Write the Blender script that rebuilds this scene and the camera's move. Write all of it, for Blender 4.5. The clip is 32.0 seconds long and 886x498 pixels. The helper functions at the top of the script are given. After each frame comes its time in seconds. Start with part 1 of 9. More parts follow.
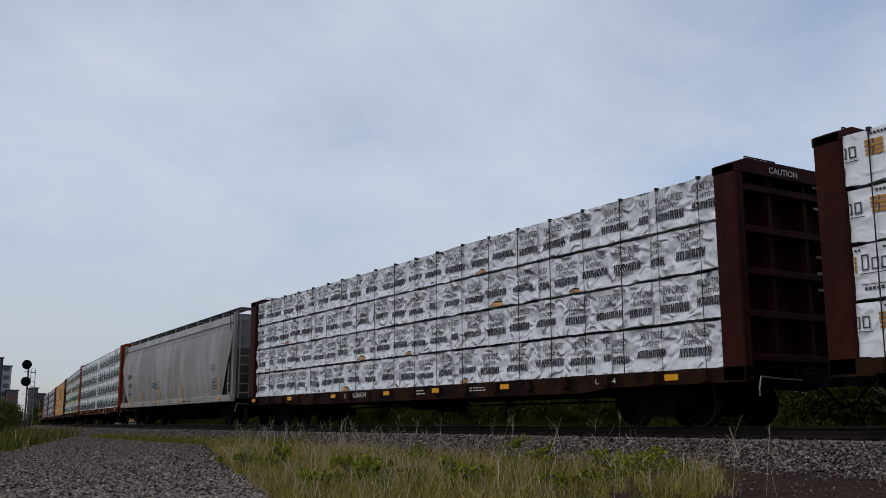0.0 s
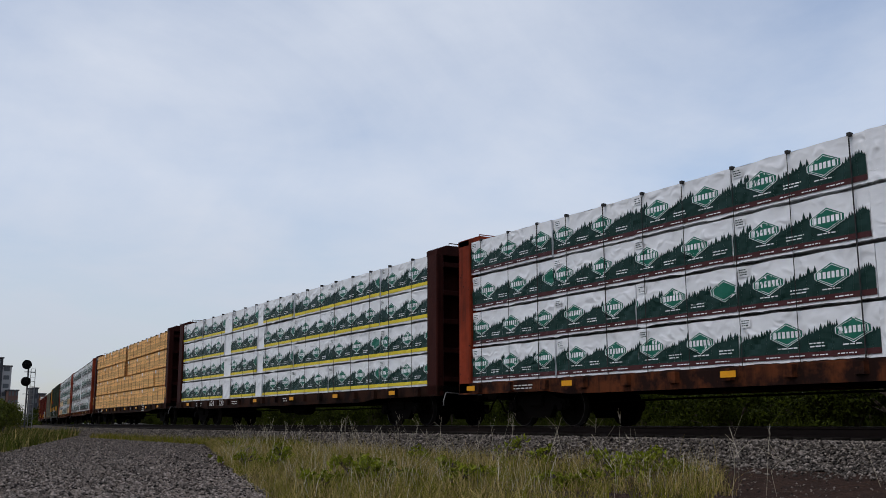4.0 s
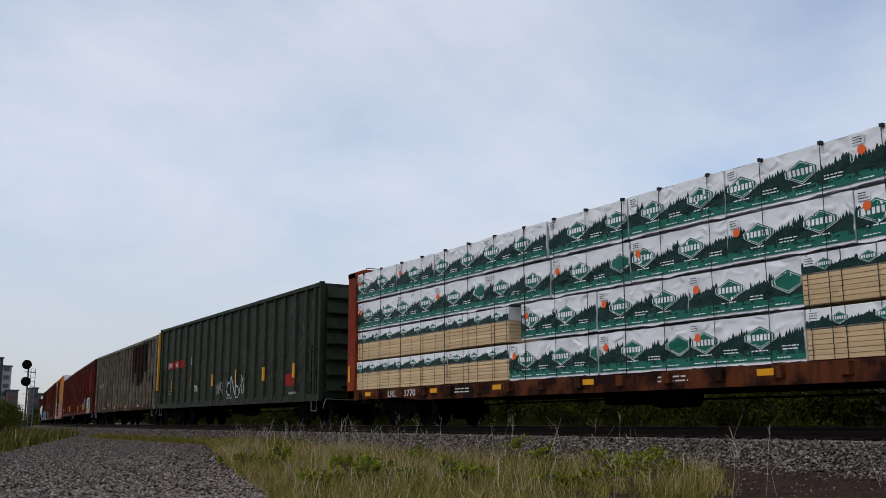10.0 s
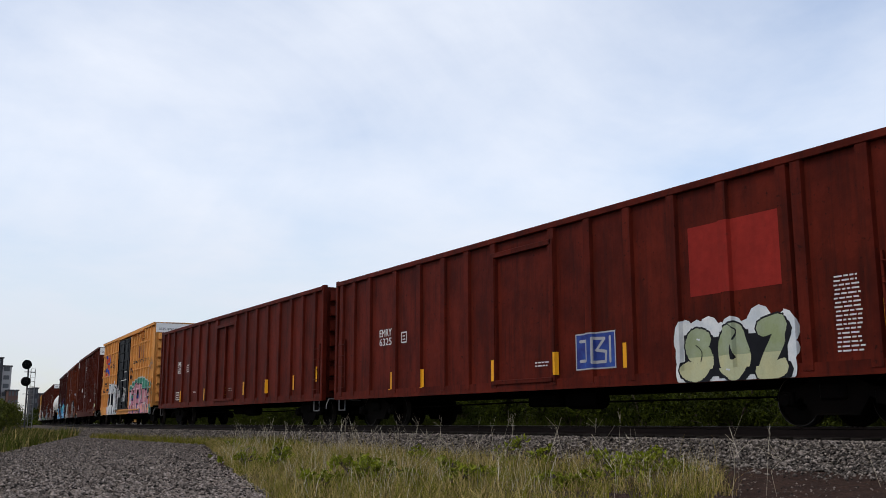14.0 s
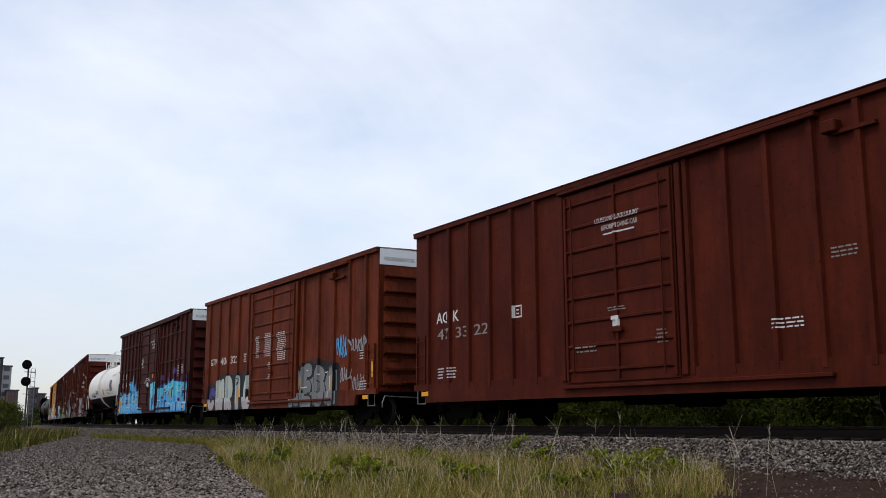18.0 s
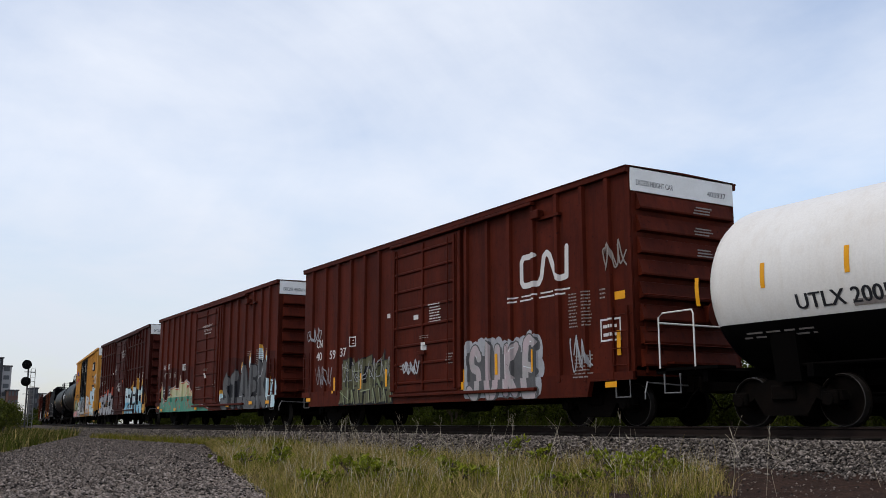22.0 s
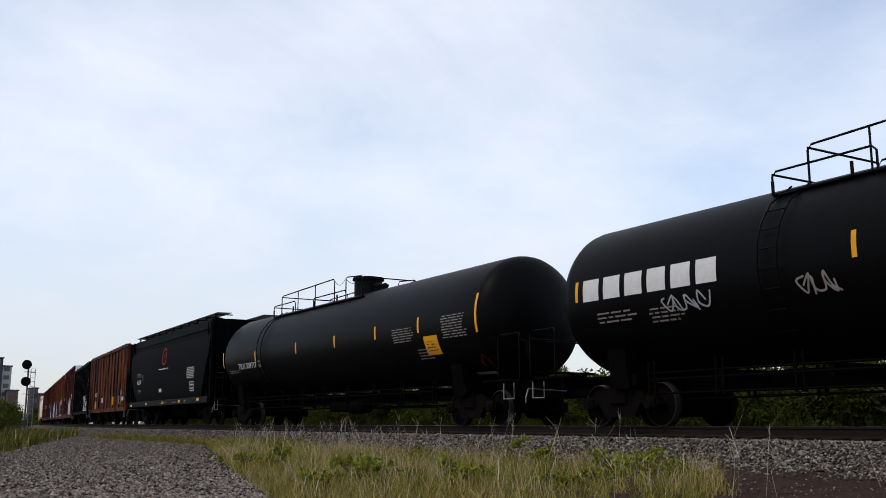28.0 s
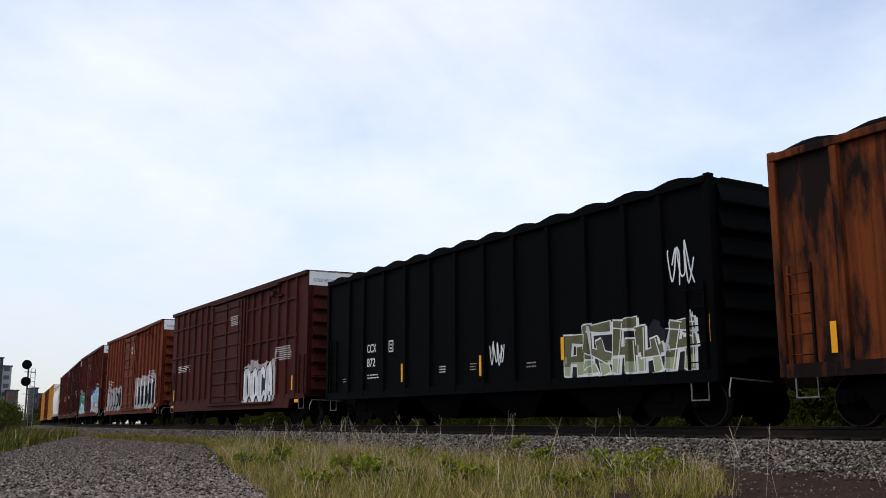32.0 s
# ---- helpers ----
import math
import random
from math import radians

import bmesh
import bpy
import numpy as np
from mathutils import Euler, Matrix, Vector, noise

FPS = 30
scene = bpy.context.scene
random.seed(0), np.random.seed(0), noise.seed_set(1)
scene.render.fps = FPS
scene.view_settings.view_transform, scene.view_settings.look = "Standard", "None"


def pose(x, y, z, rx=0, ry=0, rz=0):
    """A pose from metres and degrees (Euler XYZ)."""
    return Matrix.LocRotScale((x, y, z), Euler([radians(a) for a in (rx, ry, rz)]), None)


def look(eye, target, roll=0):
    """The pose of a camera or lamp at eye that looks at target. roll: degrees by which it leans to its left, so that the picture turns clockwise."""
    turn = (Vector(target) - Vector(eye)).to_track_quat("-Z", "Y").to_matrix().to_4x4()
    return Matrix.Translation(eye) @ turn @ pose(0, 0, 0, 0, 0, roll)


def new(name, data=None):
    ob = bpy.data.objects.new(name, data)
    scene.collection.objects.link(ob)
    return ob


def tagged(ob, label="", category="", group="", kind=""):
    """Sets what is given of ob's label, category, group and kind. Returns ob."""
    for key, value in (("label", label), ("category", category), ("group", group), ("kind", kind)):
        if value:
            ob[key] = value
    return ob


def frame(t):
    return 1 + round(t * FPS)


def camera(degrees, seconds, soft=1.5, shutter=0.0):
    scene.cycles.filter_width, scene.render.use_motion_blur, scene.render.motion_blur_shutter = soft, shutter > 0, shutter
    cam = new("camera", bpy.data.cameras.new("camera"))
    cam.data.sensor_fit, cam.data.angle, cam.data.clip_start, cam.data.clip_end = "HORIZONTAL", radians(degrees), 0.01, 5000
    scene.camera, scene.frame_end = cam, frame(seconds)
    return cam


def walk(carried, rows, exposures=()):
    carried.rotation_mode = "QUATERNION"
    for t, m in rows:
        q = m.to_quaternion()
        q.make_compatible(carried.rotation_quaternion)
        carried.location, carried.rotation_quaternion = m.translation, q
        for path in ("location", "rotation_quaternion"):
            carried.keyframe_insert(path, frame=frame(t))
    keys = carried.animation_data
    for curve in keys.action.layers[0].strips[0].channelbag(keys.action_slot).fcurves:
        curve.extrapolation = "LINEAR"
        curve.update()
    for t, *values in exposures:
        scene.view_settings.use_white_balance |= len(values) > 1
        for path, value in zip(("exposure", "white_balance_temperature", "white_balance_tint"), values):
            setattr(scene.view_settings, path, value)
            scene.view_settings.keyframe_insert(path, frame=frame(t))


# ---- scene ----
# ---- camera ----
RAIL, EYE, SPEED = 0.675, 0.75, 15.13
cam = camera(49.21, 32.0, soft=0.9)
walk(cam, [(0.0, pose(0, 0, EYE, 100.18, 0.10, 58.49)), (32.0, pose(0, 0, EYE, 100.18, 0.10, 58.49))],
     exposures=[(0.0, -0.56, 6550, 12), (2.0, -0.50, 6550, 12), (3.0, -0.42, 6550, 12), (6.0, -0.46, 6550, 12), (9.0, -0.46, 6600, 12), (11.0, -0.18, 6700, 12), (13.0, -0.08, 6750, 12), (17.0, -0.02, 6800, 12), (20.0, 0.0, 6800, 12), (21.0, -0.12, 6750, 12), (22.5, -0.07, 6750, 12), (25.0, -0.04, 6800, 12), (26.0, -0.12, 6800, 12), (29.0, 0.03, 6800, 12), (32.0, 0.08, 6800, 12)])

# ---- sky and sun ----
world = bpy.data.worlds.new("overcast_sky")
scene.world = world
world.use_nodes = True
wt = world.node_tree
wt.nodes.clear()


def wnode(kind, **kw):
    n = wt.nodes.new(kind)
    for k, v in kw.items():
        n.inputs[k].default_value = v
    return n


SUN_EL, SUN_AZ = radians(54), radians(178)
w_out, w_bg = wnode("ShaderNodeOutputWorld"), wnode("ShaderNodeBackground", Strength=1.0)
sky = wnode("ShaderNodeTexSky")
sky.sky_type, sky.sun_disc, sky.sun_elevation, sky.sun_rotation = "NISHITA", False, SUN_EL, SUN_AZ
sky.air_density, sky.dust_density = 1.0, 1.0
gain = wnode("ShaderNodeMix")
gain.data_type, gain.blend_type = "RGBA", "MULTIPLY"
gain.inputs[0].default_value = 1.0
gain.inputs[7].default_value = (0.208, 0.205, 0.205, 1)
coord = wnode("ShaderNodeTexCoord")
sep, comb = wnode("ShaderNodeSeparateXYZ"), wnode("ShaderNodeCombineXYZ")
lift = wnode("ShaderNodeMath")
lift.operation = "MAXIMUM"
lift.inputs[1].default_value = 0.0
add = wnode("ShaderNodeMath")
add.operation, add.inputs[1].default_value = "ADD", 0.22
dx, dy = wnode("ShaderNodeMath"), wnode("ShaderNodeMath")
dx.operation = dy.operation = "DIVIDE"
n1 = wnode("ShaderNodeTexNoise", Scale=0.75, Detail=8.0, Roughness=0.55, Distortion=0.7)
n2 = wnode("ShaderNodeTexNoise", Scale=2.2, Detail=6.0, Roughness=0.55, Distortion=0.2)
mixn = wnode("ShaderNodeMath")
mixn.operation = "MULTIPLY_ADD"
mixn.inputs[1].default_value = 0.42
ramp = wnode("ShaderNodeValToRGB")
ramp.color_ramp.elements[0].position, ramp.color_ramp.elements[0].color = 0.52, (0.20, 0.20, 0.20, 1)
ramp.color_ramp.elements[1].position, ramp.color_ramp.elements[1].color = 0.93, (1, 1, 1, 1)
cloud = wnode("ShaderNodeMix")
cloud.data_type = "RGBA"
cloud.inputs[7].default_value = (0.885, 0.975, 1.115, 1)
lk = wt.links.new
lk(coord.outputs["Generated"], sep.inputs[0])
lk(sep.outputs[2], lift.inputs[0])
lk(lift.outputs[0], add.inputs[0])
for d, k in ((dx, 0), (dy, 1)):
    lk(sep.outputs[k], d.inputs[0])
    lk(add.outputs[0], d.inputs[1])
    lk(d.outputs[0], comb.inputs[k])
lk(comb.outputs[0], n1.inputs["Vector"])
lk(comb.outputs[0], n2.inputs["Vector"])
lk(n2.outputs["Fac"], mixn.inputs[0])
lk(n1.outputs["Fac"], mixn.inputs[2])
lk(mixn.outputs[0], ramp.inputs[0])
lk(sky.outputs[0], gain.inputs[6])
lk(ramp.outputs[0], cloud.inputs[0])
lk(gain.outputs[2], cloud.inputs[6])
low = wnode("ShaderNodeMapRange")
for k, v in (("From Min", 0.0), ("From Max", 0.24), ("To Min", 0.77), ("To Max", 1.0)):
    low.inputs[k].default_value = v
dim = wnode("ShaderNodeVectorMath")
dim.operation = "SCALE"
lk(sep.outputs[2], low.inputs["Value"])
lk(cloud.outputs[2], dim.inputs[0])
lk(low.outputs[0], dim.inputs["Scale"])
lk(dim.outputs[0], w_bg.inputs["Color"])
lk(w_bg.outputs[0], w_out.inputs[0])

sun_data = bpy.data.lights.new("sun", "SUN")
sun_data.energy, sun_data.angle, sun_data.color = 1.2, radians(12), (1.0, 0.95, 0.88)
sun = new("sun", sun_data)
sun_dir = Vector((math.sin(SUN_AZ) * math.cos(SUN_EL), math.cos(SUN_AZ) * math.cos(SUN_EL), math.sin(SUN_EL)))
sun.matrix_world = look(sun_dir * 60, (0, 0, 0))


# ---- materials ----
def mat(name, base, rough=0.6, metal=0.0, alt=None, alt_amt=0.5, alt_scale=1.2, streak=None, streak_amt=0.4, grain=0.12, bump=0.15,
        bump_scale=30.0, stretch=(1, 1, 1), contrast=0.18, hue_rand=0.0, coords="Object", spec=0.12, cells=None, bump_dist=0.02, ridged=False,
        fade=None, chips=None, bias=0.0):
    """Paint or earth: a base colour with patches of a second one, vertical streaks, fine grain and relief."""
    m = bpy.data.materials.new(name)
    m.use_nodes = True
    t = m.node_tree
    b = t.nodes["Principled BSDF"]
    b.inputs["Roughness"].default_value, b.inputs["Metallic"].default_value = rough, metal
    b.inputs["Specular IOR Level"].default_value = spec
    link = t.links.new

    def node(kind, **kw):
        n = t.nodes.new(kind)
        for k, v in kw.items():
            n.inputs[k].default_value = v
        return n
    tc, mp = node("ShaderNodeTexCoord"), node("ShaderNodeMapping")
    info = node("ShaderNodeObjectInfo")
    mp.inputs["Scale"].default_value = stretch
    link(tc.outputs[coords], mp.inputs["Vector"])
    shift = node("ShaderNodeVectorMath")
    shift.operation = "SCALE"
    cmb = node("ShaderNodeCombineXYZ")
    for k in range(3):
        link(info.outputs["Random"], cmb.inputs[k])
    link(cmb.outputs[0], shift.inputs[0])
    shift.inputs["Scale"].default_value = 31.0
    link(shift.outputs[0], mp.inputs["Location"])
    col = None

    def mix(fac, a, bcol, kind="MIX"):
        n = node("ShaderNodeMix")
        n.data_type, n.blend_type = "RGBA", kind
        if isinstance(fac, float):
            n.inputs[0].default_value = fac
        else:
            link(fac, n.inputs[0])
        for k, v in ((6, a), (7, bcol)):
            if isinstance(v, tuple):
                n.inputs[k].default_value = (*v, 1)
            else:
                link(v, n.inputs[k])
        return n.outputs[2]

    def mask(scale, vec, lo, hi, amt, detail=6.0, crease=False):
        n = node("ShaderNodeTexNoise", Scale=scale, Detail=detail, Roughness=0.6)
        if crease:
            n.noise_type = "RIDGED_MULTIFRACTAL"
            n.inputs["Detail"].default_value = 2.0
            n.inputs["Distortion"].default_value = 0.6
        link(vec, n.inputs["Vector"])
        r = node("ShaderNodeMapRange")
        r.inputs["From Min"].default_value, r.inputs["From Max"].default_value = lo, hi
        r.inputs["To Min"].default_value, r.inputs["To Max"].default_value = 0.0, amt
        link(n.outputs["Fac"], r.inputs["Value"])
        return r.outputs[0], n.outputs["Fac"]
    col = tuple(base)
    if alt:
        f, _ = mask(alt_scale, mp.outputs[0], 0.5 + bias - contrast, 0.5 + bias + contrast, alt_amt)
        col = mix(f, col, tuple(alt))
    if streak:
        m2 = node("ShaderNodeMapping")
        m2.inputs["Scale"].default_value = (5.0, 5.0, 0.35)
        link(mp.outputs[0], m2.inputs["Vector"])
        f, _ = mask(1.6, m2.outputs[0], 0.48, 0.72, streak_amt)
        col = mix(f, col, tuple(streak))
    if fade:
        m3 = node("ShaderNodeMapping")
        m3.inputs["Scale"].default_value = (1.1, 1.1, 0.3)
        link(mp.outputs[0], m3.inputs["Vector"])
        f, _ = mask(1.5, m3.outputs[0], 0.46, 0.66, fade[1])
        col = mix(f, col, tuple(fade[0]))
    if chips:
        f, _ = mask(chips[0], mp.outputs[0], chips[2] if len(chips) > 2 else 0.62, chips[2] + 0.05 if len(chips) > 2 else 0.68, 0.85, 8.0)
        col = mix(f, col, tuple(chips[1]))
    f, h = mask(bump_scale, mp.outputs[0], 0.3, 0.7, 1.0, 4.0, ridged)
    if grain:
        dark = node("ShaderNodeMapRange")
        dark.inputs["To Min"].default_value, dark.inputs["To Max"].default_value = 1 - grain, 1 + grain
        link(h, dark.inputs["Value"])
        g = node("ShaderNodeCombineColor")
        for k in range(3):
            link(dark.outputs[0], g.inputs[k])
        col = mix(1.0, col, g.outputs[0], "MULTIPLY")
    if cells:
        vo = node("ShaderNodeTexVoronoi", Scale=cells[0])
        link(mp.outputs[0], vo.inputs["Vector"])
        sp = node("ShaderNodeSeparateColor")
        link(vo.outputs["Color"], sp.inputs[0])
        cr = node("ShaderNodeMapRange")
        cr.inputs["To Min"].default_value, cr.inputs["To Max"].default_value = 1 - cells[1], 1 + cells[1]
        link(sp.outputs[0], cr.inputs["Value"])
        gc = node("ShaderNodeCombineColor")
        for k in range(3):
            link(cr.outputs[0], gc.inputs[k])
        col = mix(1.0, col, gc.outputs[0], "MULTIPLY")
    if hue_rand:
        hs = node("ShaderNodeHueSaturation")
        geo = node("ShaderNodeNewGeometry")
        vr = node("ShaderNodeMapRange")
        vr.inputs["To Min"].default_value, vr.inputs["To Max"].default_value = 1 - hue_rand, 1 + hue_rand
        link(geo.outputs["Random Per Island"], vr.inputs["Value"])
        link(vr.outputs[0], hs.inputs["Value"])
        link(col, hs.inputs["Color"]) if not isinstance(col, tuple) else None
        col = hs.outputs[0]
    if isinstance(col, tuple):
        b.inputs["Base Color"].default_value = (*col, 1)
    else:
        link(col, b.inputs["Base Color"])
    if bump:
        bp = node("ShaderNodeBump", Strength=bump, Distance=bump_dist)
        link(h, bp.inputs["Height"])
        link(bp.outputs[0], b.inputs["Normal"])
    return m


def car_paint(name, base, rust=(0.10, 0.035, 0.02), amt=0.55, rough=0.62, scale=0.9):
    """Weathered railcar paint: sooty patches, chalky fading, rain runs and chips down to rust."""
    d = tuple(c * 0.42 for c in base)
    chalk = tuple(min(0.8, c * 1.45) for c in base)
    return mat(name, base, rough, alt=d, alt_amt=amt, alt_scale=scale, streak=rust, streak_amt=amt, grain=0.22, bump=0.22, bump_scale=7,
               spec=0.06, fade=(chalk, 0.55 * amt + 0.15), chips=(11.0, rust), bump_dist=0.03)


MAROON = car_paint("maroon_paint", (0.075, 0.0125, 0.0060), (0.026, 0.006, 0.004), 0.6)
DARK_MAROON = car_paint("dark_maroon_paint", (0.047, 0.0092, 0.0060), (0.018, 0.005, 0.0036), 0.6)
ORANGE_BROWN = car_paint("faded_brown_paint", (0.125, 0.024, 0.0085), (0.030, 0.008, 0.0045), 0.75)
BRICK_RED = car_paint("brick_red_paint", (0.085, 0.0100, 0.0045), (0.020, 0.005, 0.003), 0.8, scale=1.6)
BEAM_RED = car_paint("red_oxide_paint", (0.205, 0.031, 0.012), (0.03, 0.010, 0.006), 0.7)
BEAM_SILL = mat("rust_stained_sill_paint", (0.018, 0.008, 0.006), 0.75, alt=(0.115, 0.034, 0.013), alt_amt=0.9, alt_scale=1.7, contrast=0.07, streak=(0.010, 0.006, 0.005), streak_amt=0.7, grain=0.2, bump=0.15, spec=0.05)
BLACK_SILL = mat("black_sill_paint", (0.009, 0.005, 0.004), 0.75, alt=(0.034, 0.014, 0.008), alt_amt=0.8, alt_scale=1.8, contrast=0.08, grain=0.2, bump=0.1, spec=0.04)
RED_BROWN = car_paint("red_brown_paint", (0.071, 0.0112, 0.0048), (0.026, 0.0055, 0.0034), 0.6)
BEAM_DARK = car_paint("dark_oxide_paint", (0.036, 0.0085, 0.006), (0.012, 0.004, 0.003), 0.6)
PATCH_RED = car_paint("fresh_red_paint", (0.24, 0.020, 0.014), (0.16, 0.018, 0.012), 0.35)
TAN_YELLOW = car_paint("sunbaked_tan_yellow_paint", (0.60, 0.255, 0.068), (0.30, 0.11, 0.03), 0.35)
YELLOW = car_paint("golden_yellow_paint", (0.52, 0.255, 0.055), (0.30, 0.13, 0.03), 0.3)
GREEN_RIB = car_paint("green_rib_paint", (0.030, 0.040, 0.024), (0.020, 0.014, 0.008), 0.5)
GREEN = mat("dark_green_paint", (0.027, 0.036, 0.020), 0.55, alt=(0.007, 0.007, 0.005), alt_amt=0.75, alt_scale=3.6, contrast=0.06, bias=0.05, streak=(0.030, 0.013, 0.006), streak_amt=0.85, grain=0.25, bump=0.6, bump_scale=3.4, bump_dist=0.06, spec=0.10, ridged=True, chips=(4.5, (0.012, 0.005, 0.003), 0.565))
RUST_DARK = mat("dark_rust_panel", (0.011, 0.006, 0.005), 0.75, alt=(0.026, 0.013, 0.008), alt_amt=0.8, alt_scale=1.8, streak=(0.011, 0.006, 0.005), streak_amt=0.7, bump=0.15, spec=0.05)
RIB_GREY = mat("grey_green_rib_paint", (0.165, 0.165, 0.125), 0.65, alt=(0.060, 0.035, 0.020), alt_amt=0.7, alt_scale=2.2, contrast=0.1, bias=0.04, streak=(0.040, 0.018, 0.009), streak_amt=0.6, grain=0.2, bump=0.15, spec=0.06)
BLACK = car_paint("black_paint", (0.0035, 0.0036, 0.004), (0.003, 0.003, 0.003), 0.3, rough=0.6)
DOOR_BLACK = car_paint("black_door_paint", (0.0036, 0.0038, 0.005), (0.007, 0.006, 0.005), 0.3, rough=0.55)
BLUE_BLACK = mat("blue_black_paint", (0.0015, 0.0017, 0.0021), 0.7, alt=(0.0008, 0.0009, 0.0011), alt_amt=0.5, alt_scale=0.9, streak=(0.003, 0.0028, 0.0028), streak_amt=0.4, grain=0.2, bump=0.2, bump_scale=7, spec=0.03)
HOPPER_GREY = mat("hopper_grey_paint", (0.27, 0.258, 0.24), 0.55, alt=(0.165, 0.15, 0.13), alt_amt=0.7, alt_scale=0.5, streak=(0.10, 0.085, 0.07), streak_amt=0.28, bump=0.06, fade=((0.36, 0.35, 0.33), 0.7), stretch=(0.6, 0.6, 0.8))
HOPPER_LIGHT = mat("pale_sill_paint", (0.33, 0.315, 0.29), 0.55, alt=(0.17, 0.15, 0.13), alt_amt=0.8, alt_scale=1.5, streak=(0.07, 0.05, 0.04), streak_amt=0.7, bump=0.06)
TANK_WHITE = mat("tank_white_paint", (0.74, 0.72, 0.68), 0.4, alt=(0.56, 0.51, 0.44), alt_amt=0.35, alt_scale=0.7, streak=(0.55, 0.48, 0.4), streak_amt=0.25, bump=0.03)
TANK_BLACK = mat("tank_black_paint", (0.0016, 0.0016, 0.0018), 0.45, alt=(0.003, 0.0028, 0.0027), alt_amt=0.5, alt_scale=0.8, streak=(0.005, 0.0045, 0.004), streak_amt=0.25, bump=0.03, spec=0.05)
WHITE = mat("white_panel_paint", (0.86, 0.85, 0.82), 0.5, alt=(0.68, 0.64, 0.58), alt_amt=0.35, alt_scale=2.0, bump=0.05)
LETTER = mat("white_lettering", (0.60, 0.59, 0.57), 0.55, alt=(0.45, 0.42, 0.4), alt_amt=0.4, alt_scale=6.0, bump=0)
FADED = mat("faded_lettering", (0.27, 0.24, 0.22), 0.6, alt=(0.11, 0.08, 0.07), alt_amt=0.5, alt_scale=6.0, bump=0)
INK = mat("black_lettering", (0.025, 0.025, 0.028), 0.55, bump=0)
GREY_INK = mat("grey_ink", (0.05, 0.052, 0.056), 0.5, alt=(0.09, 0.09, 0.09), alt_amt=0.5, alt_scale=9, bump=0)
REFLECT = mat("yellow_reflector", (0.74, 0.33, 0.012), 0.35, alt=(0.55, 0.22, 0.012), alt_amt=0.4, alt_scale=5, bump=0)
# truck steel set darker than real paint: the shade beneath the cars is in the colour
STEEL = mat("shade_dark_truck_steel", (0.0028, 0.0023, 0.002), 0.85, alt=(0.009, 0.0055, 0.004), alt_amt=0.4, alt_scale=3, bump=0.2, spec=0.03)
TREAD = mat("worn_wheel_steel", (0.06, 0.056, 0.052), 0.45, 0.8, alt=(0.12, 0.1, 0.09), alt_amt=0.4, alt_scale=3, bump=0.05)
# below real black paint too, so undersides, decks and chutes carry their shade as colour
UNDER = mat("underframe_shade_black", (0.002, 0.0018, 0.0017), 0.9, alt=(0.004, 0.003, 0.0025), alt_amt=0.4, alt_scale=2, bump=0.1, spec=0.02)
RUST = mat("rust_blotched_steel", (0.020, 0.0085, 0.005), 0.7, alt=(0.092, 0.056, 0.025), alt_amt=0.85, alt_scale=0.8, streak=(0.080, 0.022, 0.006), streak_amt=0.85, stretch=(0.9, 1, 1.7), contrast=0.05, grain=0.3, bump=0.3, bump_scale=9, spec=0.06, fade=((0.016, 0.007, 0.0045), 0.9), chips=(7.0, (0.010, 0.005, 0.0035)))
SCORCHED = mat("orange_scorched_paint", (0.130, 0.032, 0.009), 0.65, alt=(0.005, 0.0045, 0.0045), alt_amt=0.97, alt_scale=1.1, streak=(0.005, 0.004, 0.004), streak_amt=0.9, stretch=(1.3, 1.3, 0.36), contrast=0.06, bias=0.008, grain=0.25, bump=0.12, spec=0.05)
WRAP = mat("white_plastic_wrap", (0.80, 0.80, 0.80), 0.30, alt=(0.66, 0.66, 0.67), alt_amt=0.5, alt_scale=2.4, grain=0.0, bump=0.7, bump_scale=3.4, stretch=(1.0, 1, 1.3), bump_dist=0.07, spec=0.5, ridged=True)
CRUMPLED = mat("crumpled_white_wrap", (0.74, 0.74, 0.74), 0.28, alt=(0.52, 0.52, 0.53), alt_amt=0.6, alt_scale=3.4, grain=0.0, bump=1.0, bump_scale=3.8, stretch=(1.0, 1, 1.2), bump_dist=0.16, spec=0.5, ridged=True)
WRAP_GREEN = mat("dark_green_wrap_print", (0.009, 0.030, 0.024), 0.4, alt=(0.014, 0.040, 0.034), alt_amt=0.6, alt_scale=3, grain=0.0, bump=0.5, bump_scale=3.0, stretch=(1.0, 1, 1.5), bump_dist=0.05, spec=0.10, ridged=True)
LOGO_GREEN = mat("bright_green_wrap_print", (0.014, 0.135, 0.088), 0.4, alt=(0.012, 0.10, 0.066), alt_amt=0.4, alt_scale=3, bump=0.3, bump_scale=3)
WRAP_MAROON = mat("maroon_wrap_print", (0.06, 0.018, 0.018), 0.4, bump=0.3, bump_scale=3)
WRAP_YELLOW = mat("yellow_wrap_print", (0.66, 0.52, 0.03), 0.4, bump=0.3, bump_scale=3)
WRAP_AMBER = mat("amber_wrap_print", (0.46, 0.22, 0.05), 0.4, bump=0.3, bump_scale=3)
ORANGE_DOT = mat("orange_sticker", (0.8, 0.13, 0.03), 0.5, bump=0)
LUMBER = mat("raw_lumber", (0.82, 0.48, 0.19), 0.75, alt=(0.56, 0.29, 0.09), alt_amt=0.7, alt_scale=1.0, grain=0.25, bump=0.45, bump_scale=6.0, stretch=(0.25, 1, 9.0), hue_rand=0.28)
PALE_LUMBER = mat("pale_lumber", (0.62, 0.45, 0.26), 0.75, alt=(0.5, 0.34, 0.18), alt_amt=0.6, alt_scale=1.0, grain=0.18, bump=0.4, bump_scale=6.0, stretch=(0.25, 1, 9.0), hue_rand=0.12)
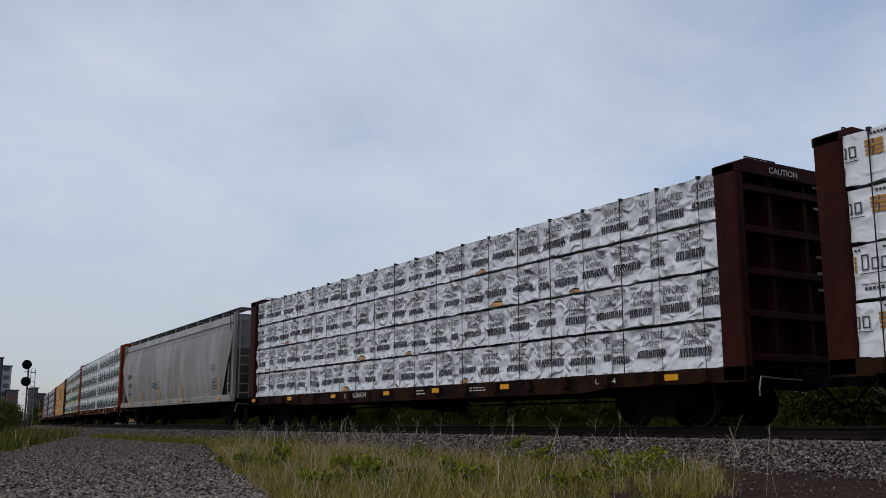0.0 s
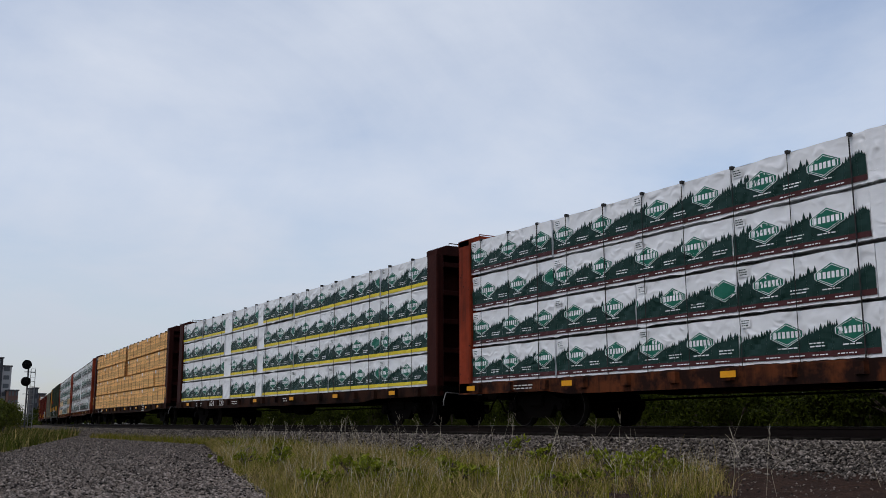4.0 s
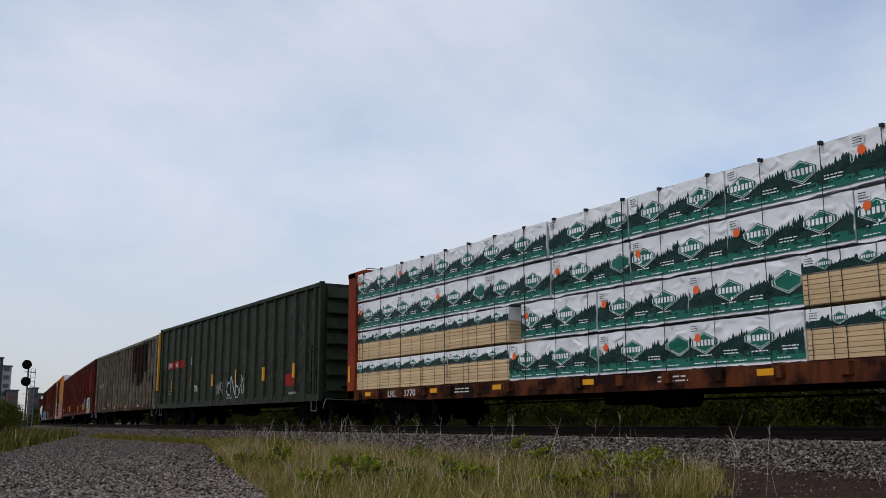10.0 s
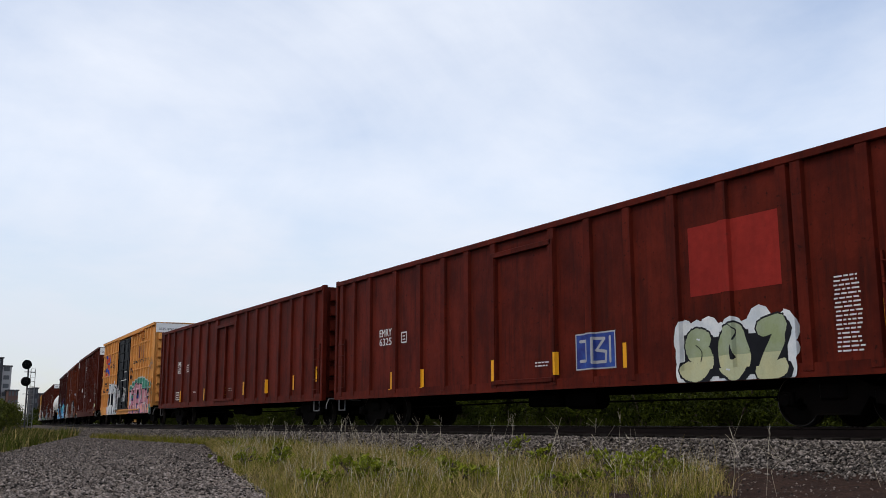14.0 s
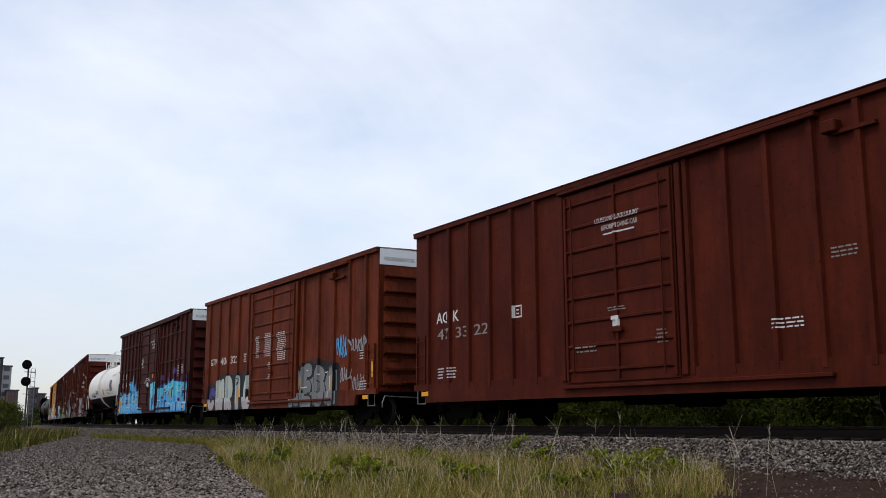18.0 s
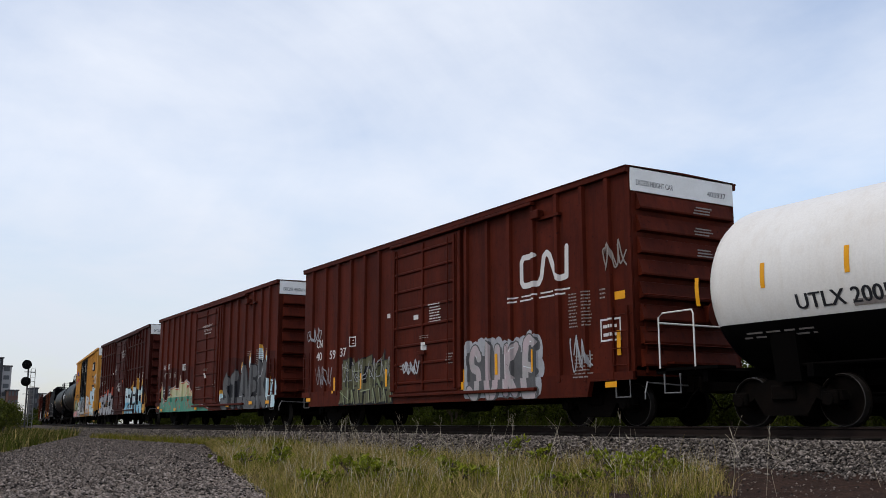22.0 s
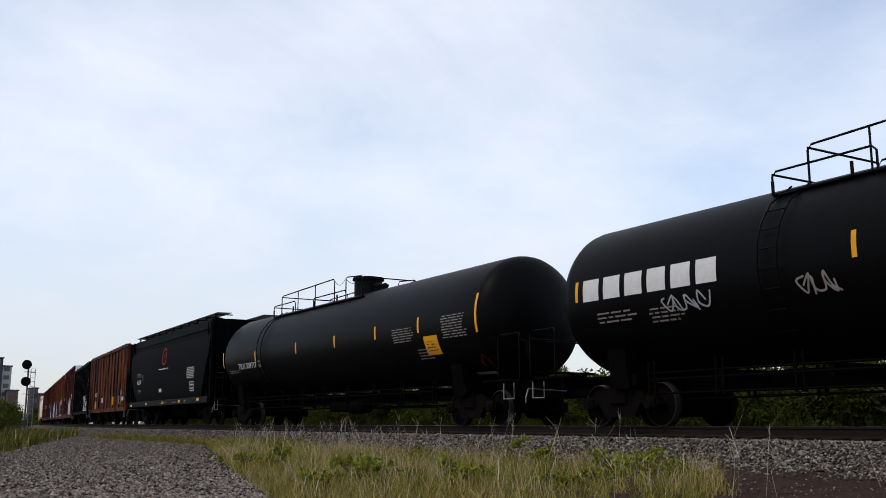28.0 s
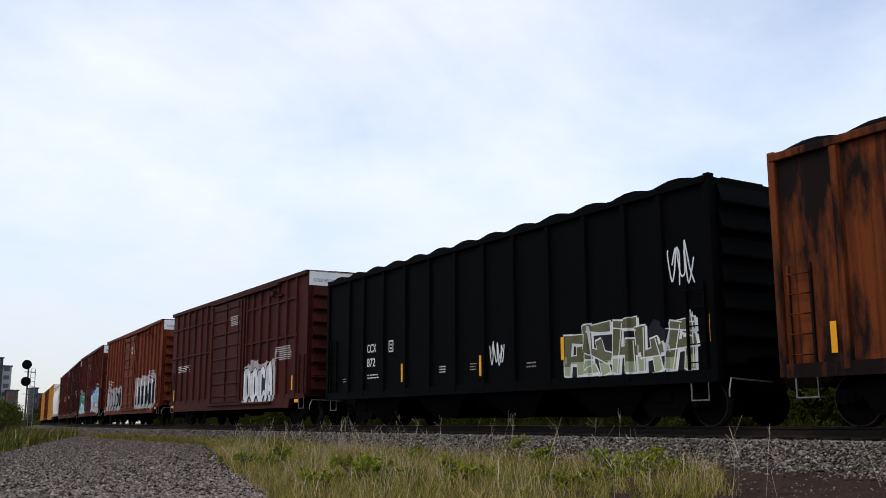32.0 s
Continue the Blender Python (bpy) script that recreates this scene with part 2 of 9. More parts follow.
END_GRAIN = mat("lumber_end_grain", (0.55, 0.29, 0.11), 0.8, alt=(0.34, 0.15, 0.05), alt_amt=0.6, alt_scale=9, grain=0.2, bump=0.2, hue_rand=0.35)
STRAP = mat("dark_strap", (0.03, 0.028, 0.027), 0.6, bump=0)
BALLAST = mat("ballast_stone", (0.195, 0.166, 0.143), 0.9, alt=(0.045, 0.036, 0.031), alt_amt=0.9, alt_scale=12, contrast=0.1, grain=0.2, bump=0.4, bump_scale=40, hue_rand=0.95)
GRAVEL = mat("gravel_stone", (0.205, 0.172, 0.150), 0.92, alt=(0.098, 0.076, 0.062), alt_amt=0.9, alt_scale=12, contrast=0.1, grain=0.2, bump=0.4, bump_scale=40, hue_rand=0.98)
DIRT = mat("brown_dirt", (0.044, 0.023, 0.015), 0.95, alt=(0.020, 0.011, 0.008), alt_amt=0.85, alt_scale=2.6, grain=0.4, bump=1.0, bump_scale=16, bump_dist=0.04, cells=(34.0, 0.5))
GRIT = mat("fine_grit", (0.072, 0.057, 0.047), 0.95, alt=(0.036, 0.027, 0.021), alt_amt=0.85, alt_scale=1.4, grain=0.4, bump=0.9, bump_scale=22, cells=(30.0, 0.8))
RAIL_SIDE = mat("rusty_rail", (0.016, 0.010, 0.008), 0.85, alt=(0.009, 0.006, 0.005), alt_amt=0.5, alt_scale=4, bump=0.1)
WALK = mat("weathered_walk_grating", (0.035, 0.034, 0.033), 0.7, alt=(0.018, 0.016, 0.015), alt_amt=0.6, alt_scale=3, bump=0.1, spec=0.08)
RAIL_TOP = mat("polished_rail", (0.5, 0.5, 0.5), 0.28, 1.0, bump=0)
TIE = mat("creosoted_wood", (0.012, 0.010, 0.008), 0.9, alt=(0.025, 0.020, 0.017), alt_amt=0.5, alt_scale=6, bump=0.3)
DRY_GRASS = mat("dry_grass", (0.345, 0.255, 0.098), 0.8, alt=(0.21, 0.16, 0.046), alt_amt=0.6, alt_scale=3, bump=0, hue_rand=0.45)
GREEN_GRASS = mat("green_grass", (0.115, 0.118, 0.008), 0.75, alt=(0.155, 0.128, 0.016), alt_amt=0.6, alt_scale=2, bump=0, hue_rand=0.45)
WEED_LEAF = mat("weed_leaf", (0.150, 0.170, 0.008), 0.65, alt=(0.085, 0.100, 0.006), alt_amt=0.5, alt_scale=4, bump=0, hue_rand=0.5)
LEAF = mat("shrub_leaf", (0.042, 0.054, 0.003), 0.65, alt=(0.012, 0.016, 0.002), alt_amt=0.7, alt_scale=0.8, bump=0, hue_rand=0.6, spec=0.05)
BUSH_LEAF = mat("bush_leaf", (0.070, 0.080, 0.007), 0.65, alt=(0.028, 0.034, 0.004), alt_amt=0.6, alt_scale=0.8, bump=0, hue_rand=0.55)
BARK = mat("shrub_bark", (0.07, 0.055, 0.042), 0.9, bump=0.4)
STALK = mat("bleached_stalk", (0.46, 0.40, 0.30), 0.85, bump=0.1)
GALV = mat("galvanised_steel", (0.17, 0.17, 0.17), 0.5, 0.3, bump=0.05)
CONCRETE = mat("concrete_wall", (0.44, 0.42, 0.41), 0.85, alt=(0.34, 0.32, 0.31), alt_amt=0.5, alt_scale=0.2, bump=0.05)
BRICKWORK = mat("dark_brick_wall", (0.16, 0.09, 0.075), 0.85, alt=(0.11, 0.07, 0.06), alt_amt=0.5, alt_scale=0.4, bump=0.05)
GLASS_DARK = mat("dull_window_glass", (0.12, 0.125, 0.13), 0.3, bump=0)
ROOFING = mat("dark_roofing", (0.06, 0.06, 0.065), 0.8, bump=0.1)


def spray(name, base, alt):
    dull = tuple(c * 0.6 for c in base)
    return mat(name, base, 0.5, alt=alt, alt_amt=0.9, alt_scale=2.3, grain=0.15, bump=0, contrast=0.12, fade=(dull, 0.4))


SP_CYAN = spray("cyan_spray", (0.07, 0.45, 0.62), (0.12, 0.52, 0.60))
SP_SKY = spray("pale_sky_spray", (0.42, 0.60, 0.66), (0.62, 0.68, 0.70))
SP_SALMON = spray("salmon_spray", (0.62, 0.22, 0.16), (0.60, 0.26, 0.34))
SP_BERRY = spray("berry_spray", (0.16, 0.02, 0.07), (0.12, 0.02, 0.05))
SP_CONCRETE = spray("concrete_grey_spray", (0.20, 0.20, 0.20), (0.14, 0.145, 0.15))
SP_PALE = spray("pale_grey_green_spray", (0.44, 0.46, 0.42), (0.36, 0.42, 0.40))
SP_BLUE = spray("sky_blue_spray", (0.07, 0.34, 0.66), (0.10, 0.44, 0.66))
SP_NAVY = spray("navy_spray", (0.02, 0.03, 0.16), (0.03, 0.08, 0.30))
SP_PURPLE = spray("purple_spray", (0.07, 0.04, 0.22), (0.05, 0.04, 0.12))
SP_WHITE = spray("white_spray", (0.66, 0.66, 0.64), (0.48, 0.52, 0.55))
SP_GREY = spray("grey_spray", (0.105, 0.105, 0.107), (0.075, 0.075, 0.077))
SP_SILVER = spray("silver_spray", (0.36, 0.365, 0.38), (0.27, 0.275, 0.29))
SP_BLACK = spray("black_spray", (0.006, 0.006, 0.008), (0.012, 0.012, 0.016))
SP_PINK = spray("pink_spray", (0.50, 0.21, 0.30), (0.52, 0.26, 0.26))
SP_TEAL = spray("teal_spray", (0.045, 0.21, 0.15), (0.07, 0.27, 0.19))
SP_AQUA = spray("aqua_spray", (0.16, 0.42, 0.55), (0.36, 0.54, 0.60))
SP_CREAM = spray("cream_spray", (0.46, 0.44, 0.25), (0.40, 0.42, 0.27))
SP_AMBER = spray("amber_spray", (0.50, 0.27, 0.04), (0.42, 0.19, 0.03))
SP_RED = spray("red_spray", (0.34, 0.055, 0.035), (0.38, 0.08, 0.045))
SP_OLIVE = spray("olive_spray", (0.075, 0.075, 0.032), (0.12, 0.115, 0.07))
SP_LILAC = spray("lilac_grey_spray", (0.42, 0.33, 0.34), (0.30, 0.30, 0.29))
SP_SAGE = spray("sage_spray", (0.25, 0.29, 0.15), (0.30, 0.34, 0.24))


# ---- mesh builder ----
class Build:
    """Faces with material numbers, gathered in plain lists."""

    def __init__(self):
        self.v, self.f, self.m = [], [], []

    def add(self, verts, faces, k=0):
        n = len(self.v)
        self.v.extend(verts)
        for f in faces:
            self.f.append([n + i for i in f])
            self.m.append(k)
        return self

    def box(self, x0, x1, y0, y1, z0, z1, k=0, c=0.0):
        if c <= 0:
            p = [(x, y, z) for z in (z0, z1) for y in (y0, y1) for x in (x0, x1)]
            return self.add(p, [(0, 2, 3, 1), (4, 5, 7, 6), (0, 1, 5, 4), (1, 3, 7, 5), (3, 2, 6, 7), (2, 0, 4, 6)], k)
        X, Y, Z = (x0, x1), (y0, y1), (z0, z1)
        sg = (1, -1)
        p, idx = [], {}
        for a in range(2):
            for b in range(2):
                for d in range(2):
                    for ax in range(3):
                        q = [X[a] + sg[a] * c, Y[b] + sg[b] * c, Z[d] + sg[d] * c]
                        q[ax] = (X[a], Y[b], Z[d])[ax]
                        idx[a, b, d, ax] = len(p)
                        p.append(tuple(q))
        fs = []
        for s in range(2):
            fs.append([idx[s, b, d, 0] for b, d in ((0, 0), (1, 0), (1, 1), (0, 1))][::1 if s else -1])
            fs.append([idx[a, s, d, 1] for a, d in ((0, 0), (1, 0), (1, 1), (0, 1))][::-1 if s else 1])
            fs.append([idx[a, b, s, 2] for a, b in ((0, 0), (1, 0), (1, 1), (0, 1))][::1 if s else -1])
        for a in range(2):
            for b in range(2):
                q = [idx[a, b, 0, 0], idx[a, b, 0, 1], idx[a, b, 1, 1], idx[a, b, 1, 0]]
                fs.append(q if a != b else q[::-1])
                q = [idx[a, 0, b, 0], idx[a, 1, b, 0], idx[a, 1, b, 2], idx[a, 0, b, 2]]
                fs.append(q if a == b else q[::-1])
                q = [idx[0, a, b, 1], idx[0, a, b, 2], idx[1, a, b, 2], idx[1, a, b, 1]]
                fs.append(q if a == b else q[::-1])
                for d in range(2):
                    q = [idx[a, b, d, 0], idx[a, b, d, 1], idx[a, b, d, 2]]
                    fs.append(q if (a + b + d) % 2 else q[::-1])
        return self.add(p, fs, k)

    def prism(self, poly, a0, a1, axis="y", k=0):
        """poly: outline in the plane across the axis, (x, z) for y, (y, z) for x, (x, y) for z."""
        put = {"y": lambda p, a: (p[0], a, p[1]), "x": lambda p, a: (a, p[0], p[1]), "z": lambda p, a: (p[0], p[1], a)}[axis]
        n = len(poly)
        v = [put(p, a0) for p in poly] + [put(p, a1) for p in poly]
        return self.add(v, [tuple(range(n)), tuple(range(2 * n - 1, n - 1, -1))] + [(i, n + i, n + (i + 1) % n, (i + 1) % n) for i in range(n)], k)

    def rod(self, pts, r, n=6, k=0):
        """A round bar through the points."""
        rings = []
        for i, p in enumerate(pts):
            p = Vector(p)
            a, b = Vector(pts[max(i - 1, 0)]), Vector(pts[min(i + 1, len(pts) - 1)])
            d = (b - a).normalized()
            s = d.cross(Vector((0, 0, 1)) if abs(d.z) < 0.9 else Vector((1, 0, 0))).normalized()
            q = d.cross(s)
            rings.append([tuple(p + (s * math.cos(6.2832 * j / n) + q * math.sin(6.2832 * j / n)) * r) for j in range(n)])
        v = [x for g in rings for x in g]
        f = [(i * n + j, i * n + (j + 1) % n, (i + 1) * n + (j + 1) % n, (i + 1) * n + j) for i in range(len(pts) - 1) for j in range(n)]
        f += [tuple(range(n))[::-1], tuple(range((len(pts) - 1) * n, len(pts) * n))]
        return self.add(v, f, k)

    def lathe(self, prof, n=24, axis="y", k=0, mid=(0, 0, 0), caps=True):
        """prof: (along the axis, radius)."""
        put = {"y": lambda a, r, t: (mid[0] + r * math.cos(t), mid[1] + a, mid[2] + r * math.sin(t)),
               "x": lambda a, r, t: (mid[0] + a, mid[1] + r * math.cos(t), mid[2] + r * math.sin(t)),
               "z": lambda a, r, t: (mid[0] + r * math.cos(t), mid[1] + r * math.sin(t), mid[2] + a)}[axis]
        v = [put(a, r, 6.28318 * j / n) for a, r in prof for j in range(n)]
        f = [(i * n + j, i * n + (j + 1) % n, (i + 1) * n + (j + 1) % n, (i + 1) * n + j) for i in range(len(prof) - 1) for j in range(n)]
        if caps:
            f += [tuple(range(n))[::-1], tuple(range((len(prof) - 1) * n, len(prof) * n))]
        return self.add(v, f, k)

    def mesh(self, name, mats, smooth=False):
        me = bpy.data.meshes.new(name)
        me.from_pydata(self.v, [], self.f)
        for x in (mats if isinstance(mats, (list, tuple)) else [mats]):
            me.materials.append(x)
        me.polygons.foreach_set("material_index", self.m)
        if smooth:
            me.polygons.foreach_set("use_smooth", [True] * len(self.f))
            me.set_sharp_from_angle(angle=radians(38))
        me.update()
        return me


MESHES = {}


def part(name, b, mats, parent, label="", smooth=False, at=None):
    """One mesh object under a thing or a part. b: a Build, or a mesh that is shared."""
    me = b if isinstance(b, bpy.types.Mesh) else b.mesh(name, mats, smooth)
    ob = new(name, me)
    ob.parent = parent
    if at:
        ob.location = at
    fine = name in ("lettering", "stem", "stencil", "data_panel", "trade_mark", "emblem")
    return tagged(ob, label, kind="stuff") if fine else tagged(ob, label) if label else ob


def shared(key, maker, mats, smooth=False):
    if key not in MESHES:
        MESHES[key] = maker().mesh(str(key[0]) if isinstance(key, tuple) else key, mats, smooth)
    return MESHES[key]


def thing(name, b, mats, label, category, group="", kind="", smooth=False):
    return tagged(new(name, b.mesh(name, mats, smooth)), label, category, group, kind)


# ---- paint on sides: text, bars and spray work, laid over panels and posts ----
def trim(poly, ax, lim, sgn):
    """The part of a convex outline on one side of a line."""
    out = []
    for i, p in enumerate(poly):
        r = poly[i - 1]
        pin, rin = (p[ax] - lim) * sgn >= 0, (r[ax] - lim) * sgn >= 0
        if pin != rin:
            f = (lim - r[ax]) / (p[ax] - r[ax])
            out.append(tuple(lim if k == ax else r[k] + f * (p[k] - r[k]) for k in (0, 1)))
        if pin:
            out.append(p)
    return out


class Side:
    """The face of a car: depth at u along the car and at height z; posts, rails and the sill stand proud."""

    def __init__(self, shift, y, posts=(), proud=0.0, halfw=0.05, bent=None, bands=(), foot=-99.0):
        self.shift, self.y, self.bent, self.coat, self.foot = shift, y, bent, 0.0, foot
        self.cuts, u, wing = [], -99.0, 0.03
        for p in sorted(posts):
            a, c = p - halfw, p + halfw
            self.cuts += [(u, a - wing, y, y), (a - wing, a, y, y - proud), (a, c, y - proud, y - proud), (c, c + wing, y - proud, y)]
            u = c + wing
        self.cuts.append((u, 99.0, y, y))
        self.bands, z = [], -99.0
        for lo, hi, out in sorted(bands):
            self.bands += [(z, lo, y), (lo, hi, y - out)]
            z = hi
        self.bands.append((z, 99.0, y))

    def lay(self, b, polys, layer, k):
        """Convex outlines (u, z), cut at the posts and rails."""
        for poly in polys:
            self.coat = (self.coat + 0.618034) % 1.0
            out = 0.003 * layer + 0.0015 * self.coat
            us, zs = [p[0] for p in poly], [p[1] for p in poly]
            lo, hi, bot, top = min(us), max(us), min(zs), max(zs)
            for a, e, da, de in self.cuts:
                if e <= lo or a >= hi:
                    continue
                strip = poly
                if a > lo:
                    strip = trim(strip, 0, a, 1)
                if e < hi and len(strip) > 2:
                    strip = trim(strip, 0, e, -1)
                for za, zb, dz in self.bands:
                    if zb <= bot or za >= top or len(strip) < 3 or zb <= self.foot + 1e-6:
                        continue
                    q = strip
                    if za > bot:
                        q = trim(q, 1, za, 1)
                    if zb < top and len(q) > 2:
                        q = trim(q, 1, zb, -1)
                    if len(q) < 3:
                        continue
                    area = sum(q[i - 1][0] * q[i][1] - q[i][0] * q[i - 1][1] for i in range(len(q)))
                    if abs(area) < 1e-5:
                        continue
                    q = q if area > 0 else q[::-1]
                    if self.bent:
                        v = [(p[0] + self.shift, self.bent(p[1], p[0]) - out, p[1]) for p in q]
                    else:
                        v = [(p[0] + self.shift, min(da + (p[0] - a) / (e - a) * (de - da), dz) - out, p[1]) for p in q]
                    b.add(v, [tuple(range(len(v)))], k)


GLYPHS = {}


def glyphs(s):
    """Triangles of a line of writing, in a box one high."""
    if s not in GLYPHS:
        cu = bpy.data.curves.new("writing", "FONT")
        cu.body, cu.resolution_u = s, 3
        ob = bpy.data.objects.new("writing", cu)
        me = bpy.data.meshes.new_from_object(ob)
        me.calc_loop_triangles()
        vs = [v.co.xy[:] for v in me.vertices]
        x0, x1 = min(v[0] for v in vs), max(v[0] for v in vs)
        y0, y1 = min(v[1] for v in vs), max(v[1] for v in vs)
        GLYPHS[s] = [[((vs[i][0] - x0) / (x1 - x0), (vs[i][1] - y0) / (y1 - y0)) for i in t.vertices] for t in me.loop_triangles]
        bpy.data.objects.remove(ob)
        bpy.data.meshes.remove(me)
        bpy.data.curves.remove(cu)
    return GLYPHS[s]


def text(b, side, s, u, z, w, h, k=0, layer=1, slant=0.0):
    for i in range(3) if h > 0.15 else (1,):
        du = h * 0.04 * (i - 1)
        side.lay(b, [[(u + du + x * w + slant * y * h, z + y * h) for x, y in t] for t in glyphs(s)], layer + 0.35 * i, k)


def rect(u0, u1, z0, z1):
    return [(u0, z0), (u1, z0), (u1, z1), (u0, z1)]


def bars(b, side, u, z, w, h, rows, rnd, k=0, layer=1):
    """Writing too small to read: rows of short bars."""
    p = h / rows
    for i in range(rows):
        x = u + rnd.uniform(0, 0.06) * w
        end = u + w * rnd.uniform(0.82, 1.0)
        while x < end - 0.02:
            e = min(end, x + rnd.uniform(0.10, 0.30) * w)
            side.lay(b, [rect(x, e, z + i * p + 0.24 * p, z + i * p + 0.62 * p)], layer, k)
            x = e + 0.05 * w


def frame_box(b, side, u0, u1, z0, z1, t, k=0, layer=1):
    for r in (rect(u0, u1, z0, z0 + t), rect(u0, u1, z1 - t, z1), rect(u0, u0 + t, z0 + t, z1 - t), rect(u1 - t, u1, z0 + t, z1 - t)):
        side.lay(b, [r], layer, k)


def stroke(pts, w, grow=0.0):
    """A thick line as convex pieces."""
    out, r = [], w / 2 + grow
    for (ax, az), (bx, bz) in zip(pts, pts[1:]):
        d = math.hypot(bx - ax, bz - az) or 1e-6
        nx, nz = -(bz - az) / d * r, (bx - ax) / d * r
        out.append([(ax + nx, az + nz), (ax - nx, az - nz), (bx - nx, bz - nz), (bx + nx, bz + nz)])
    for x, z in pts:
        out.append([(x + r * math.cos(t * 0.7854), z + r * math.sin(t * 0.7854)) for t in range(8)])
    return out


ALPHABET = {}
ALPHABET["A"] = [[(0.08, 0), (0.42, 1), (0.62, 1), (0.92, 0)], [(0.25, 0.33), (0.78, 0.33)]]
ALPHABET["B"] = [[(0.15, 0), (0.15, 1), (0.75, 0.92), (0.7, 0.56), (0.2, 0.52), (0.85, 0.46), (0.8, 0.08), (0.15, 0.02)]]
ALPHABET["C"] = [[(0.88, 0.82), (0.6, 1), (0.22, 0.85), (0.15, 0.4), (0.3, 0.05), (0.65, 0), (0.9, 0.2)]]
ALPHABET["E"] = [[(0.85, 1), (0.2, 0.95), (0.15, 0.02), (0.88, 0)], [(0.2, 0.5), (0.7, 0.52)]]
ALPHABET["F"] = [[(0.9, 1), (0.22, 0.95), (0.18, 0)], [(0.2, 0.52), (0.72, 0.54)]]
ALPHABET["H"] = [[(0.15, 0), (0.2, 1)], [(0.85, 0), (0.8, 1)], [(0.2, 0.5), (0.8, 0.5)]]
ALPHABET["I"] = [[(0.5, 0), (0.5, 1)]]
ALPHABET["K"] = [[(0.18, 0), (0.15, 1)], [(0.88, 1), (0.3, 0.48), (0.92, 0)]]
ALPHABET["L"] = [[(0.2, 1), (0.18, 0.05), (0.85, 0)]]
ALPHABET["M"] = [[(0.08, 0), (0.2, 1), (0.5, 0.4), (0.8, 1), (0.92, 0)]]
ALPHABET["N"] = [[(0.15, 0), (0.18, 1), (0.8, 0), (0.85, 1)]]
ALPHABET["O"] = [[(0.5, 0), (0.16, 0.22), (0.16, 0.78), (0.5, 1), (0.84, 0.78), (0.84, 0.22), (0.5, 0)]]
ALPHABET["R"] = [[(0.18, 0), (0.18, 1), (0.72, 0.9), (0.76, 0.58), (0.25, 0.46), (0.9, 0)]]
ALPHABET["S"] = [[(0.86, 0.86), (0.5, 1), (0.16, 0.8), (0.3, 0.56), (0.72, 0.44), (0.84, 0.2), (0.5, 0), (0.12, 0.12)]]
ALPHABET["T"] = [[(0.08, 0.95), (0.92, 1)], [(0.5, 0.95), (0.5, 0)]]
ALPHABET["U"] = [[(0.15, 1), (0.2, 0.2), (0.5, 0), (0.8, 0.2), (0.85, 1)]]
ALPHABET["W"] = [[(0.06, 1), (0.25, 0), (0.5, 0.6), (0.75, 0), (0.94, 1)]]
ALPHABET["X"] = [[(0.1, 0), (0.9, 1)], [(0.1, 1), (0.9, 0)]]
ALPHABET["Z"] = [[(0.12, 0.98), (0.85, 1), (0.15, 0.04), (0.9, 0)]]


def curve(pts, n=3):
    """A smooth line through the points."""
    if len(pts) < 3:
        return pts
    out = []
    for i in range(len(pts) - 1):
        p0, p1, p2, p3 = pts[max(i - 1, 0)], pts[i], pts[i + 1], pts[min(i + 2, len(pts) - 1)]
        for j in range(n):
            t = j / n
            out.append(tuple(0.5 * (2 * p1[k] + (p2[k] - p0[k]) * t + (2 * p0[k] - 5 * p1[k] + 4 * p2[k] - p3[k]) * t * t + (3 * p1[k] - p0[k] - 3 * p2[k] + p3[k]) * t ** 3) for k in (0, 1)))
    return out + [pts[-1]]


def blob(x, z, rx, rz, n=12):
    return [(x + rx * math.cos(6.2832 * t / n), z + rz * math.sin(6.2832 * t / n)) for t in range(n)]


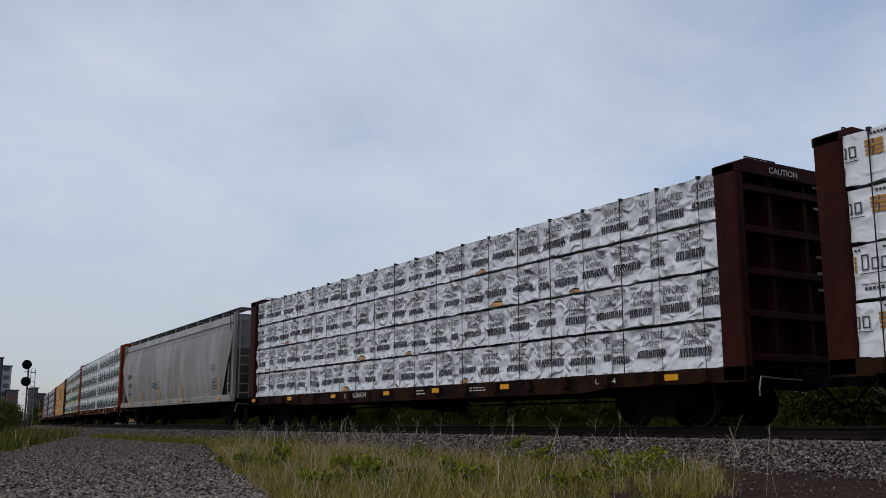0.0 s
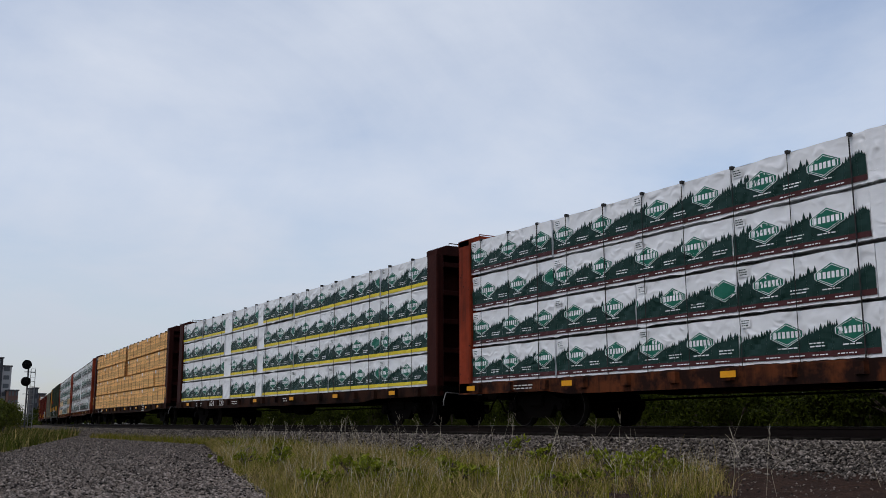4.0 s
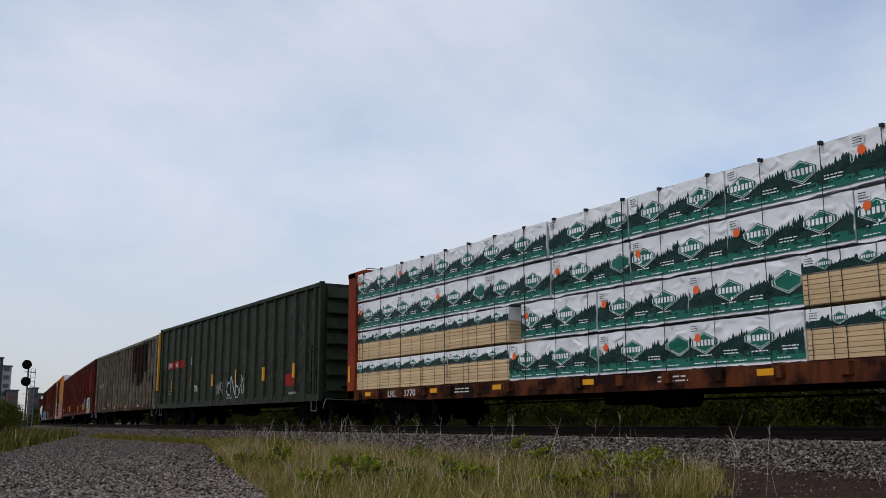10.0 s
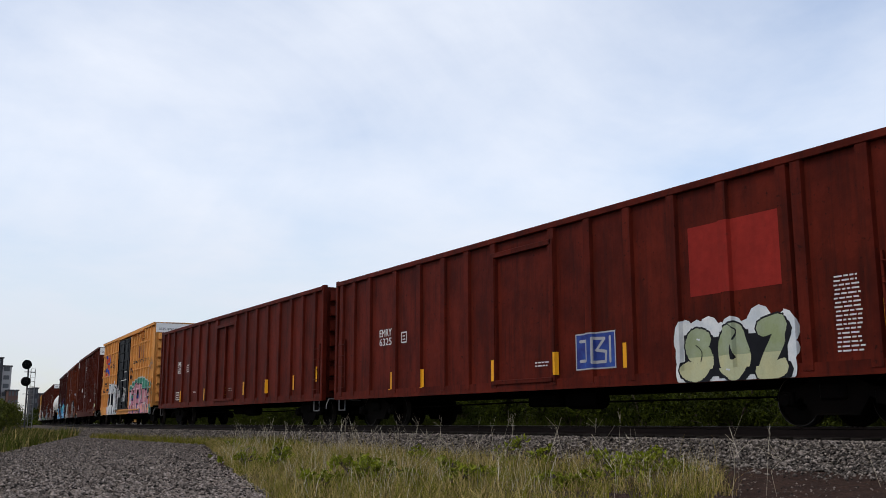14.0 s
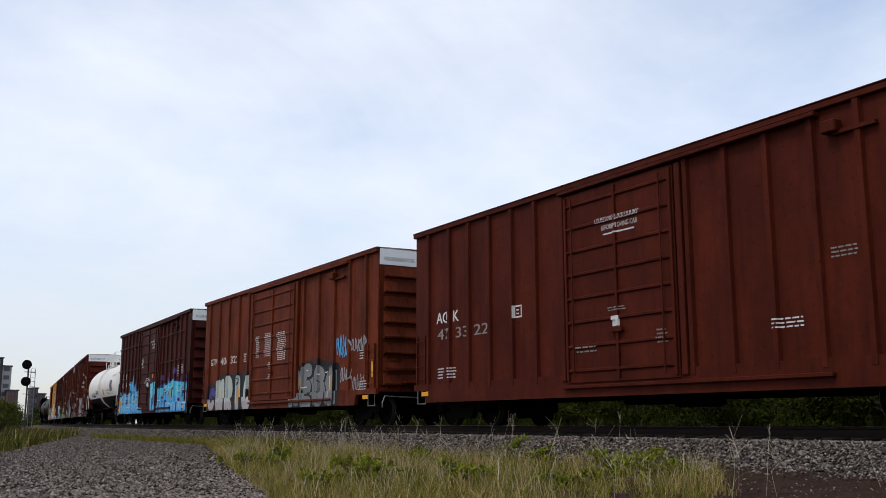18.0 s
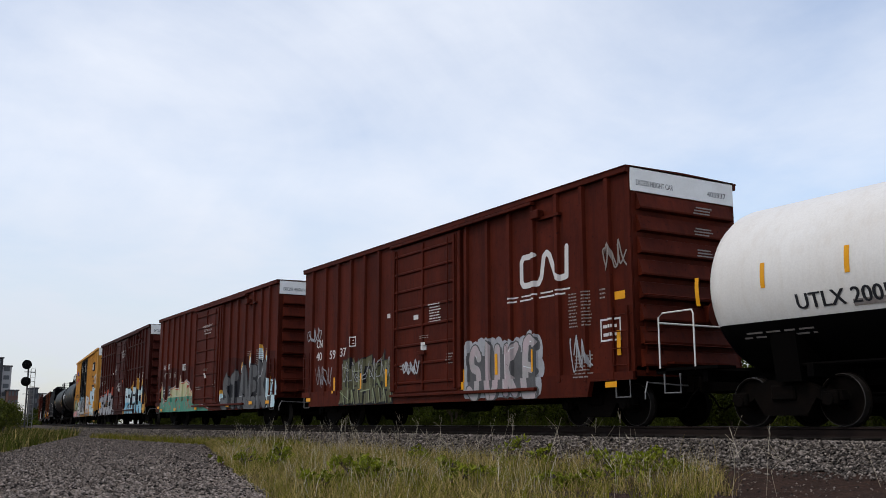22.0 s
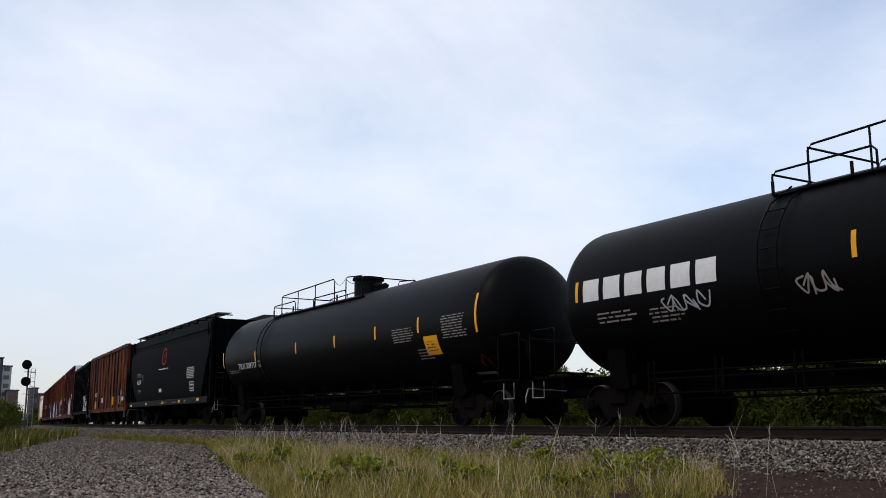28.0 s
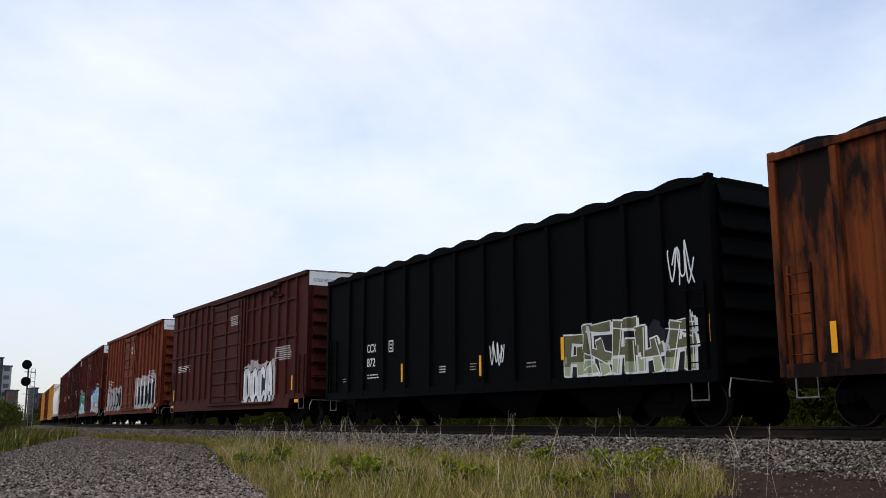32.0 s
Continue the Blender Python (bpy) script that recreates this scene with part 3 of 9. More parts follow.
def spray_piece(parent, side, u0, u1, z0, z1, word, mats, seed, fat=0.30, wild=0.04, label="graffiti letters in spray paint", crown=0.2, back=1, edge=0.035, fade=0.45, arch=0.0, spots=0, shine=0.8, rise=0.0, tight=0.96, bubble=True, block=0.07):
    """Fat sprayed letters. mats: fill, outline, shine, cloud, lower fill, spots. arch lifts the middle, rise lifts the far end."""
    rnd = random.Random(seed)
    b = Build()
    if isinstance(word, int):
        word = "".join(rnd.choice("SAEKRONUCZBM") for _ in range(word))
    n = len(word)
    cw, h = (u1 - u0) / n, z1 - z0

    def lift(u):
        f = (u - u0) / (u1 - u0)
        return 1.0 + arch * math.sin(math.pi * min(max(f, 0), 1)) + rise * f
    if crown:
        for i in range(n * 3):
            x = u0 + (u1 - u0) * (i + 0.5) / (n * 3)
            r = cw * rnd.uniform(0.22, 0.36)
            top = z0 + h * lift(x) * rnd.uniform(0.86, 1.0)
            side.lay(b, [blob(x, top - r * 0.4, r, r * rnd.uniform(0.9, 1.3) + crown * 0.4)], 1 + i % 3 * 0.2, 3)
        for i in range(6):
            x = u0 + (u1 - u0) * i / 6
            side.lay(b, [rect(x, x + (u1 - u0) / 6, z0 + 0.02, z0 + h * 0.8 * lift(x))], 0.9, 3)
        for x in (u0, u1):
            for i in range(3):
                side.lay(b, [blob(x, z0 + h * (0.2 + 0.28 * i), crown * rnd.uniform(0.7, 1.3), h * 0.18)], 1.1 + 0.2 * i, 3)
    if back is not None:
        for i in range(n):
            x = u0 + cw * i
            side.lay(b, [rect(x + cw * 0.12, x + cw * 0.88, z0 + h * 0.06, z0 + h * 0.86 * lift(x + cw / 2))], 2.3, back)
            side.lay(b, [rect(x + cw * 0.75, x + cw * 1.25, z0 + h * 0.1, z0 + h * 0.78)] if i < n - 1 else [], 2.3, back)
    w = min(fat * cw, 0.32 * h)
    rows = []
    for i, ch in enumerate(word):
        lean = rnd.uniform(-0.08, 0.08)
        lines = []
        for ln in ALPHABET[ch]:
            out = []
            for x, z in ln:
                x, z = x + lean * (z - 0.5) + rnd.uniform(-wild, wild), z + rnd.uniform(-wild, wild) * 0.8
                u = u0 + cw * (i + 0.5 - tight / 2) + w * 0.5 + x * (cw * tight - w)
                out.append((u, z0 + w * 0.5 + z * (h * lift(u) - w)))
            lines.append(curve(out) if bubble else out)
        rows.append((lines, rnd.uniform(0.9, 1.12)))
    for i, (lines, g) in enumerate(rows):
        for ln in lines:
            if block:
                side.lay(b, stroke([(x + block, max(z - block, z0 + w * 0.5)) for x, z in ln], w * g, edge * 0.6), 2.7, 1)
            side.lay(b, stroke(ln, w * g, edge), 3 + 1.5 * (i % 2), 1)
    zf = z0 + h * fade
    for i, (lines, g) in enumerate(rows):
        for ln in lines:
            for q in stroke(ln, w * g):
                side.lay(b, [trim(q, 1, zf, 1)] if min(p[1] for p in q) < zf < max(p[1] for p in q) else [q] if min(p[1] for p in q) >= zf else [], 3.8 + 1.5 * (i % 2), 0)
                if min(p[1] for p in q) < zf:
                    side.lay(b, [trim(q, 1, zf, -1)], 3.8 + 1.5 * (i % 2), 4)
    for lines, g in rows:
        for ln in lines:
            if rnd.random() < shine:
                a, c = ln[0], ln[1]
                q = [(a[0] - w * 0.36, a[1] + (c[1] - a[1]) * 0.1), (c[0] - w * 0.36, c[1] - (c[1] - a[1]) * 0.15)]
                side.lay(b, stroke(q, w * 0.10), 6.1, 2)
            if rnd.random() < 0.55 and len(ln) > 1:
                m = ln[len(ln) // 2]
                side.lay(b, stroke(curve([(m[0] - w * 0.4, m[1] + w * 0.5), (m[0] + w * 0.05, m[1] + w * 0.1), (m[0] - w * 0.05, m[1] - w * 0.45)]), w * 0.055), 6.3, 1)
    for i in range(spots):
        side.lay(b, [blob(rnd.uniform(u0, u1), z0 + h * rnd.uniform(0.1, 1.35), 0.10, 0.07)], 5.0, 5 if len(mats) > 5 else 3)
    tagged(part("graffiti", b, mats, parent), label, kind="stuff")


def spiked_piece(parent, side, spikes, z0, mid, mats, label):
    """A low sprayed field with a spiked crest: a dark red edge, a pale crest and a green foot. spikes: (u, top)."""
    b = Build()
    for grow, layer, k in ((0.05, 1.0, 2), (0.02, 1.7, 1), (-0.03, 2.4, 0)):
        for (a, za), (c, zc) in zip(spikes, spikes[1:]):
            q = [(a, z0), (c, z0), (c, max(zc + grow, z0 + 0.02)), (a, max(za + grow, z0 + 0.02))]
            if k:
                side.lay(b, [q], layer, k)
                continue
            side.lay(b, [trim(q, 1, mid, -1)], layer, 3)
            if max(za, zc) + grow > mid:
                side.lay(b, [trim(q, 1, mid, 1)], layer, 0)
    rnd = random.Random(8)
    for i in range(len(spikes) - 1):
        (a, za), (c, zc) = spikes[i], spikes[i + 1]
        if zc < za and za > mid:
            side.lay(b, stroke([(a + 0.03, za - 0.1), (a - 0.12, (za + z0) / 2), (a + 0.35, z0 + 0.12)], 0.035), 3.1, 1)
            side.lay(b, stroke([(c, zc - 0.06), (c + 0.3, (zc + z0) / 2 - 0.05)], 0.02), 3.7, 1 if i % 2 else 2)
    for i in range(0, len(spikes) - 3, 2):
        a, c = spikes[i][0], spikes[i + 2][0]
        side.lay(b, stroke([(a, z0 + 0.08), ((a + c) / 2, mid - 0.1 * (i % 4)), (c, z0 + 0.1)], 0.016), 4.4, 1)
    tagged(part("graffiti", b, mats, parent), label, kind="stuff")


def wild_piece(parent, side, u0, u1, z0, z1, mats, seed, n=5, edge=0.03, fade=0.4, back=True, label="angular interlocked graffiti letters", spikes=0.6, thin=1.0, arch=0.1):
    """Angular interlocked letters. mats: fill, outline, shine, ground behind, lower fill."""
    rnd = random.Random(seed)
    b = Build()
    cw, h = (u1 - u0) / n, z1 - z0

    def lift(u):
        return 1.0 + arch * math.sin(math.pi * min(max((u - u0) / (u1 - u0), 0.0), 1.0))

    def bar(p, q, wa, wb):
        d = math.hypot(q[0] - p[0], q[1] - p[1]) or 1e-6
        nx, nz = -(q[1] - p[1]) / d / 2, (q[0] - p[0]) / d / 2
        return [(p[0] - nx * wa, p[1] - nz * wa), (q[0] - nx * wb, q[1] - nz * wb), (q[0] + nx * wb, q[1] + nz * wb), (p[0] + nx * wa, p[1] + nz * wa)]

    def grown(poly, e):
        cx, cz = sum(p[0] for p in poly) / len(poly), sum(p[1] for p in poly) / len(poly)
        return [(x + math.copysign(e, x - cx), z + math.copysign(e, z - cz)) for x, z in poly]
    if back:
        m, top = n * 5, z0 + h * 0.7
        for i in range(m):
            a, nxt = u0 + (u1 - u0) * i / m, z0 + h * lift(u0 + (u1 - u0) * (i + 1) / m) * rnd.uniform(0.62, 1.0)
            side.lay(b, [[(a, z0), (a + (u1 - u0) / m, z0), (a + (u1 - u0) / m, nxt), (a, top)]], 0.8, 3)
            top = nxt
    polys = []
    for i in range(n):
        x = u0 + cw * i
        t, lean = h * lift(x + cw / 2) * rnd.uniform(0.85, 1.05), rnd.uniform(-0.2, 0.2) * cw
        polys.append(bar((x + 0.16 * cw, z0 + 0.02), (x + 0.22 * cw + lean, z0 + t * 0.95), 0.24 * cw * thin, 0.38 * cw * thin))
        polys.append(bar((x + 0.78 * cw, z0 + 0.02), (x + 0.70 * cw + lean, z0 + t * rnd.uniform(0.6, 1.0)), 0.34 * cw * thin, 0.24 * cw * thin))
        zc = z0 + h * rnd.uniform(0.3, 0.62)
        polys.append(bar((x + 0.12 * cw, zc), (x + 1.02 * cw, zc + rnd.uniform(-0.2, 0.25) * h), 0.16 * h * thin, 0.22 * h * thin))
        if rnd.random() < 0.75:
            polys.append(bar((x + 0.15 * cw, z0 + t * 0.86), (x + 1.0 * cw, z0 + t * rnd.uniform(0.72, 1.0)), 0.16 * h * thin, 0.24 * h * thin))
        if rnd.random() < spikes:
            q = (x + cw * rnd.uniform(0.6, 1.2), z0 + t * rnd.uniform(1.05, 1.25))
            polys.append([(x + 0.55 * cw, z0 + t * 0.7), (x + 0.95 * cw, z0 + t * 0.68), q])
        if rnd.random() < spikes:
            polys.append([(x + 0.3 * cw, z0 + 0.3 * h), (x + 0.5 * cw, z0 + 0.06 * h), (x - 0.15 * cw, z0 + 0.02)])
    zf = z0 + h * fade
    for p in polys:
        side.lay(b, [grown([(x + 0.04, max(z - 0.04, z0)) for x, z in p], edge)], 1.9, 1)
        side.lay(b, [grown(p, edge)], 2.5, 1)
    for p in polys:
        hi, lo = trim(p, 1, zf + rnd.uniform(-0.1, 0.1) * h, 1), trim(p, 1, zf, -1)
        side.lay(b, [q for q in (lo,) if len(q) > 2], 3.2, 4)
        side.lay(b, [q for q in (hi,) if len(q) > 2], 3.4, 0)
    for p in polys:
        side.lay(b, stroke([p[1], p[2]], 0.022), 4.1, 1)
        if rnd.random() < 0.7:
            side.lay(b, stroke([p[0], p[-1]], 0.020), 4.1, 1)
        if rnd.random() < 0.6:
            a, c = p[0], p[1]
            side.lay(b, stroke([(a[0] - 0.04, a[1] + 0.03), (c[0] - 0.04, c[1] - 0.05)], 0.025), 4.7, 2)
    tagged(part("graffiti", b, mats, parent), label, kind="stuff")


def tag_scrawl(parent, side, u0, u1, z0, z1, material, seed, n=5, w=0.035):
    """A thin looping spray line."""
    rnd = random.Random(seed)
    b = Build()
    for i in range(n):
        x, cw, h = u0 + (u1 - u0) * i / n, (u1 - u0) / n, z1 - z0
        ln = [(x + cw * (0.5 + 0.5 * math.sin(t * rnd.uniform(0.9, 1.3) + i)), z0 + h * (0.5 + 0.48 * math.sin(t * 1.7 + i * 2.1) * rnd.uniform(0.6, 1.0))) for t in range(6)]
        side.lay(b, stroke(curve(ln, 4), w), 7, 0)
    tagged(part("graffiti_tag", b, [material], parent), "thin sprayed scrawl", kind="stuff")


# ---- the line: straight past the camera, bending away behind the far cars ----
LINE_Y = 14.25
TABLE = [(700.0, 700.0, LINE_Y, 0.0), (-35.0, -35.0, LINE_Y, 0.0)]
for i in range(1, 1801):
    s0, px, py, th = TABLE[-1]
    d = -35.0 - s0
    turn = 0.003 if d < 45 else 0.0 if d < 155 else 0.0016 if d < 330 else 0.0
    th2 = th + turn * 0.5
    mid = (th + th2) / 2
    TABLE.append((s0 - 0.5, px - 0.5 * math.cos(mid), py + 0.5 * math.sin(mid), th2))
TAB = np.array(TABLE[::-1])


def line(s):
    return tuple(float(np.interp(s, TAB[:, 0], TAB[:, k])) for k in (1, 2, 3))


def beside(s, off, z):
    """A point beside the line; off is positive on the far side."""
    x, y, th = line(s)
    return (x + off * math.sin(th), y + off * math.cos(th), z)


def sweep(b, outline, stations, k=0, closed=True):
    """Carry an outline (off, z) along the line."""
    n, m = len(outline), len(stations)
    v = [beside(s, o, z) for s in stations for o, z in outline]
    f = [(i * n + j, i * n + (j + 1) % n, (i + 1) * n + (j + 1) % n, (i + 1) * n + j) for i in range(m - 1) for j in range(n if closed else n - 1)]
    b.add(v, f, k)


# ---- ground, ballast bed, rails and ties ----
def swell(x, y):
    """The dirt rises a little towards the bank near the camera."""
    return 0.11 * min(max((y - 8.4) / 2.2, 0.0), 1.0) * min(max((x + 33) / 7, 0.0), 1.0)


def lumpy_sheet(xs, ys, z, amp, scale):
    b = Build()
    v = [(x, y, z + swell(x, y) + amp * noise.fractal(Vector((x * scale, y * scale, 0.3)), 1.0, 2.0, 4)) for y in ys for x in xs]
    n = len(xs)
    b.add(v, [(j * n + i, j * n + i + 1, (j + 1) * n + i + 1, (j + 1) * n + i) for j in range(len(ys) - 1) for i in range(n - 1)])
    return b


far = [-4000, -2500, -1500, -900, -500, -300, -200, -150, -120, -100]
xs = far + [-90 + 0.75 * i for i in range(141)] + [20, 40, 80, 150, 300, 700, 1500, 4000]
ys = [-4000, -1500, -500, -150, -50, -20, -10, -5] + [-3 + 0.5 * i for i in range(60)] + [30, 40, 60, 100, 200, 500, 1500, 4000]
g = lumpy_sheet(xs, ys, 0.0, 0.05, 0.35)
thing("ground", g, DIRT, "bare brown dirt with scattered stones beside the line", "ground", kind="structure", smooth=True)

stations = [560, 300, 150] + [60 - 2 * i for i in range(110)] + [-165 - 8 * i for i in range(70)]
b = Build()
sweep(b, [(-4.6, -0.25), (-3.45, -0.06), (-2.3, 0.42), (-1.6, 0.44), (1.6, 0.44), (2.35, 0.44), (3.9, -0.06), (4.8, -0.25)], stations, closed=False)
thing("ballast_bed", b, GRIT, "low bank of grey crushed stone under the railway track", "ballast", kind="structure")

RAIL_SHAPE = [(-0.07, 0.5), (0.07, 0.5), (0.07, 0.512), (0.012, 0.535), (0.012, 0.628), (0.036, 0.64), (0.036, 0.668), (0.03, 0.673), (-0.03, 0.673), (-0.036, 0.668), (-0.036, 0.64), (-0.012, 0.628), (-0.012, 0.535), (-0.07, 0.512)]
for off in (-0.75, 0.75):
    b = Build()
    sweep(b, [(o + off, z) for o, z in RAIL_SHAPE], stations)
    rail = thing("rail", b, RAIL_SIDE, "rusty steel rail with a polished running surface", "rail", "rails", "structure")
    b = Build()
    sweep(b, [(off - 0.03, 0.6732), (off + 0.03, 0.6732), (off + 0.028, 0.675), (off - 0.028, 0.675)], stations)
    part("running_surface", b, RAIL_TOP, rail, "bright polished rail head")


def rocks(spots, sizes, z_of, rnd):
    """Many small angular stones in one mesh."""
    base = np.array([(1, 0, 0.1), (0.3, 0.9, 0), (-0.8, 0.5, 0.1), (-0.7, -0.6, 0), (0.35, -0.9, 0.05), (0.15, 0.1, 0.8), (-0.2, -0.15, 0.75), (0.1, 0.0, -0.6)])
    tri = [(0, 1, 5), (1, 2, 5), (2, 6, 5), (2, 3, 6), (3, 4, 6), (4, 0, 5), (4, 5, 6), (1, 0, 7), (2, 1, 7), (3, 2, 7), (4, 3, 7), (0, 4, 7)]
    n = len(spots)
    gen = np.random.RandomState(rnd)
    a = gen.uniform(0, 6.283, n)
    tilt = gen.uniform(-0.6, 0.6, (n, 2))
    sc = np.array(sizes)[:, None] * gen.uniform(0.6, 1.25, (n, 3)) * np.array([1.0, 0.85, 0.75])
    p = base[None] * (1 + gen.uniform(-0.22, 0.22, (n, 8, 1))) * sc[:, None, :]
    ca, sa = np.cos(a)[:, None], np.sin(a)[:, None]
    x, y = p[..., 0] * ca - p[..., 1] * sa, p[..., 0] * sa + p[..., 1] * ca
    z = p[..., 2] + x * tilt[:, :1] + y * tilt[:, 1:]
    s = np.array(spots)
    v = np.stack([x + s[:, :1], y + s[:, 1:2], z + np.array(z_of)[:, None]], -1).reshape(-1, 3)
    f = (np.array(tri)[None] + 8 * np.arange(n)[:, None, None]).reshape(-1, 3)
    return v, f


def stuff(name, v, f, materials, label, category, index=None):
    me = bpy.data.meshes.new(name)
    me.vertices.add(len(v))
    me.vertices.foreach_set("co", np.asarray(v, dtype=np.float32).ravel())
    k = f.shape[1]
    me.loops.add(f.size)
    me.loops.foreach_set("vertex_index", np.asarray(f, dtype=np.int32).ravel())
    me.polygons.add(len(f))
    me.polygons.foreach_set("loop_start", np.arange(0, f.size, k, dtype=np.int32))
    for m in materials:
        me.materials.append(m)
    if index is not None:
        me.polygons.foreach_set("material_index", np.asarray(index, dtype=np.int32))
    me.update(calc_edges=True)
    me.validate()
    return tagged(new(name, me), label, category, kind="stuff")


gen = np.random.RandomState(4)
spots, sizes, zs = [], [], []
for i in range(66000):
    s = -6.2 - 62 * (gen.rand() ** 2.0)
    o = -gen.uniform(1.25, 3.2 if gen.rand() < 0.93 else 4.2)
    x, y, _ = beside(s, o, 0)
    bank = 0.43 if o > -2.3 else 0.42 - (-o - 2.3) * 0.40
    spots.append((x, y))
    zs.append(max(bank, swell(x, y)) + gen.uniform(-0.01, 0.03))
    sizes.append(gen.uniform(0.014, 0.038) * (1.5 if gen.rand() < 0.10 else 1))
v, f = rocks(spots, sizes, zs, 5)
stuff("ballast_stones", v, f, [BALLAST], "loose grey crushed stones heaped along the track", "stones")


def in_lot(x, y):
    """The gravelled yard beside the line."""
    right = 3.67 - (x + 9.6) * 0.30 if x > -30 else 11.4
    left = -30 if x > -22 else 2.9 - (x + 24) * 0.25
    wob = 0.35 * noise.noise(Vector((x * 0.6, y * 0.6, 4)))
    return left + wob < y < right + wob


b = Build()
poly = [(-4, -9), (-4, 1.45), (-9.6, 3.55), (-15.7, 5.25), (-31, 10.0), (-34, 11.0), (-60, 15.2), (-60, 11.8), (-43, 7.4), (-30, 4.5), (-24, 3.0), (-22, -4), (-14, -9)]
b.add([(x, y, 0.045) for x, y in poly], [tuple(range(len(poly)))])
thing("gravel_yard", b, GRIT, "grey-brown gravel yard running up to the track", "gravel", kind="structure")
spots, sizes, zs = [], [], []
while len(spots) < 44000:
    d = 9.5 + 45 * gen.rand() ** 2.0
    a = radians(gen.uniform(3.5, 25))
    x, y = -d * math.cos(a), d * math.sin(a)
    if in_lot(x, y) and y < 11:
        spots.append((x, y))
        zs.append(0.05 + gen.uniform(-0.01, 0.012))
        sizes.append(gen.uniform(0.008, 0.019) if gen.rand() < 0.72 else gen.uniform(0.018, 0.036))
v, f = rocks(spots, sizes, zs, 6)
stuff("gravel_stones", v, f, [GRAVEL], "coarse brown-grey gravel stones on the yard", "gravel")
spots = [(gen.uniform(-11.5, -3.5), gen.uniform(6.8, 10.6)) for _ in range(1500)]
v, f = rocks(spots, [gen.uniform(0.005, 0.02) for _ in spots], [0.01 + swell(*p) for p in spots], 7)
stuff("scattered_stones", v, f, [BALLAST], "pale stones strewn over the bare dirt", "stones")


# ---- railcar running gear ----
def side_frame():
    b = Build()
    top = [(-1.12, 0.42), (-1.08, 0.56), (-0.72, 0.60), (-0.36, 0.76), (0.36, 0.76), (0.72, 0.60), (1.08, 0.56), (1.12, 0.42)]
    low = [(0.74, 0.40), (0.62, 0.46), (0.42, 0.18), (-0.42, 0.18), (-0.62, 0.46), (-0.74, 0.40)]
    for y in (-1.02, 1.02):
        b.prism(top + low, y - 0.07, y + 0.07, "y")
        for x in (-0.89, 0.89):
            b.box(x - 0.15, x + 0.15, y - 0.13, y + 0.13, 0.34, 0.56, 0, 0.02)
            b.lathe([(-0.16, 0.02), (-0.16, 0.09), (-0.11, 0.11), (0.0, 0.11)], 10, "y", 0, (x, y if y < 0 else y + 0.16, 0.42))
    b.box(-0.24, 0.24, -1.15, 1.15, 0.42, 0.68, 0, 0.03)
    b.box(-0.17, 0.17, -0.35, 0.35, 0.66, 0.80, 0, 0.02)
    return b


def wheel():
    return Build().lathe([(-0.075, 0.08), (-0.075, 0.13), (-0.03, 0.16), (-0.03, 0.36), (-0.07, 0.38), (-0.07, 0.415), (0.045, 0.42), (0.055, 0.445), (0.075, 0.445), (0.075, 0.38), (0.03, 0.36), (0.03, 0.16), (0.075, 0.13), (0.075, 0.08)], 28, "y")


def tread():
    return Build().lathe([(-0.0745, 0.405), (-0.073, 0.4165), (0.046, 0.4215), (0.046, 0.41)], 28, "y", caps=False)


def spring():
    b = Build()
    for y in (0.0,):
        for x in (-0.13, 0.0, 0.13):
            for i in range(5):
                b.lathe([(0, 0.035), (0, 0.055), (0.025, 0.055), (0.025, 0.035)], 8, "z", 0, (x, y, 0.2 + 0.045 * i))
    return b


def truck(parent, x):
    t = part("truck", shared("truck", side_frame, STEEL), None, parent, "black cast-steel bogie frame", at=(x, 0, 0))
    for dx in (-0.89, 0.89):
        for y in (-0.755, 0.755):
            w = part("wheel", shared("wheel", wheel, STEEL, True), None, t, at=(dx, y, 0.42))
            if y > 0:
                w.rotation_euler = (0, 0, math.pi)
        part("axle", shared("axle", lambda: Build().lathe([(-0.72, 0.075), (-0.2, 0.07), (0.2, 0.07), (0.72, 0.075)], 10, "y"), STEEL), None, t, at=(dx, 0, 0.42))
        part("wheel_rim", shared("wheel_rim", tread, TREAD, True), None, t, "shiny worn wheel tread", at=(dx, -0.755, 0.42))
    for y in (-1.02, 1.02):
        part("spring_set", shared("spring_set", spring, STEEL), None, t, at=(0, y, 0))
    return t


def coupler():
    b = Build()
    b.box(-0.2, 0.42, -0.1, 0.1, 0.72, 0.92, 0, 0.02)
    b.prism([(0.36, -0.16), (0.62, -0.17), (0.72, -0.06), (0.62, 0.0), (0.64, 0.10), (0.72, 0.16), (0.5, 0.18), (0.36, 0.14)], 0.66, 0.98, "z")
    b.box(-0.35, 0.06, -0.28, 0.28, 0.62, 1.0, 0, 0.03)
    return b


def hose():
    return Build().rod([(0, 0.35, 0.72), (0.25, 0.33, 0.55), (0.42, 0.3, 0.36), (0.62, 0.25, 0.32), (0.8, 0.2, 0.4)], 0.022, 6)


def lever():
    return Build().rod([(0.1, -0.2, 0.78), (0.14, -0.9, 0.80), (0.16, -1.32, 0.82), (0.2, -1.42, 0.62), (0.2, -1.42, 0.5)], 0.016, 5)


CARS = []


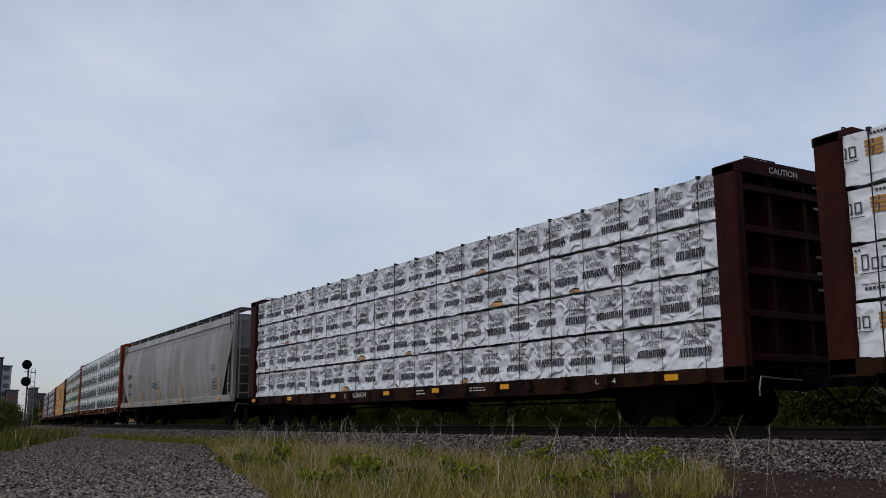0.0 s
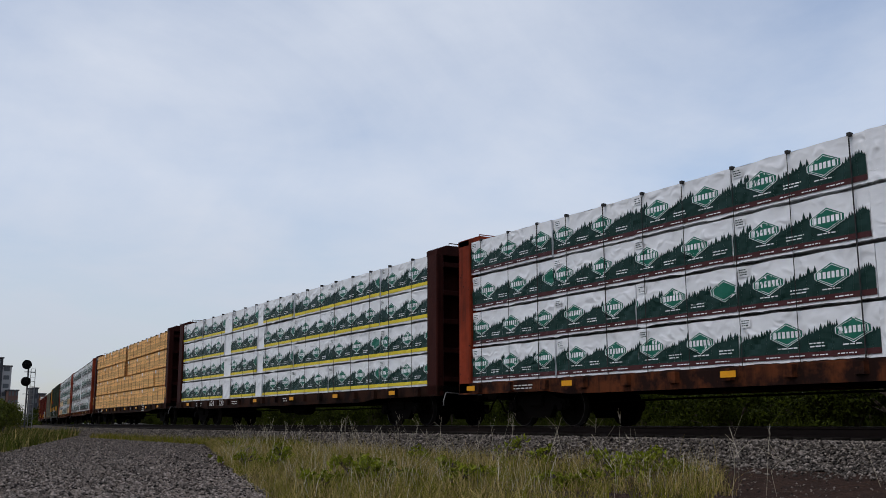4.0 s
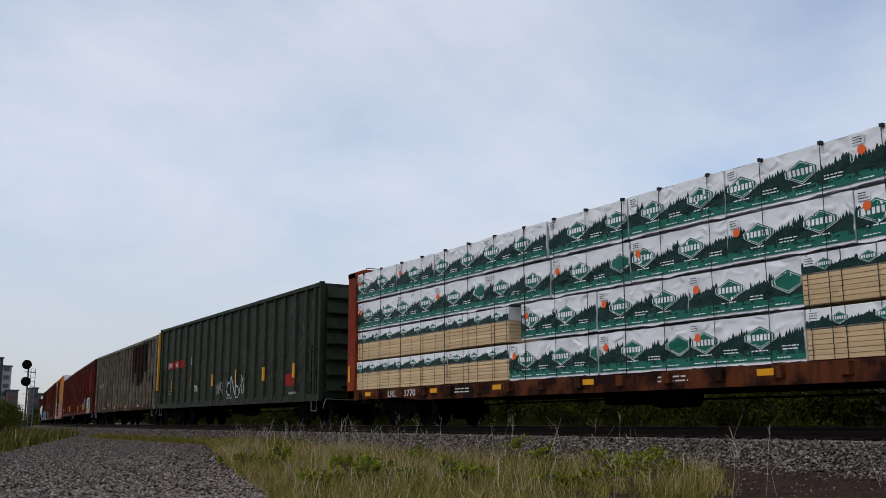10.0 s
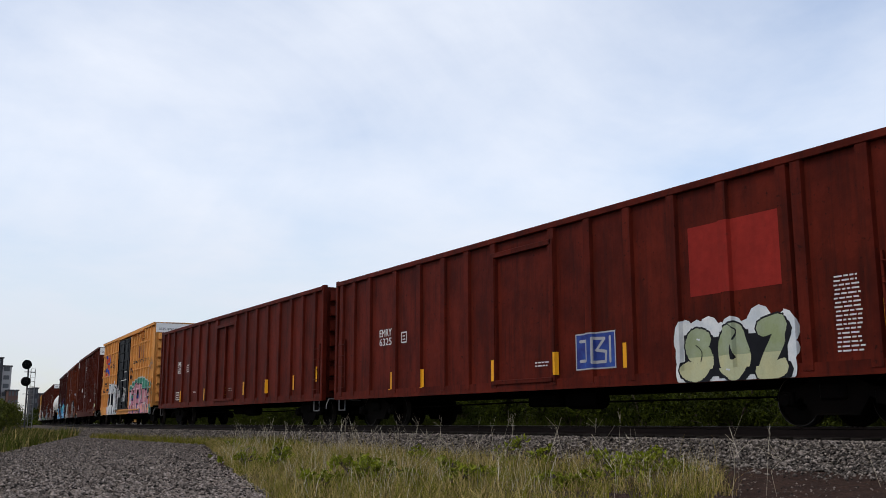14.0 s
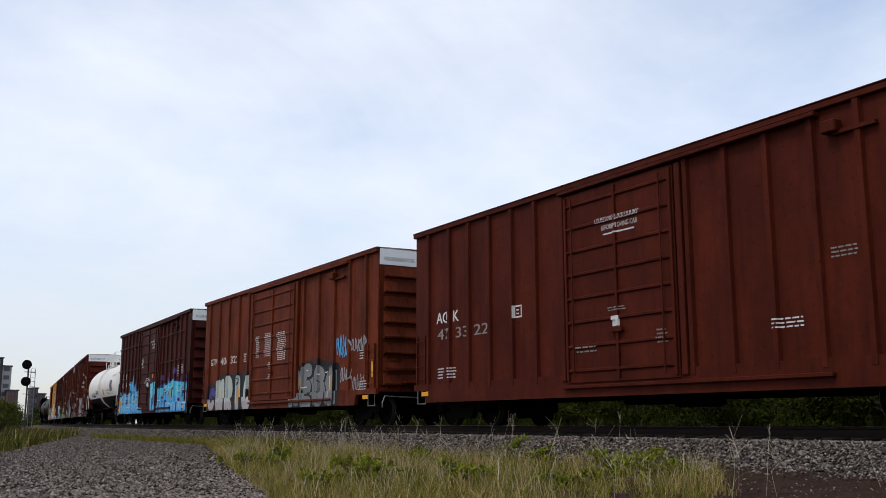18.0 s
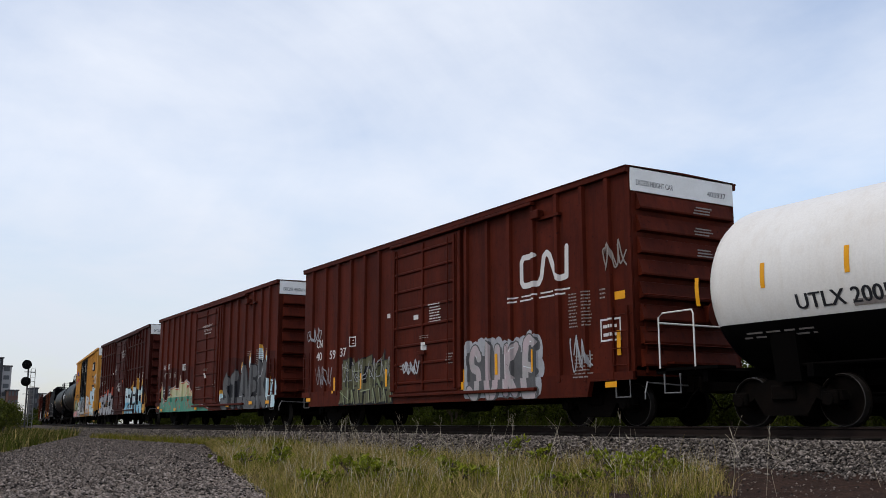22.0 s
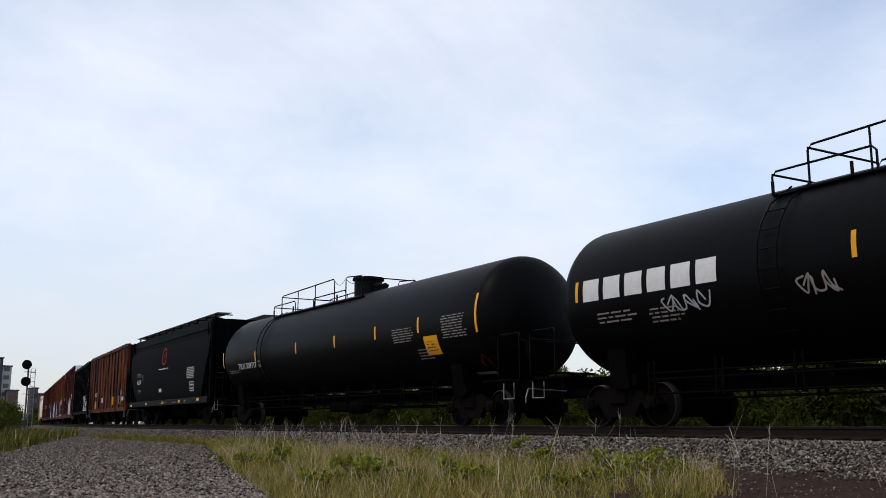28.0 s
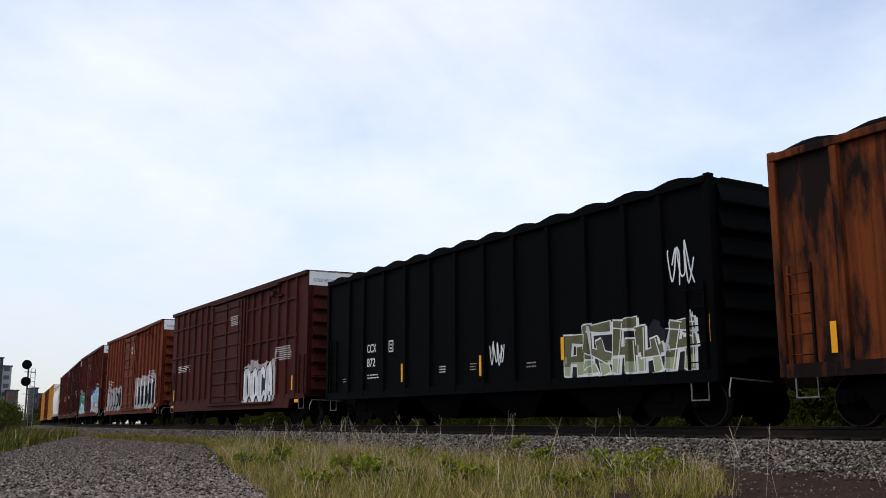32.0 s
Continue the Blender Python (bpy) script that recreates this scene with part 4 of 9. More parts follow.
def railcar(name, label, category, left, length, inset):
    root = tagged(new(name), label, category, "cars of the freight train")
    root.empty_display_size = 0.5
    for sx in (-1, 1):
        truck(root, sx * (length / 2 - inset))
        for nm, mk, mt, lb in (("coupler", coupler, STEEL, ""), ("air_hose", hose, UNDER, ""), ("uncoupling_lever", lever, GALV, "thin grey steel uncoupling rod")):
            o = part(nm, shared(nm, mk, mt), None, root, lb, at=(sx * length / 2, 0, 0))
            o.rotation_euler = (0, 0, 0 if sx > 0 else math.pi)
    b = Build()
    h = length / 2
    b.box(-h + 0.1, h - 0.1, -0.22, 0.22, 0.66, 0.98)
    for i in range(int(length / 2.2)):
        x = -h + 1.1 + 2.2 * i
        b.box(x - 0.06, x + 0.06, -1.35, 1.35, 0.78, 0.98)
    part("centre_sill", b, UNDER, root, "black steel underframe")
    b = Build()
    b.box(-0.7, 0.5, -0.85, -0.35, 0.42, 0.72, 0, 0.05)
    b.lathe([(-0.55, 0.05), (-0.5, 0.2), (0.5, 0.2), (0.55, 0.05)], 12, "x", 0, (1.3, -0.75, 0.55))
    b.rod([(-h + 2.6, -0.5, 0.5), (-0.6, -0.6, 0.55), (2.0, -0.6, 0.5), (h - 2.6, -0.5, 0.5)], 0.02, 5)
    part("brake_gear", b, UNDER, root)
    CARS.append((root, left + length / 2, h - inset))
    return root


def ladder_mesh(height, width, rungs):
    b = Build()
    for x in (-width / 2, width / 2):
        b.box(x - 0.02, x + 0.02, -0.06, -0.02, 0, height)
    for i in range(rungs):
        z = height * (i + 0.5) / rungs
        b.rod([(-width / 2, -0.075, z), (width / 2, -0.075, z)], 0.012, 5)
    return b


def step_mesh():
    return Build().rod([(-0.2, 0, 0.35), (-0.2, 0, 0.0), (0.2, 0, 0.0), (0.2, 0, 0.35)], 0.018, 5)


def reflectors(root, side, spots, upright=True):
    """Yellow reflective marks, each a plate of its own."""
    for u, z in spots:
        b = Build()
        side.lay(b, [rect(u - 0.055, u + 0.055, z - 0.24, z + 0.24) if upright else rect(u - 0.17, u + 0.17, z - 0.055, z + 0.055)], 9, 0)
        part("reflector", b, REFLECT, root, "yellow reflective strip")


def corrugated_end(root, x, face, z0, z1, material, rows, half=1.42, white_top=False, sign="", number="", name="end_panel"):
    """An end wall with pressed horizontal ribs. face: +1 or -1 along the car."""
    b = Build()
    xa, xb = sorted((x - face * 0.06, x))
    b.box(xa, xb, -half, half, z0, z1)
    end = part(name, b, material, root)
    hi = z1 - (0.5 if white_top else 0.08)
    pitch = (hi - z0 - 0.1) / rows
    for i in range(rows):
        z = z0 + 0.1 + pitch * (i + 0.5)
        bb = Build()
        prof = [(x, z - pitch * 0.36), (x + face * 0.12, z - pitch * 0.30), (x + face * 0.125, z - pitch * 0.22), (x + face * 0.03, z + pitch * 0.40), (x, z + pitch * 0.42)]
        bb.prism(prof if face < 0 else prof[::-1], -half + 0.12, half - 0.12, "y")
        part("end_rib", bb, material, end)
    if white_top:
        bb = Build()
        xa, xb = sorted((x + face * 0.005, x + face * 0.03))
        bb.box(xa, xb, -half - 0.02, half + 0.02, z1 - 0.50, z1 - 0.01)
        plate = part("clearance_plate", bb, WHITE, root, "white clearance panel across the car end")
        if face > 0 and sign:
            bb = Build()
            for s, a, w in ((sign, -half + 0.12, 1.0), (number, half - 0.75, 0.55)):
                if s:
                    bb.add([(x + 0.034, a + q[0] * w, z1 - 0.38 + q[1] * 0.11) for t in glyphs(s) for q in t], [(3 * i, 3 * i + 1, 3 * i + 2) for i in range(len(glyphs(s)))])
            part("lettering", bb, INK, plate, "small black capitals")
            bb, dice = Build(), random.Random(int(z1 * 100) + len(number))
            for i in range(3):
                z = hi - pitch * (0.72 + i)
                for j in range(3):
                    ya = 0.15 + dice.uniform(0, 0.08)
                    w = dice.uniform(0.35, 0.6)
                    bb.add([(x + 0.128, ya, z + 0.06 * j), (x + 0.128, ya + w, z + 0.06 * j), (x + 0.128, ya + w, z + 0.06 * j + 0.028), (x + 0.128, ya, z + 0.06 * j + 0.028)], [(0, 1, 2, 3)])
            part("stencil", bb, FADED, end, "small pale stencilled rows")
    return end


def brake_wheel(root, x, face, y=0.55, z=2.2, material=UNDER):
    b = Build()
    b.lathe([(0.0, 0.24), (0.0, 0.28), (0.03, 0.28), (0.03, 0.24)], 16, "x", 0, (x + face * 0.25, y, z))
    for i in range(5):
        a = 1.2566 * i
        b.rod([(x + face * 0.26, y, z), (x + face * 0.26, y + 0.26 * math.cos(a), z + 0.26 * math.sin(a))], 0.013, 4)
    xa, xb = sorted((x, x + face * 0.22))
    b.box(xa, xb, y - 0.16, y + 0.16, z - 0.18, z + 0.18, 0, 0.03)
    part("brake_wheel", b, material, root)
    b = Build()
    xa, xb = sorted((x, x + face * 0.32))
    b.box(xa, xb, -0.75, 0.75, 1.18, 1.22)
    part("brake_step", b, material, root)


PANEL_Y, PROUD = -1.47, 0.075


def post_mesh(z0, z1, w=0.1, d=PROUD):
    return Build().prism([(-w / 2 - 0.03, 0.02), (-w / 2, -d), (w / 2, -d), (w / 2 + 0.03, 0.02)], z0, z1, "z")


def body_shell(root, length, z0, z1, material, posts, roof=True, sill_step=True, name="body", sheet=0.04, post_material=None, halfw=0.05):
    """Side sheets, floor, top chord and posts, on both sides."""
    h = length / 2
    for y in (PANEL_Y, -PANEL_Y - sheet):
        part("side_sheet", Build().box(-h, h, y, y + sheet, z0, z1), material, root)
    part("car_floor", Build().box(-h, h, PANEL_Y + sheet, -PANEL_Y - sheet, z0 + 0.16, z0 + 0.24), material, root)
    for y, s in ((PANEL_Y, 1), (-PANEL_Y, -1)):
        me = shared(("post", z0, z1, halfw, (post_material or material).name), lambda: post_mesh(z0, z1 - 0.06, halfw * 2), post_material or material)
        for u in posts:
            o = part("side_post", me, None, root, at=(u - h, y, 0))
            if s < 0:
                o.rotation_euler = (0, 0, math.pi)
        b = Build()
        b.box(-h - 0.02, h + 0.02, y - 0.09 if s > 0 else y, y if s > 0 else y + 0.09, z1 - 0.12, z1 + 0.015, 0, 0.012)
        part("top_chord", b, post_material or material, root)
        b = Build()
        if sill_step:
            p = [(-h, z0 - 0.02), (-h + 0.55, z0 - 0.02), (-h + 0.6, z0 - 0.32), (h - 1.35, z0 - 0.32), (h - 1.25, z0 - 0.02), (h, z0 - 0.02), (h, z0 + 0.14), (-h, z0 + 0.14)]
        else:
            p = [(-h, z0 - 0.1), (h, z0 - 0.1), (h, z0 + 0.12), (-h, z0 + 0.12)]
        b.prism(p, y - 0.06 * s, y + 0.05 * s, "y")
        part("side_sill", b, BLACK if post_material is BLACK else material, root)


def boxcar(label, left, length, material, posts, door, rails=(), door_material=None, top=5.05, sign="EXCESS HEIGHT CAR", number="", double=False, name="boxcar", marks=(), white=True, letters=()):
    """letters: (text, u, z, width, height, material)."""
    rnd = random.Random(int(left * 10))
    h, z0 = length / 2, 0.90
    root = railcar(name, label, "boxcar", left, length, 1.6)
    body_shell(root, length, z0, top, material, posts)
    side = Side(-h, PANEL_Y, posts, PROUD, foot=z0 - 0.315, bands=[(z0 - 0.315, z0 + 0.14, 0.062)] + [(z - 0.05, z + 0.05, 0.064) for z in rails])
    # roof
    b = Build()
    b.prism([(-1.56, top - 0.02), (1.56, top - 0.02), (1.56, top + 0.02), (0, top + 0.05), (-1.56, top + 0.02)][::-1], -h - 0.03, h + 0.03, "x")
    for i in range(int(length / 1.1)):
        x = -h + 0.5 + 1.1 * i
        b.prism([(-1.55, top + 0.015), (1.55, top + 0.015), (0, top + 0.075)][::-1], x - 0.03, x + 0.03, "x")
    part("roof", b, material, root, "seamed sheet-metal roof")
    # level rails across the panels
    for z in rails:
        for ua, ub in ((0.05, door[0] - 0.1), (door[1] + 0.1, length - 0.75)):
            b = Build()
            b.prism([(PANEL_Y + 0.01, z - 0.05), (PANEL_Y - 0.06, z - 0.03), (PANEL_Y - 0.06, z + 0.03), (PANEL_Y + 0.01, z + 0.05)], ua - h, ub - h, "x")
            part("side_rail", b, material, root)
    # doors
    dm = door_material or material
    leaves = [(door[0], (door[0] + door[1]) / 2), ((door[0] + door[1]) / 2, door[1])] if double else [door]
    zb, zt = 0.86, top - 0.26
    for da, db in leaves:
        d = Build()
        d.box(da - h, db - h, PANEL_Y - 0.095, PANEL_Y - 0.045, zb, zt, 0, 0.01)
        leaf = part("sliding_door", d, dm, root, "ribbed sliding door")
        for i in range(8 if not double else 4):
            z = zb + (zt - zb) * (i + 0.5) / (8 if not double else 4)
            d = Build()
            d.prism([(PANEL_Y - 0.09, z - 0.045), (PANEL_Y - 0.135, z - 0.02), (PANEL_Y - 0.135, z + 0.02), (PANEL_Y - 0.09, z + 0.045)], da + 0.08 - h, db - 0.08 - h, "x")
            part("door_rib", d, dm, leaf)
        for u in (da + 0.06, (da + db) / 2, db - 0.06):
            d = Build()
            d.box(u - 0.035 - h, u + 0.035 - h, PANEL_Y - 0.145, PANEL_Y - 0.09, zb + 0.05, zt - 0.05, 0, 0.008)
            part("door_post", d, dm, leaf)
        for u in (da + 0.3, db - 0.3):
            d = Build()
            d.rod([(u - h, PANEL_Y - 0.165, zb + 0.1), (u - h, PANEL_Y - 0.165, zt - 0.1)], 0.018, 6)
            part("lock_bar", d, dm, leaf)
        d = Build()
        d.box((da + db) / 2 - 0.18 - h, (da + db) / 2 + 0.18 - h, PANEL_Y - 0.19, PANEL_Y - 0.14, 1.8, 1.9, 0, 0.01)
        part("door_handle", d, dm, leaf)
    width = door[1] - door[0]
    for nm, z, out, ua, ub in (("upper_door_track", zt + 0.04, 0.17, door[0] - 0.15, min(door[1] + width, length - 1.7)), ("lower_door_track", zb - 0.11, 0.15, door[0] - 0.15, min(door[1] + width, length - 2.9))):
        d = Build()
        d.box(ua - h, ub - h, PANEL_Y - out, PANEL_Y - 0.02, z, z + 0.07, 0, 0.01)
        part(nm, d, material, root)
    for u in (door[0] - 0.12, door[1] + 0.12):
        d = Build()
        d.box(u - 0.07 - h, u + 0.07 - h, PANEL_Y - 0.11, PANEL_Y, z0, zt, 0, 0.012)
        part("door_jamb", d, material, root)
    for u, z in ((length - 2.85, top - 0.47), (length - 2.85, 1.45))[:2 if double else 1]:
        d = Build()
        d.box(u - 0.14 - h, u + 0.14 - h, PANEL_Y - 0.2, PANEL_Y - 0.02, z - 0.1, z + 0.1, 0, 0.02)
        d.box(u - h, u + 0.75 - h, PANEL_Y - 0.1, PANEL_Y - 0.01, z - 0.13, z - 0.07)
        part("door_stop", d, material, root)
    # ends, ladders, steps
    corrugated_end(root, h, 1, z0 + 0.05, top + 0.02, material, 8, white_top=white, sign=sign, number=number)
    corrugated_end(root, -h, -1, z0 + 0.05, top + 0.02, material, 8, white_top=white)
    brake_wheel(root, h, 1, material=material)
    lm = shared(("ladder", material.name), lambda: ladder_mesh(1.3, 0.42, 4), material)
    for x in (-h + 0.33, h - 0.33):
        part("ladder", lm, None, root, at=(x, PANEL_Y, 1.0))
        part("sill_step", shared("sill_step", step_mesh, GALV), None, root, at=(x, PANEL_Y - 0.02, 0.55))
    o = part("ladder", lm, None, root, at=(h, -0.98, 1.0))
    o.rotation_euler = (0, 0, math.pi / 2)
    d = Build()
    for z in (1.55, 2.5):
        d.rod([(h + 0.1, -1.3, z), (h + 0.22, -1.28, z), (h + 0.22, 1.2, z), (h + 0.1, 1.22, z)], 0.014, 5)
    part("end_grab_rail", d, material, root)
    # paint; on the door it follows the ribs and posts
    nr = 4 if double else 8
    leaf_side = Side(-h, PANEL_Y - 0.097, [u for da, db in leaves for u in (da + 0.06, (da + db) / 2, db - 0.06)], 0.05, 0.035, bands=[(zb + (zt - zb) * (i + 0.5) / nr - 0.045, zb + (zt - zb) * (i + 0.5) / nr + 0.045, 0.04) for i in range(nr)])
    if letters:
        groups = {}
        for s, u, z, w, hh, m in letters:
            groups.setdefault(m.name, (m, []))[1].append((s, u, z, w, hh))
        for m, rows in groups.values():
            d = Build()
            for s, u, z, w, hh in rows:
                if s == "#":
                    bars(d, side if not door[0] < u < door[1] else leaf_side, u, z, w, hh, max(2, int(hh / 0.065)), rnd, 0, 2)
                elif s == "[]":
                    frame_box(d, side, u, u + w, z, z + hh, 0.035, 0, 2)
                    bars(d, side, u + 0.07, z + 0.06, w - 0.14, hh - 0.12, 2, rnd, 0, 2)
                elif s == "=":
                    (side if not door[0] < u < door[1] else leaf_side).lay(d, [rect(u, u + w, z, z + hh)], 2, 0)
                else:
                    text(d, side if not door[0] < u < door[1] else leaf_side, s, u, z, w, hh, 0, 2)
            part("lettering", d, m, root, "painted lettering")
    reflectors(root, side, marks)
    reflectors(root, Side(-h, PANEL_Y - 0.06), [(u, 0.80) for u in (0.6, length - 0.6)], False)
    return root, side, h


def gondola(label, left, length, material, posts, top, marks, letters=(), post_material=None, inset=1.9, sill=(), name="gondola", halfw=0.06, end_material=None):
    rnd = random.Random(int(left * 10))
    h, z0 = length / 2, 0.86
    root = railcar(name, label, "gondola", left, length, inset)
    body_shell(root, length, z0, top, material, posts, sill_step=False, post_material=post_material, halfw=halfw)
    side = Side(-h, PANEL_Y, posts, PROUD, halfw, foot=z0 - 0.095, bands=[(z0 - 0.095, z0 + 0.12, 0.062)])
    pm = post_material or material
    for x, face in ((h, 1), (-h, -1)):
        corrugated_end(root, x, face, z0, top, end_material or pm, 7, half=1.4)
        for y in (-1.46, 1.46):
            b = Build()
            b.box(x - 0.07, x + 0.07, y - 0.08, y + 0.08, z0 - 0.1, top + 0.05, 0, 0.015)
            part("corner_post", b, pm, root)
    lm = shared(("ladder", material.name), lambda: ladder_mesh(1.6, 0.42, 5), material)
    for x in (-h + 0.4, h - 0.4):
        part("ladder", lm, None, root, at=(x, PANEL_Y, 0.95))
        part("sill_step", shared("sill_step", step_mesh, GALV), None, root, at=(x, PANEL_Y - 0.02, 0.45))
    brake_wheel(root, h, 1, material=UNDER)
    groups = {}
    for s, u, z, w, hh, m in letters:
        groups.setdefault(m.name, (m, []))[1].append((s, u, z, w, hh))
    for m, rows in groups.values():
        d = Build()
        for s, u, z, w, hh in rows:
            if s == "#":
                bars(d, side, u, z, w, hh, max(2, int(hh / 0.065)), rnd, 0, 2)
            elif s == "[]":
                frame_box(d, side, u, u + w, z, z + hh, 0.035, 0, 2)
                bars(d, side, u + 0.07, z + 0.06, w - 0.14, hh - 0.12, 2, rnd, 0, 2)
            elif s == "=":
                side.lay(d, [rect(u, u + w, z, z + hh)], 1, 0)
            else:
                text(d, side, s, u, z, w, hh, 0, 2)
        part("lettering", d, m, root, "painted lettering")
    reflectors(root, side, marks)
    reflectors(root, Side(-h, PANEL_Y - 0.06), [(u, 0.98) for u in sill], False)
    return root, side, h


# ---- lumber loads ----
ROWS_Z = [(1.02, 0.83), (1.885, 0.83), (2.75, 0.83), (3.618, 0.85)]


def word_blocks(b, side, u, z, w, h, n, k, layer, slant=0.12):
    """A trade name as a row of plain upright blocks."""
    c = w / n
    for i in range(n):
        x = u + c * i
        side.lay(b, [[(x, z), (x + c * 0.32, z), (x + c * 0.32 + slant * h, z + h), (x + slant * h, z + h)]], layer, k)
        side.lay(b, [[(x + c * 0.5, z), (x + c * 0.78, z), (x + c * 0.78 + slant * h, z + h), (x + c * 0.5 + slant * h, z + h)]], layer, k)
        side.lay(b, [rect(x + c * 0.1, x + c * 0.8, z + h * (0.8 if i % 3 else 0.42), z + h * (0.98 if i % 3 else 0.6))], layer, k)


def slack(x, z, h, ox, amp=1.0):
    """How far the wrap sinks at a point of a pack's front: pulled taut with slanting folds."""
    edge = min(1.0, max(0.0, min(z, h - z)) / 0.16)
    a = abs(noise.noise(Vector((x * 1.9 + z * 2.4 + ox, z * 1.3 - x * 0.6, ox))))
    c = abs(noise.noise(Vector((x * 4.3 - z * 3.8, z * 3.0 + x * 1.2 + ox, 3))))
    fold = max(0.0, 1 - 5 * abs(noise.noise(Vector((x * 1.5 - z * 2.2 + ox, z * 0.7 + x * 0.3, ox + 9)))))
    return 0.004 + amp * (0.25 + 0.75 * edge) * (0.034 * a + 0.026 * c + 0.03 * fold)


def wrap_body(b, w, h, d, ox, rnd, k=0, amp=1.0):
    """A wrapped pack with a slack, creased front and an uneven hem."""
    nx, nz = max(8, int(w / 0.085)), 10
    v = []
    for j in range(nz + 1):
        for i in range(nx + 1):
            x, z = w * i / nx, h * j / nz
            y, zz = slack(x, z, h, ox, amp), z
            if j == 0:
                zz = -0.004 - 0.06 * max(0.0, noise.noise(Vector((x * 1.7 + ox, 0, 5)))) + rnd.uniform(-0.008, 0.008)
            elif j == nz:
                zz = h - 0.004 + 0.02 * noise.noise(Vector((x * 2.0 + ox, 1, 5)))
            v.append((x, y, zz))
    n = nx + 1
    b.add(v, [(j * n + i, j * n + i + 1, (j + 1) * n + i + 1, (j + 1) * n + i) for j in range(nz) for i in range(nx)], k)
    b.box(0.0, w, 0.13, d, 0.01, h, k, 0.02)
    for x, turn in ((0.0, 1), (w, -1)):
        b.add([(x, 0.01, 0), (x, 0.01, h), (x, 0.15, h - 0.01), (x, 0.15, 0)], [(0, 1, 2, 3)[::turn]], k)
    b.add([(0, 0.01, h - 0.004), (w, 0.01, h - 0.004), (w, 0.15, h), (0, 0.15, h)], [(0, 1, 2, 3)], k)


def pack_mesh(style, w, variant):
    """One strapped pack of lumber; the front face looks to -y."""
    h, d = 0.805, 1.26
    rnd = random.Random(variant * 131 + int(w * 100))
    ox = rnd.uniform(0, 40)
    wrapped = not style.startswith("bare") and style != "half"
    amp = 1.7 if style == "stamped" else 0.55
    b, side = Build(), Side(0, -0.001, bent=(lambda z, u: slack(u, z, h, ox, amp) - 0.012) if wrapped else None)
    side.cuts = [(w * i / 40, w * (i + 1) / 40, -0.001, -0.001) for i in range(40)] if wrapped else [(0.0, w, -0.001, -0.001)]
    side.bands = [(h * i / 10, h * (i + 1) / 10, -0.001) for i in range(10)] if wrapped else side.bands
    if style.startswith("bare"):
        n = 18
        for i in range(n):
            z, x = h * i / n, rnd.uniform(-0.025, 0.0)
            cut = w * rnd.uniform(0.3, 0.7)
            for xa, xb in ((x, cut), (cut + 0.004, w + rnd.uniform(-0.01, 0.02))):
                b.box(xa, xb, rnd.uniform(0, 0.02), d, z + 0.002 + rnd.uniform(0, 0.003), z + h / n - 0.002)
        if style == "bare_end":
            for i in range(n):
                for j in range(9):
                    b.box(w + 0.016, w + 0.03 + rnd.uniform(0, 0.02), d * j / 9 + 0.006, d * (j + 1) / 9 - 0.006, h * i / n + 0.006, h * (i + 1) / n - 0.006, 1)
        for x in [0.12 + (w - 0.24) * i / max(3, round(w / 0.62)) for i in range(max(3, round(w / 0.62)) + 1)]:
            side.lay(b, [rect(x - 0.006, x + 0.006, 0, h)], 1, 2)
        side.lay(b, [rect(0.06, 0.30, h - 0.17, h - 0.02)], 2, 3)
        return b, [LUMBER, END_GRAIN, STRAP, WRAP]
    if style == "half":
        n = 6
        for i in range(n):
            z = 0.48 * i / n
            b.box(0, w, rnd.uniform(0.004, 0.014), d, z + 0.003, z + 0.48 / n - 0.003, 3, 0.004)
        for i in range(int(w / 0.62) + 1):
            side.lay(b, [rect(0.1 + 0.62 * i, 0.115 + 0.62 * i, 0, h)], 1, 4)
        b.box(0, w, 0.0, d, 0.485, h, 0, 0.012)
        z0, z1, unit = 0.50, 0.62, 0.78
    else:
        wrap_body(b, w, h, d, ox, rnd, 0, amp)
        z0, z1, unit = 0.13, 0.42, 1.22
    if style == "plain":
        for i in range(5):
            side.lay(b, [rect(0.02, w - 0.02, h * i / 5, h * i / 5 + 0.006)], 1, 0)
        return b, [WRAP]
    if style == "stamped":
        u = rnd.uniform(-0.5, 0.2)
        while u < w - 0.1:
            up = rnd.uniform(-0.03, 0.05)
            for s, z, ww, hh, sl, du in (("KILN DRIED", 0.55, 0.66, 0.13, 0.1, 0.06), ("Lumber", 0.42, 0.50, 0.12, 0.2, 0.12)):
                side.lay(b, [[(u + du + x * ww + sl * y * hh, z + up + y * hh) for x, y in t] for t in glyphs(s)], 1, 1)
            word_blocks(b, side, u, 0.20 + up, rnd.uniform(0.70, 0.80), rnd.uniform(0.14, 0.17), 7, 1, 1)
            u += rnd.uniform(0.93, 1.10)
        # torn corners that bare the lumber
        for i in range(1 if variant == 1 else 0):
            x, q = rnd.uniform(0.1, max(0.2, w - 0.8)), rnd.uniform(0.25, 0.55)
            t = rnd.uniform(0.06, 0.12)
            side.lay(b, [[(x, 0.0), (x + q, 0.0), (x + q * 0.8, t * 0.7), (x + q * 0.3, t)]], 2.2, 2)
            side.lay(b, [[(x - 0.03, 0.0), (x + q * 0.3, t), (x + q * 0.3 - 0.01, t + 0.025), (x - 0.06, 0.02)], [(x + q * 0.3, t), (x + q * 0.8, t * 0.7), (x + q * 0.8, t * 0.7 + 0.03), (x + q * 0.3, t + 0.03)]], 2.8, 3)
        return b, [CRUMPLED, GREY_INK, END_GRAIN, STRAP]
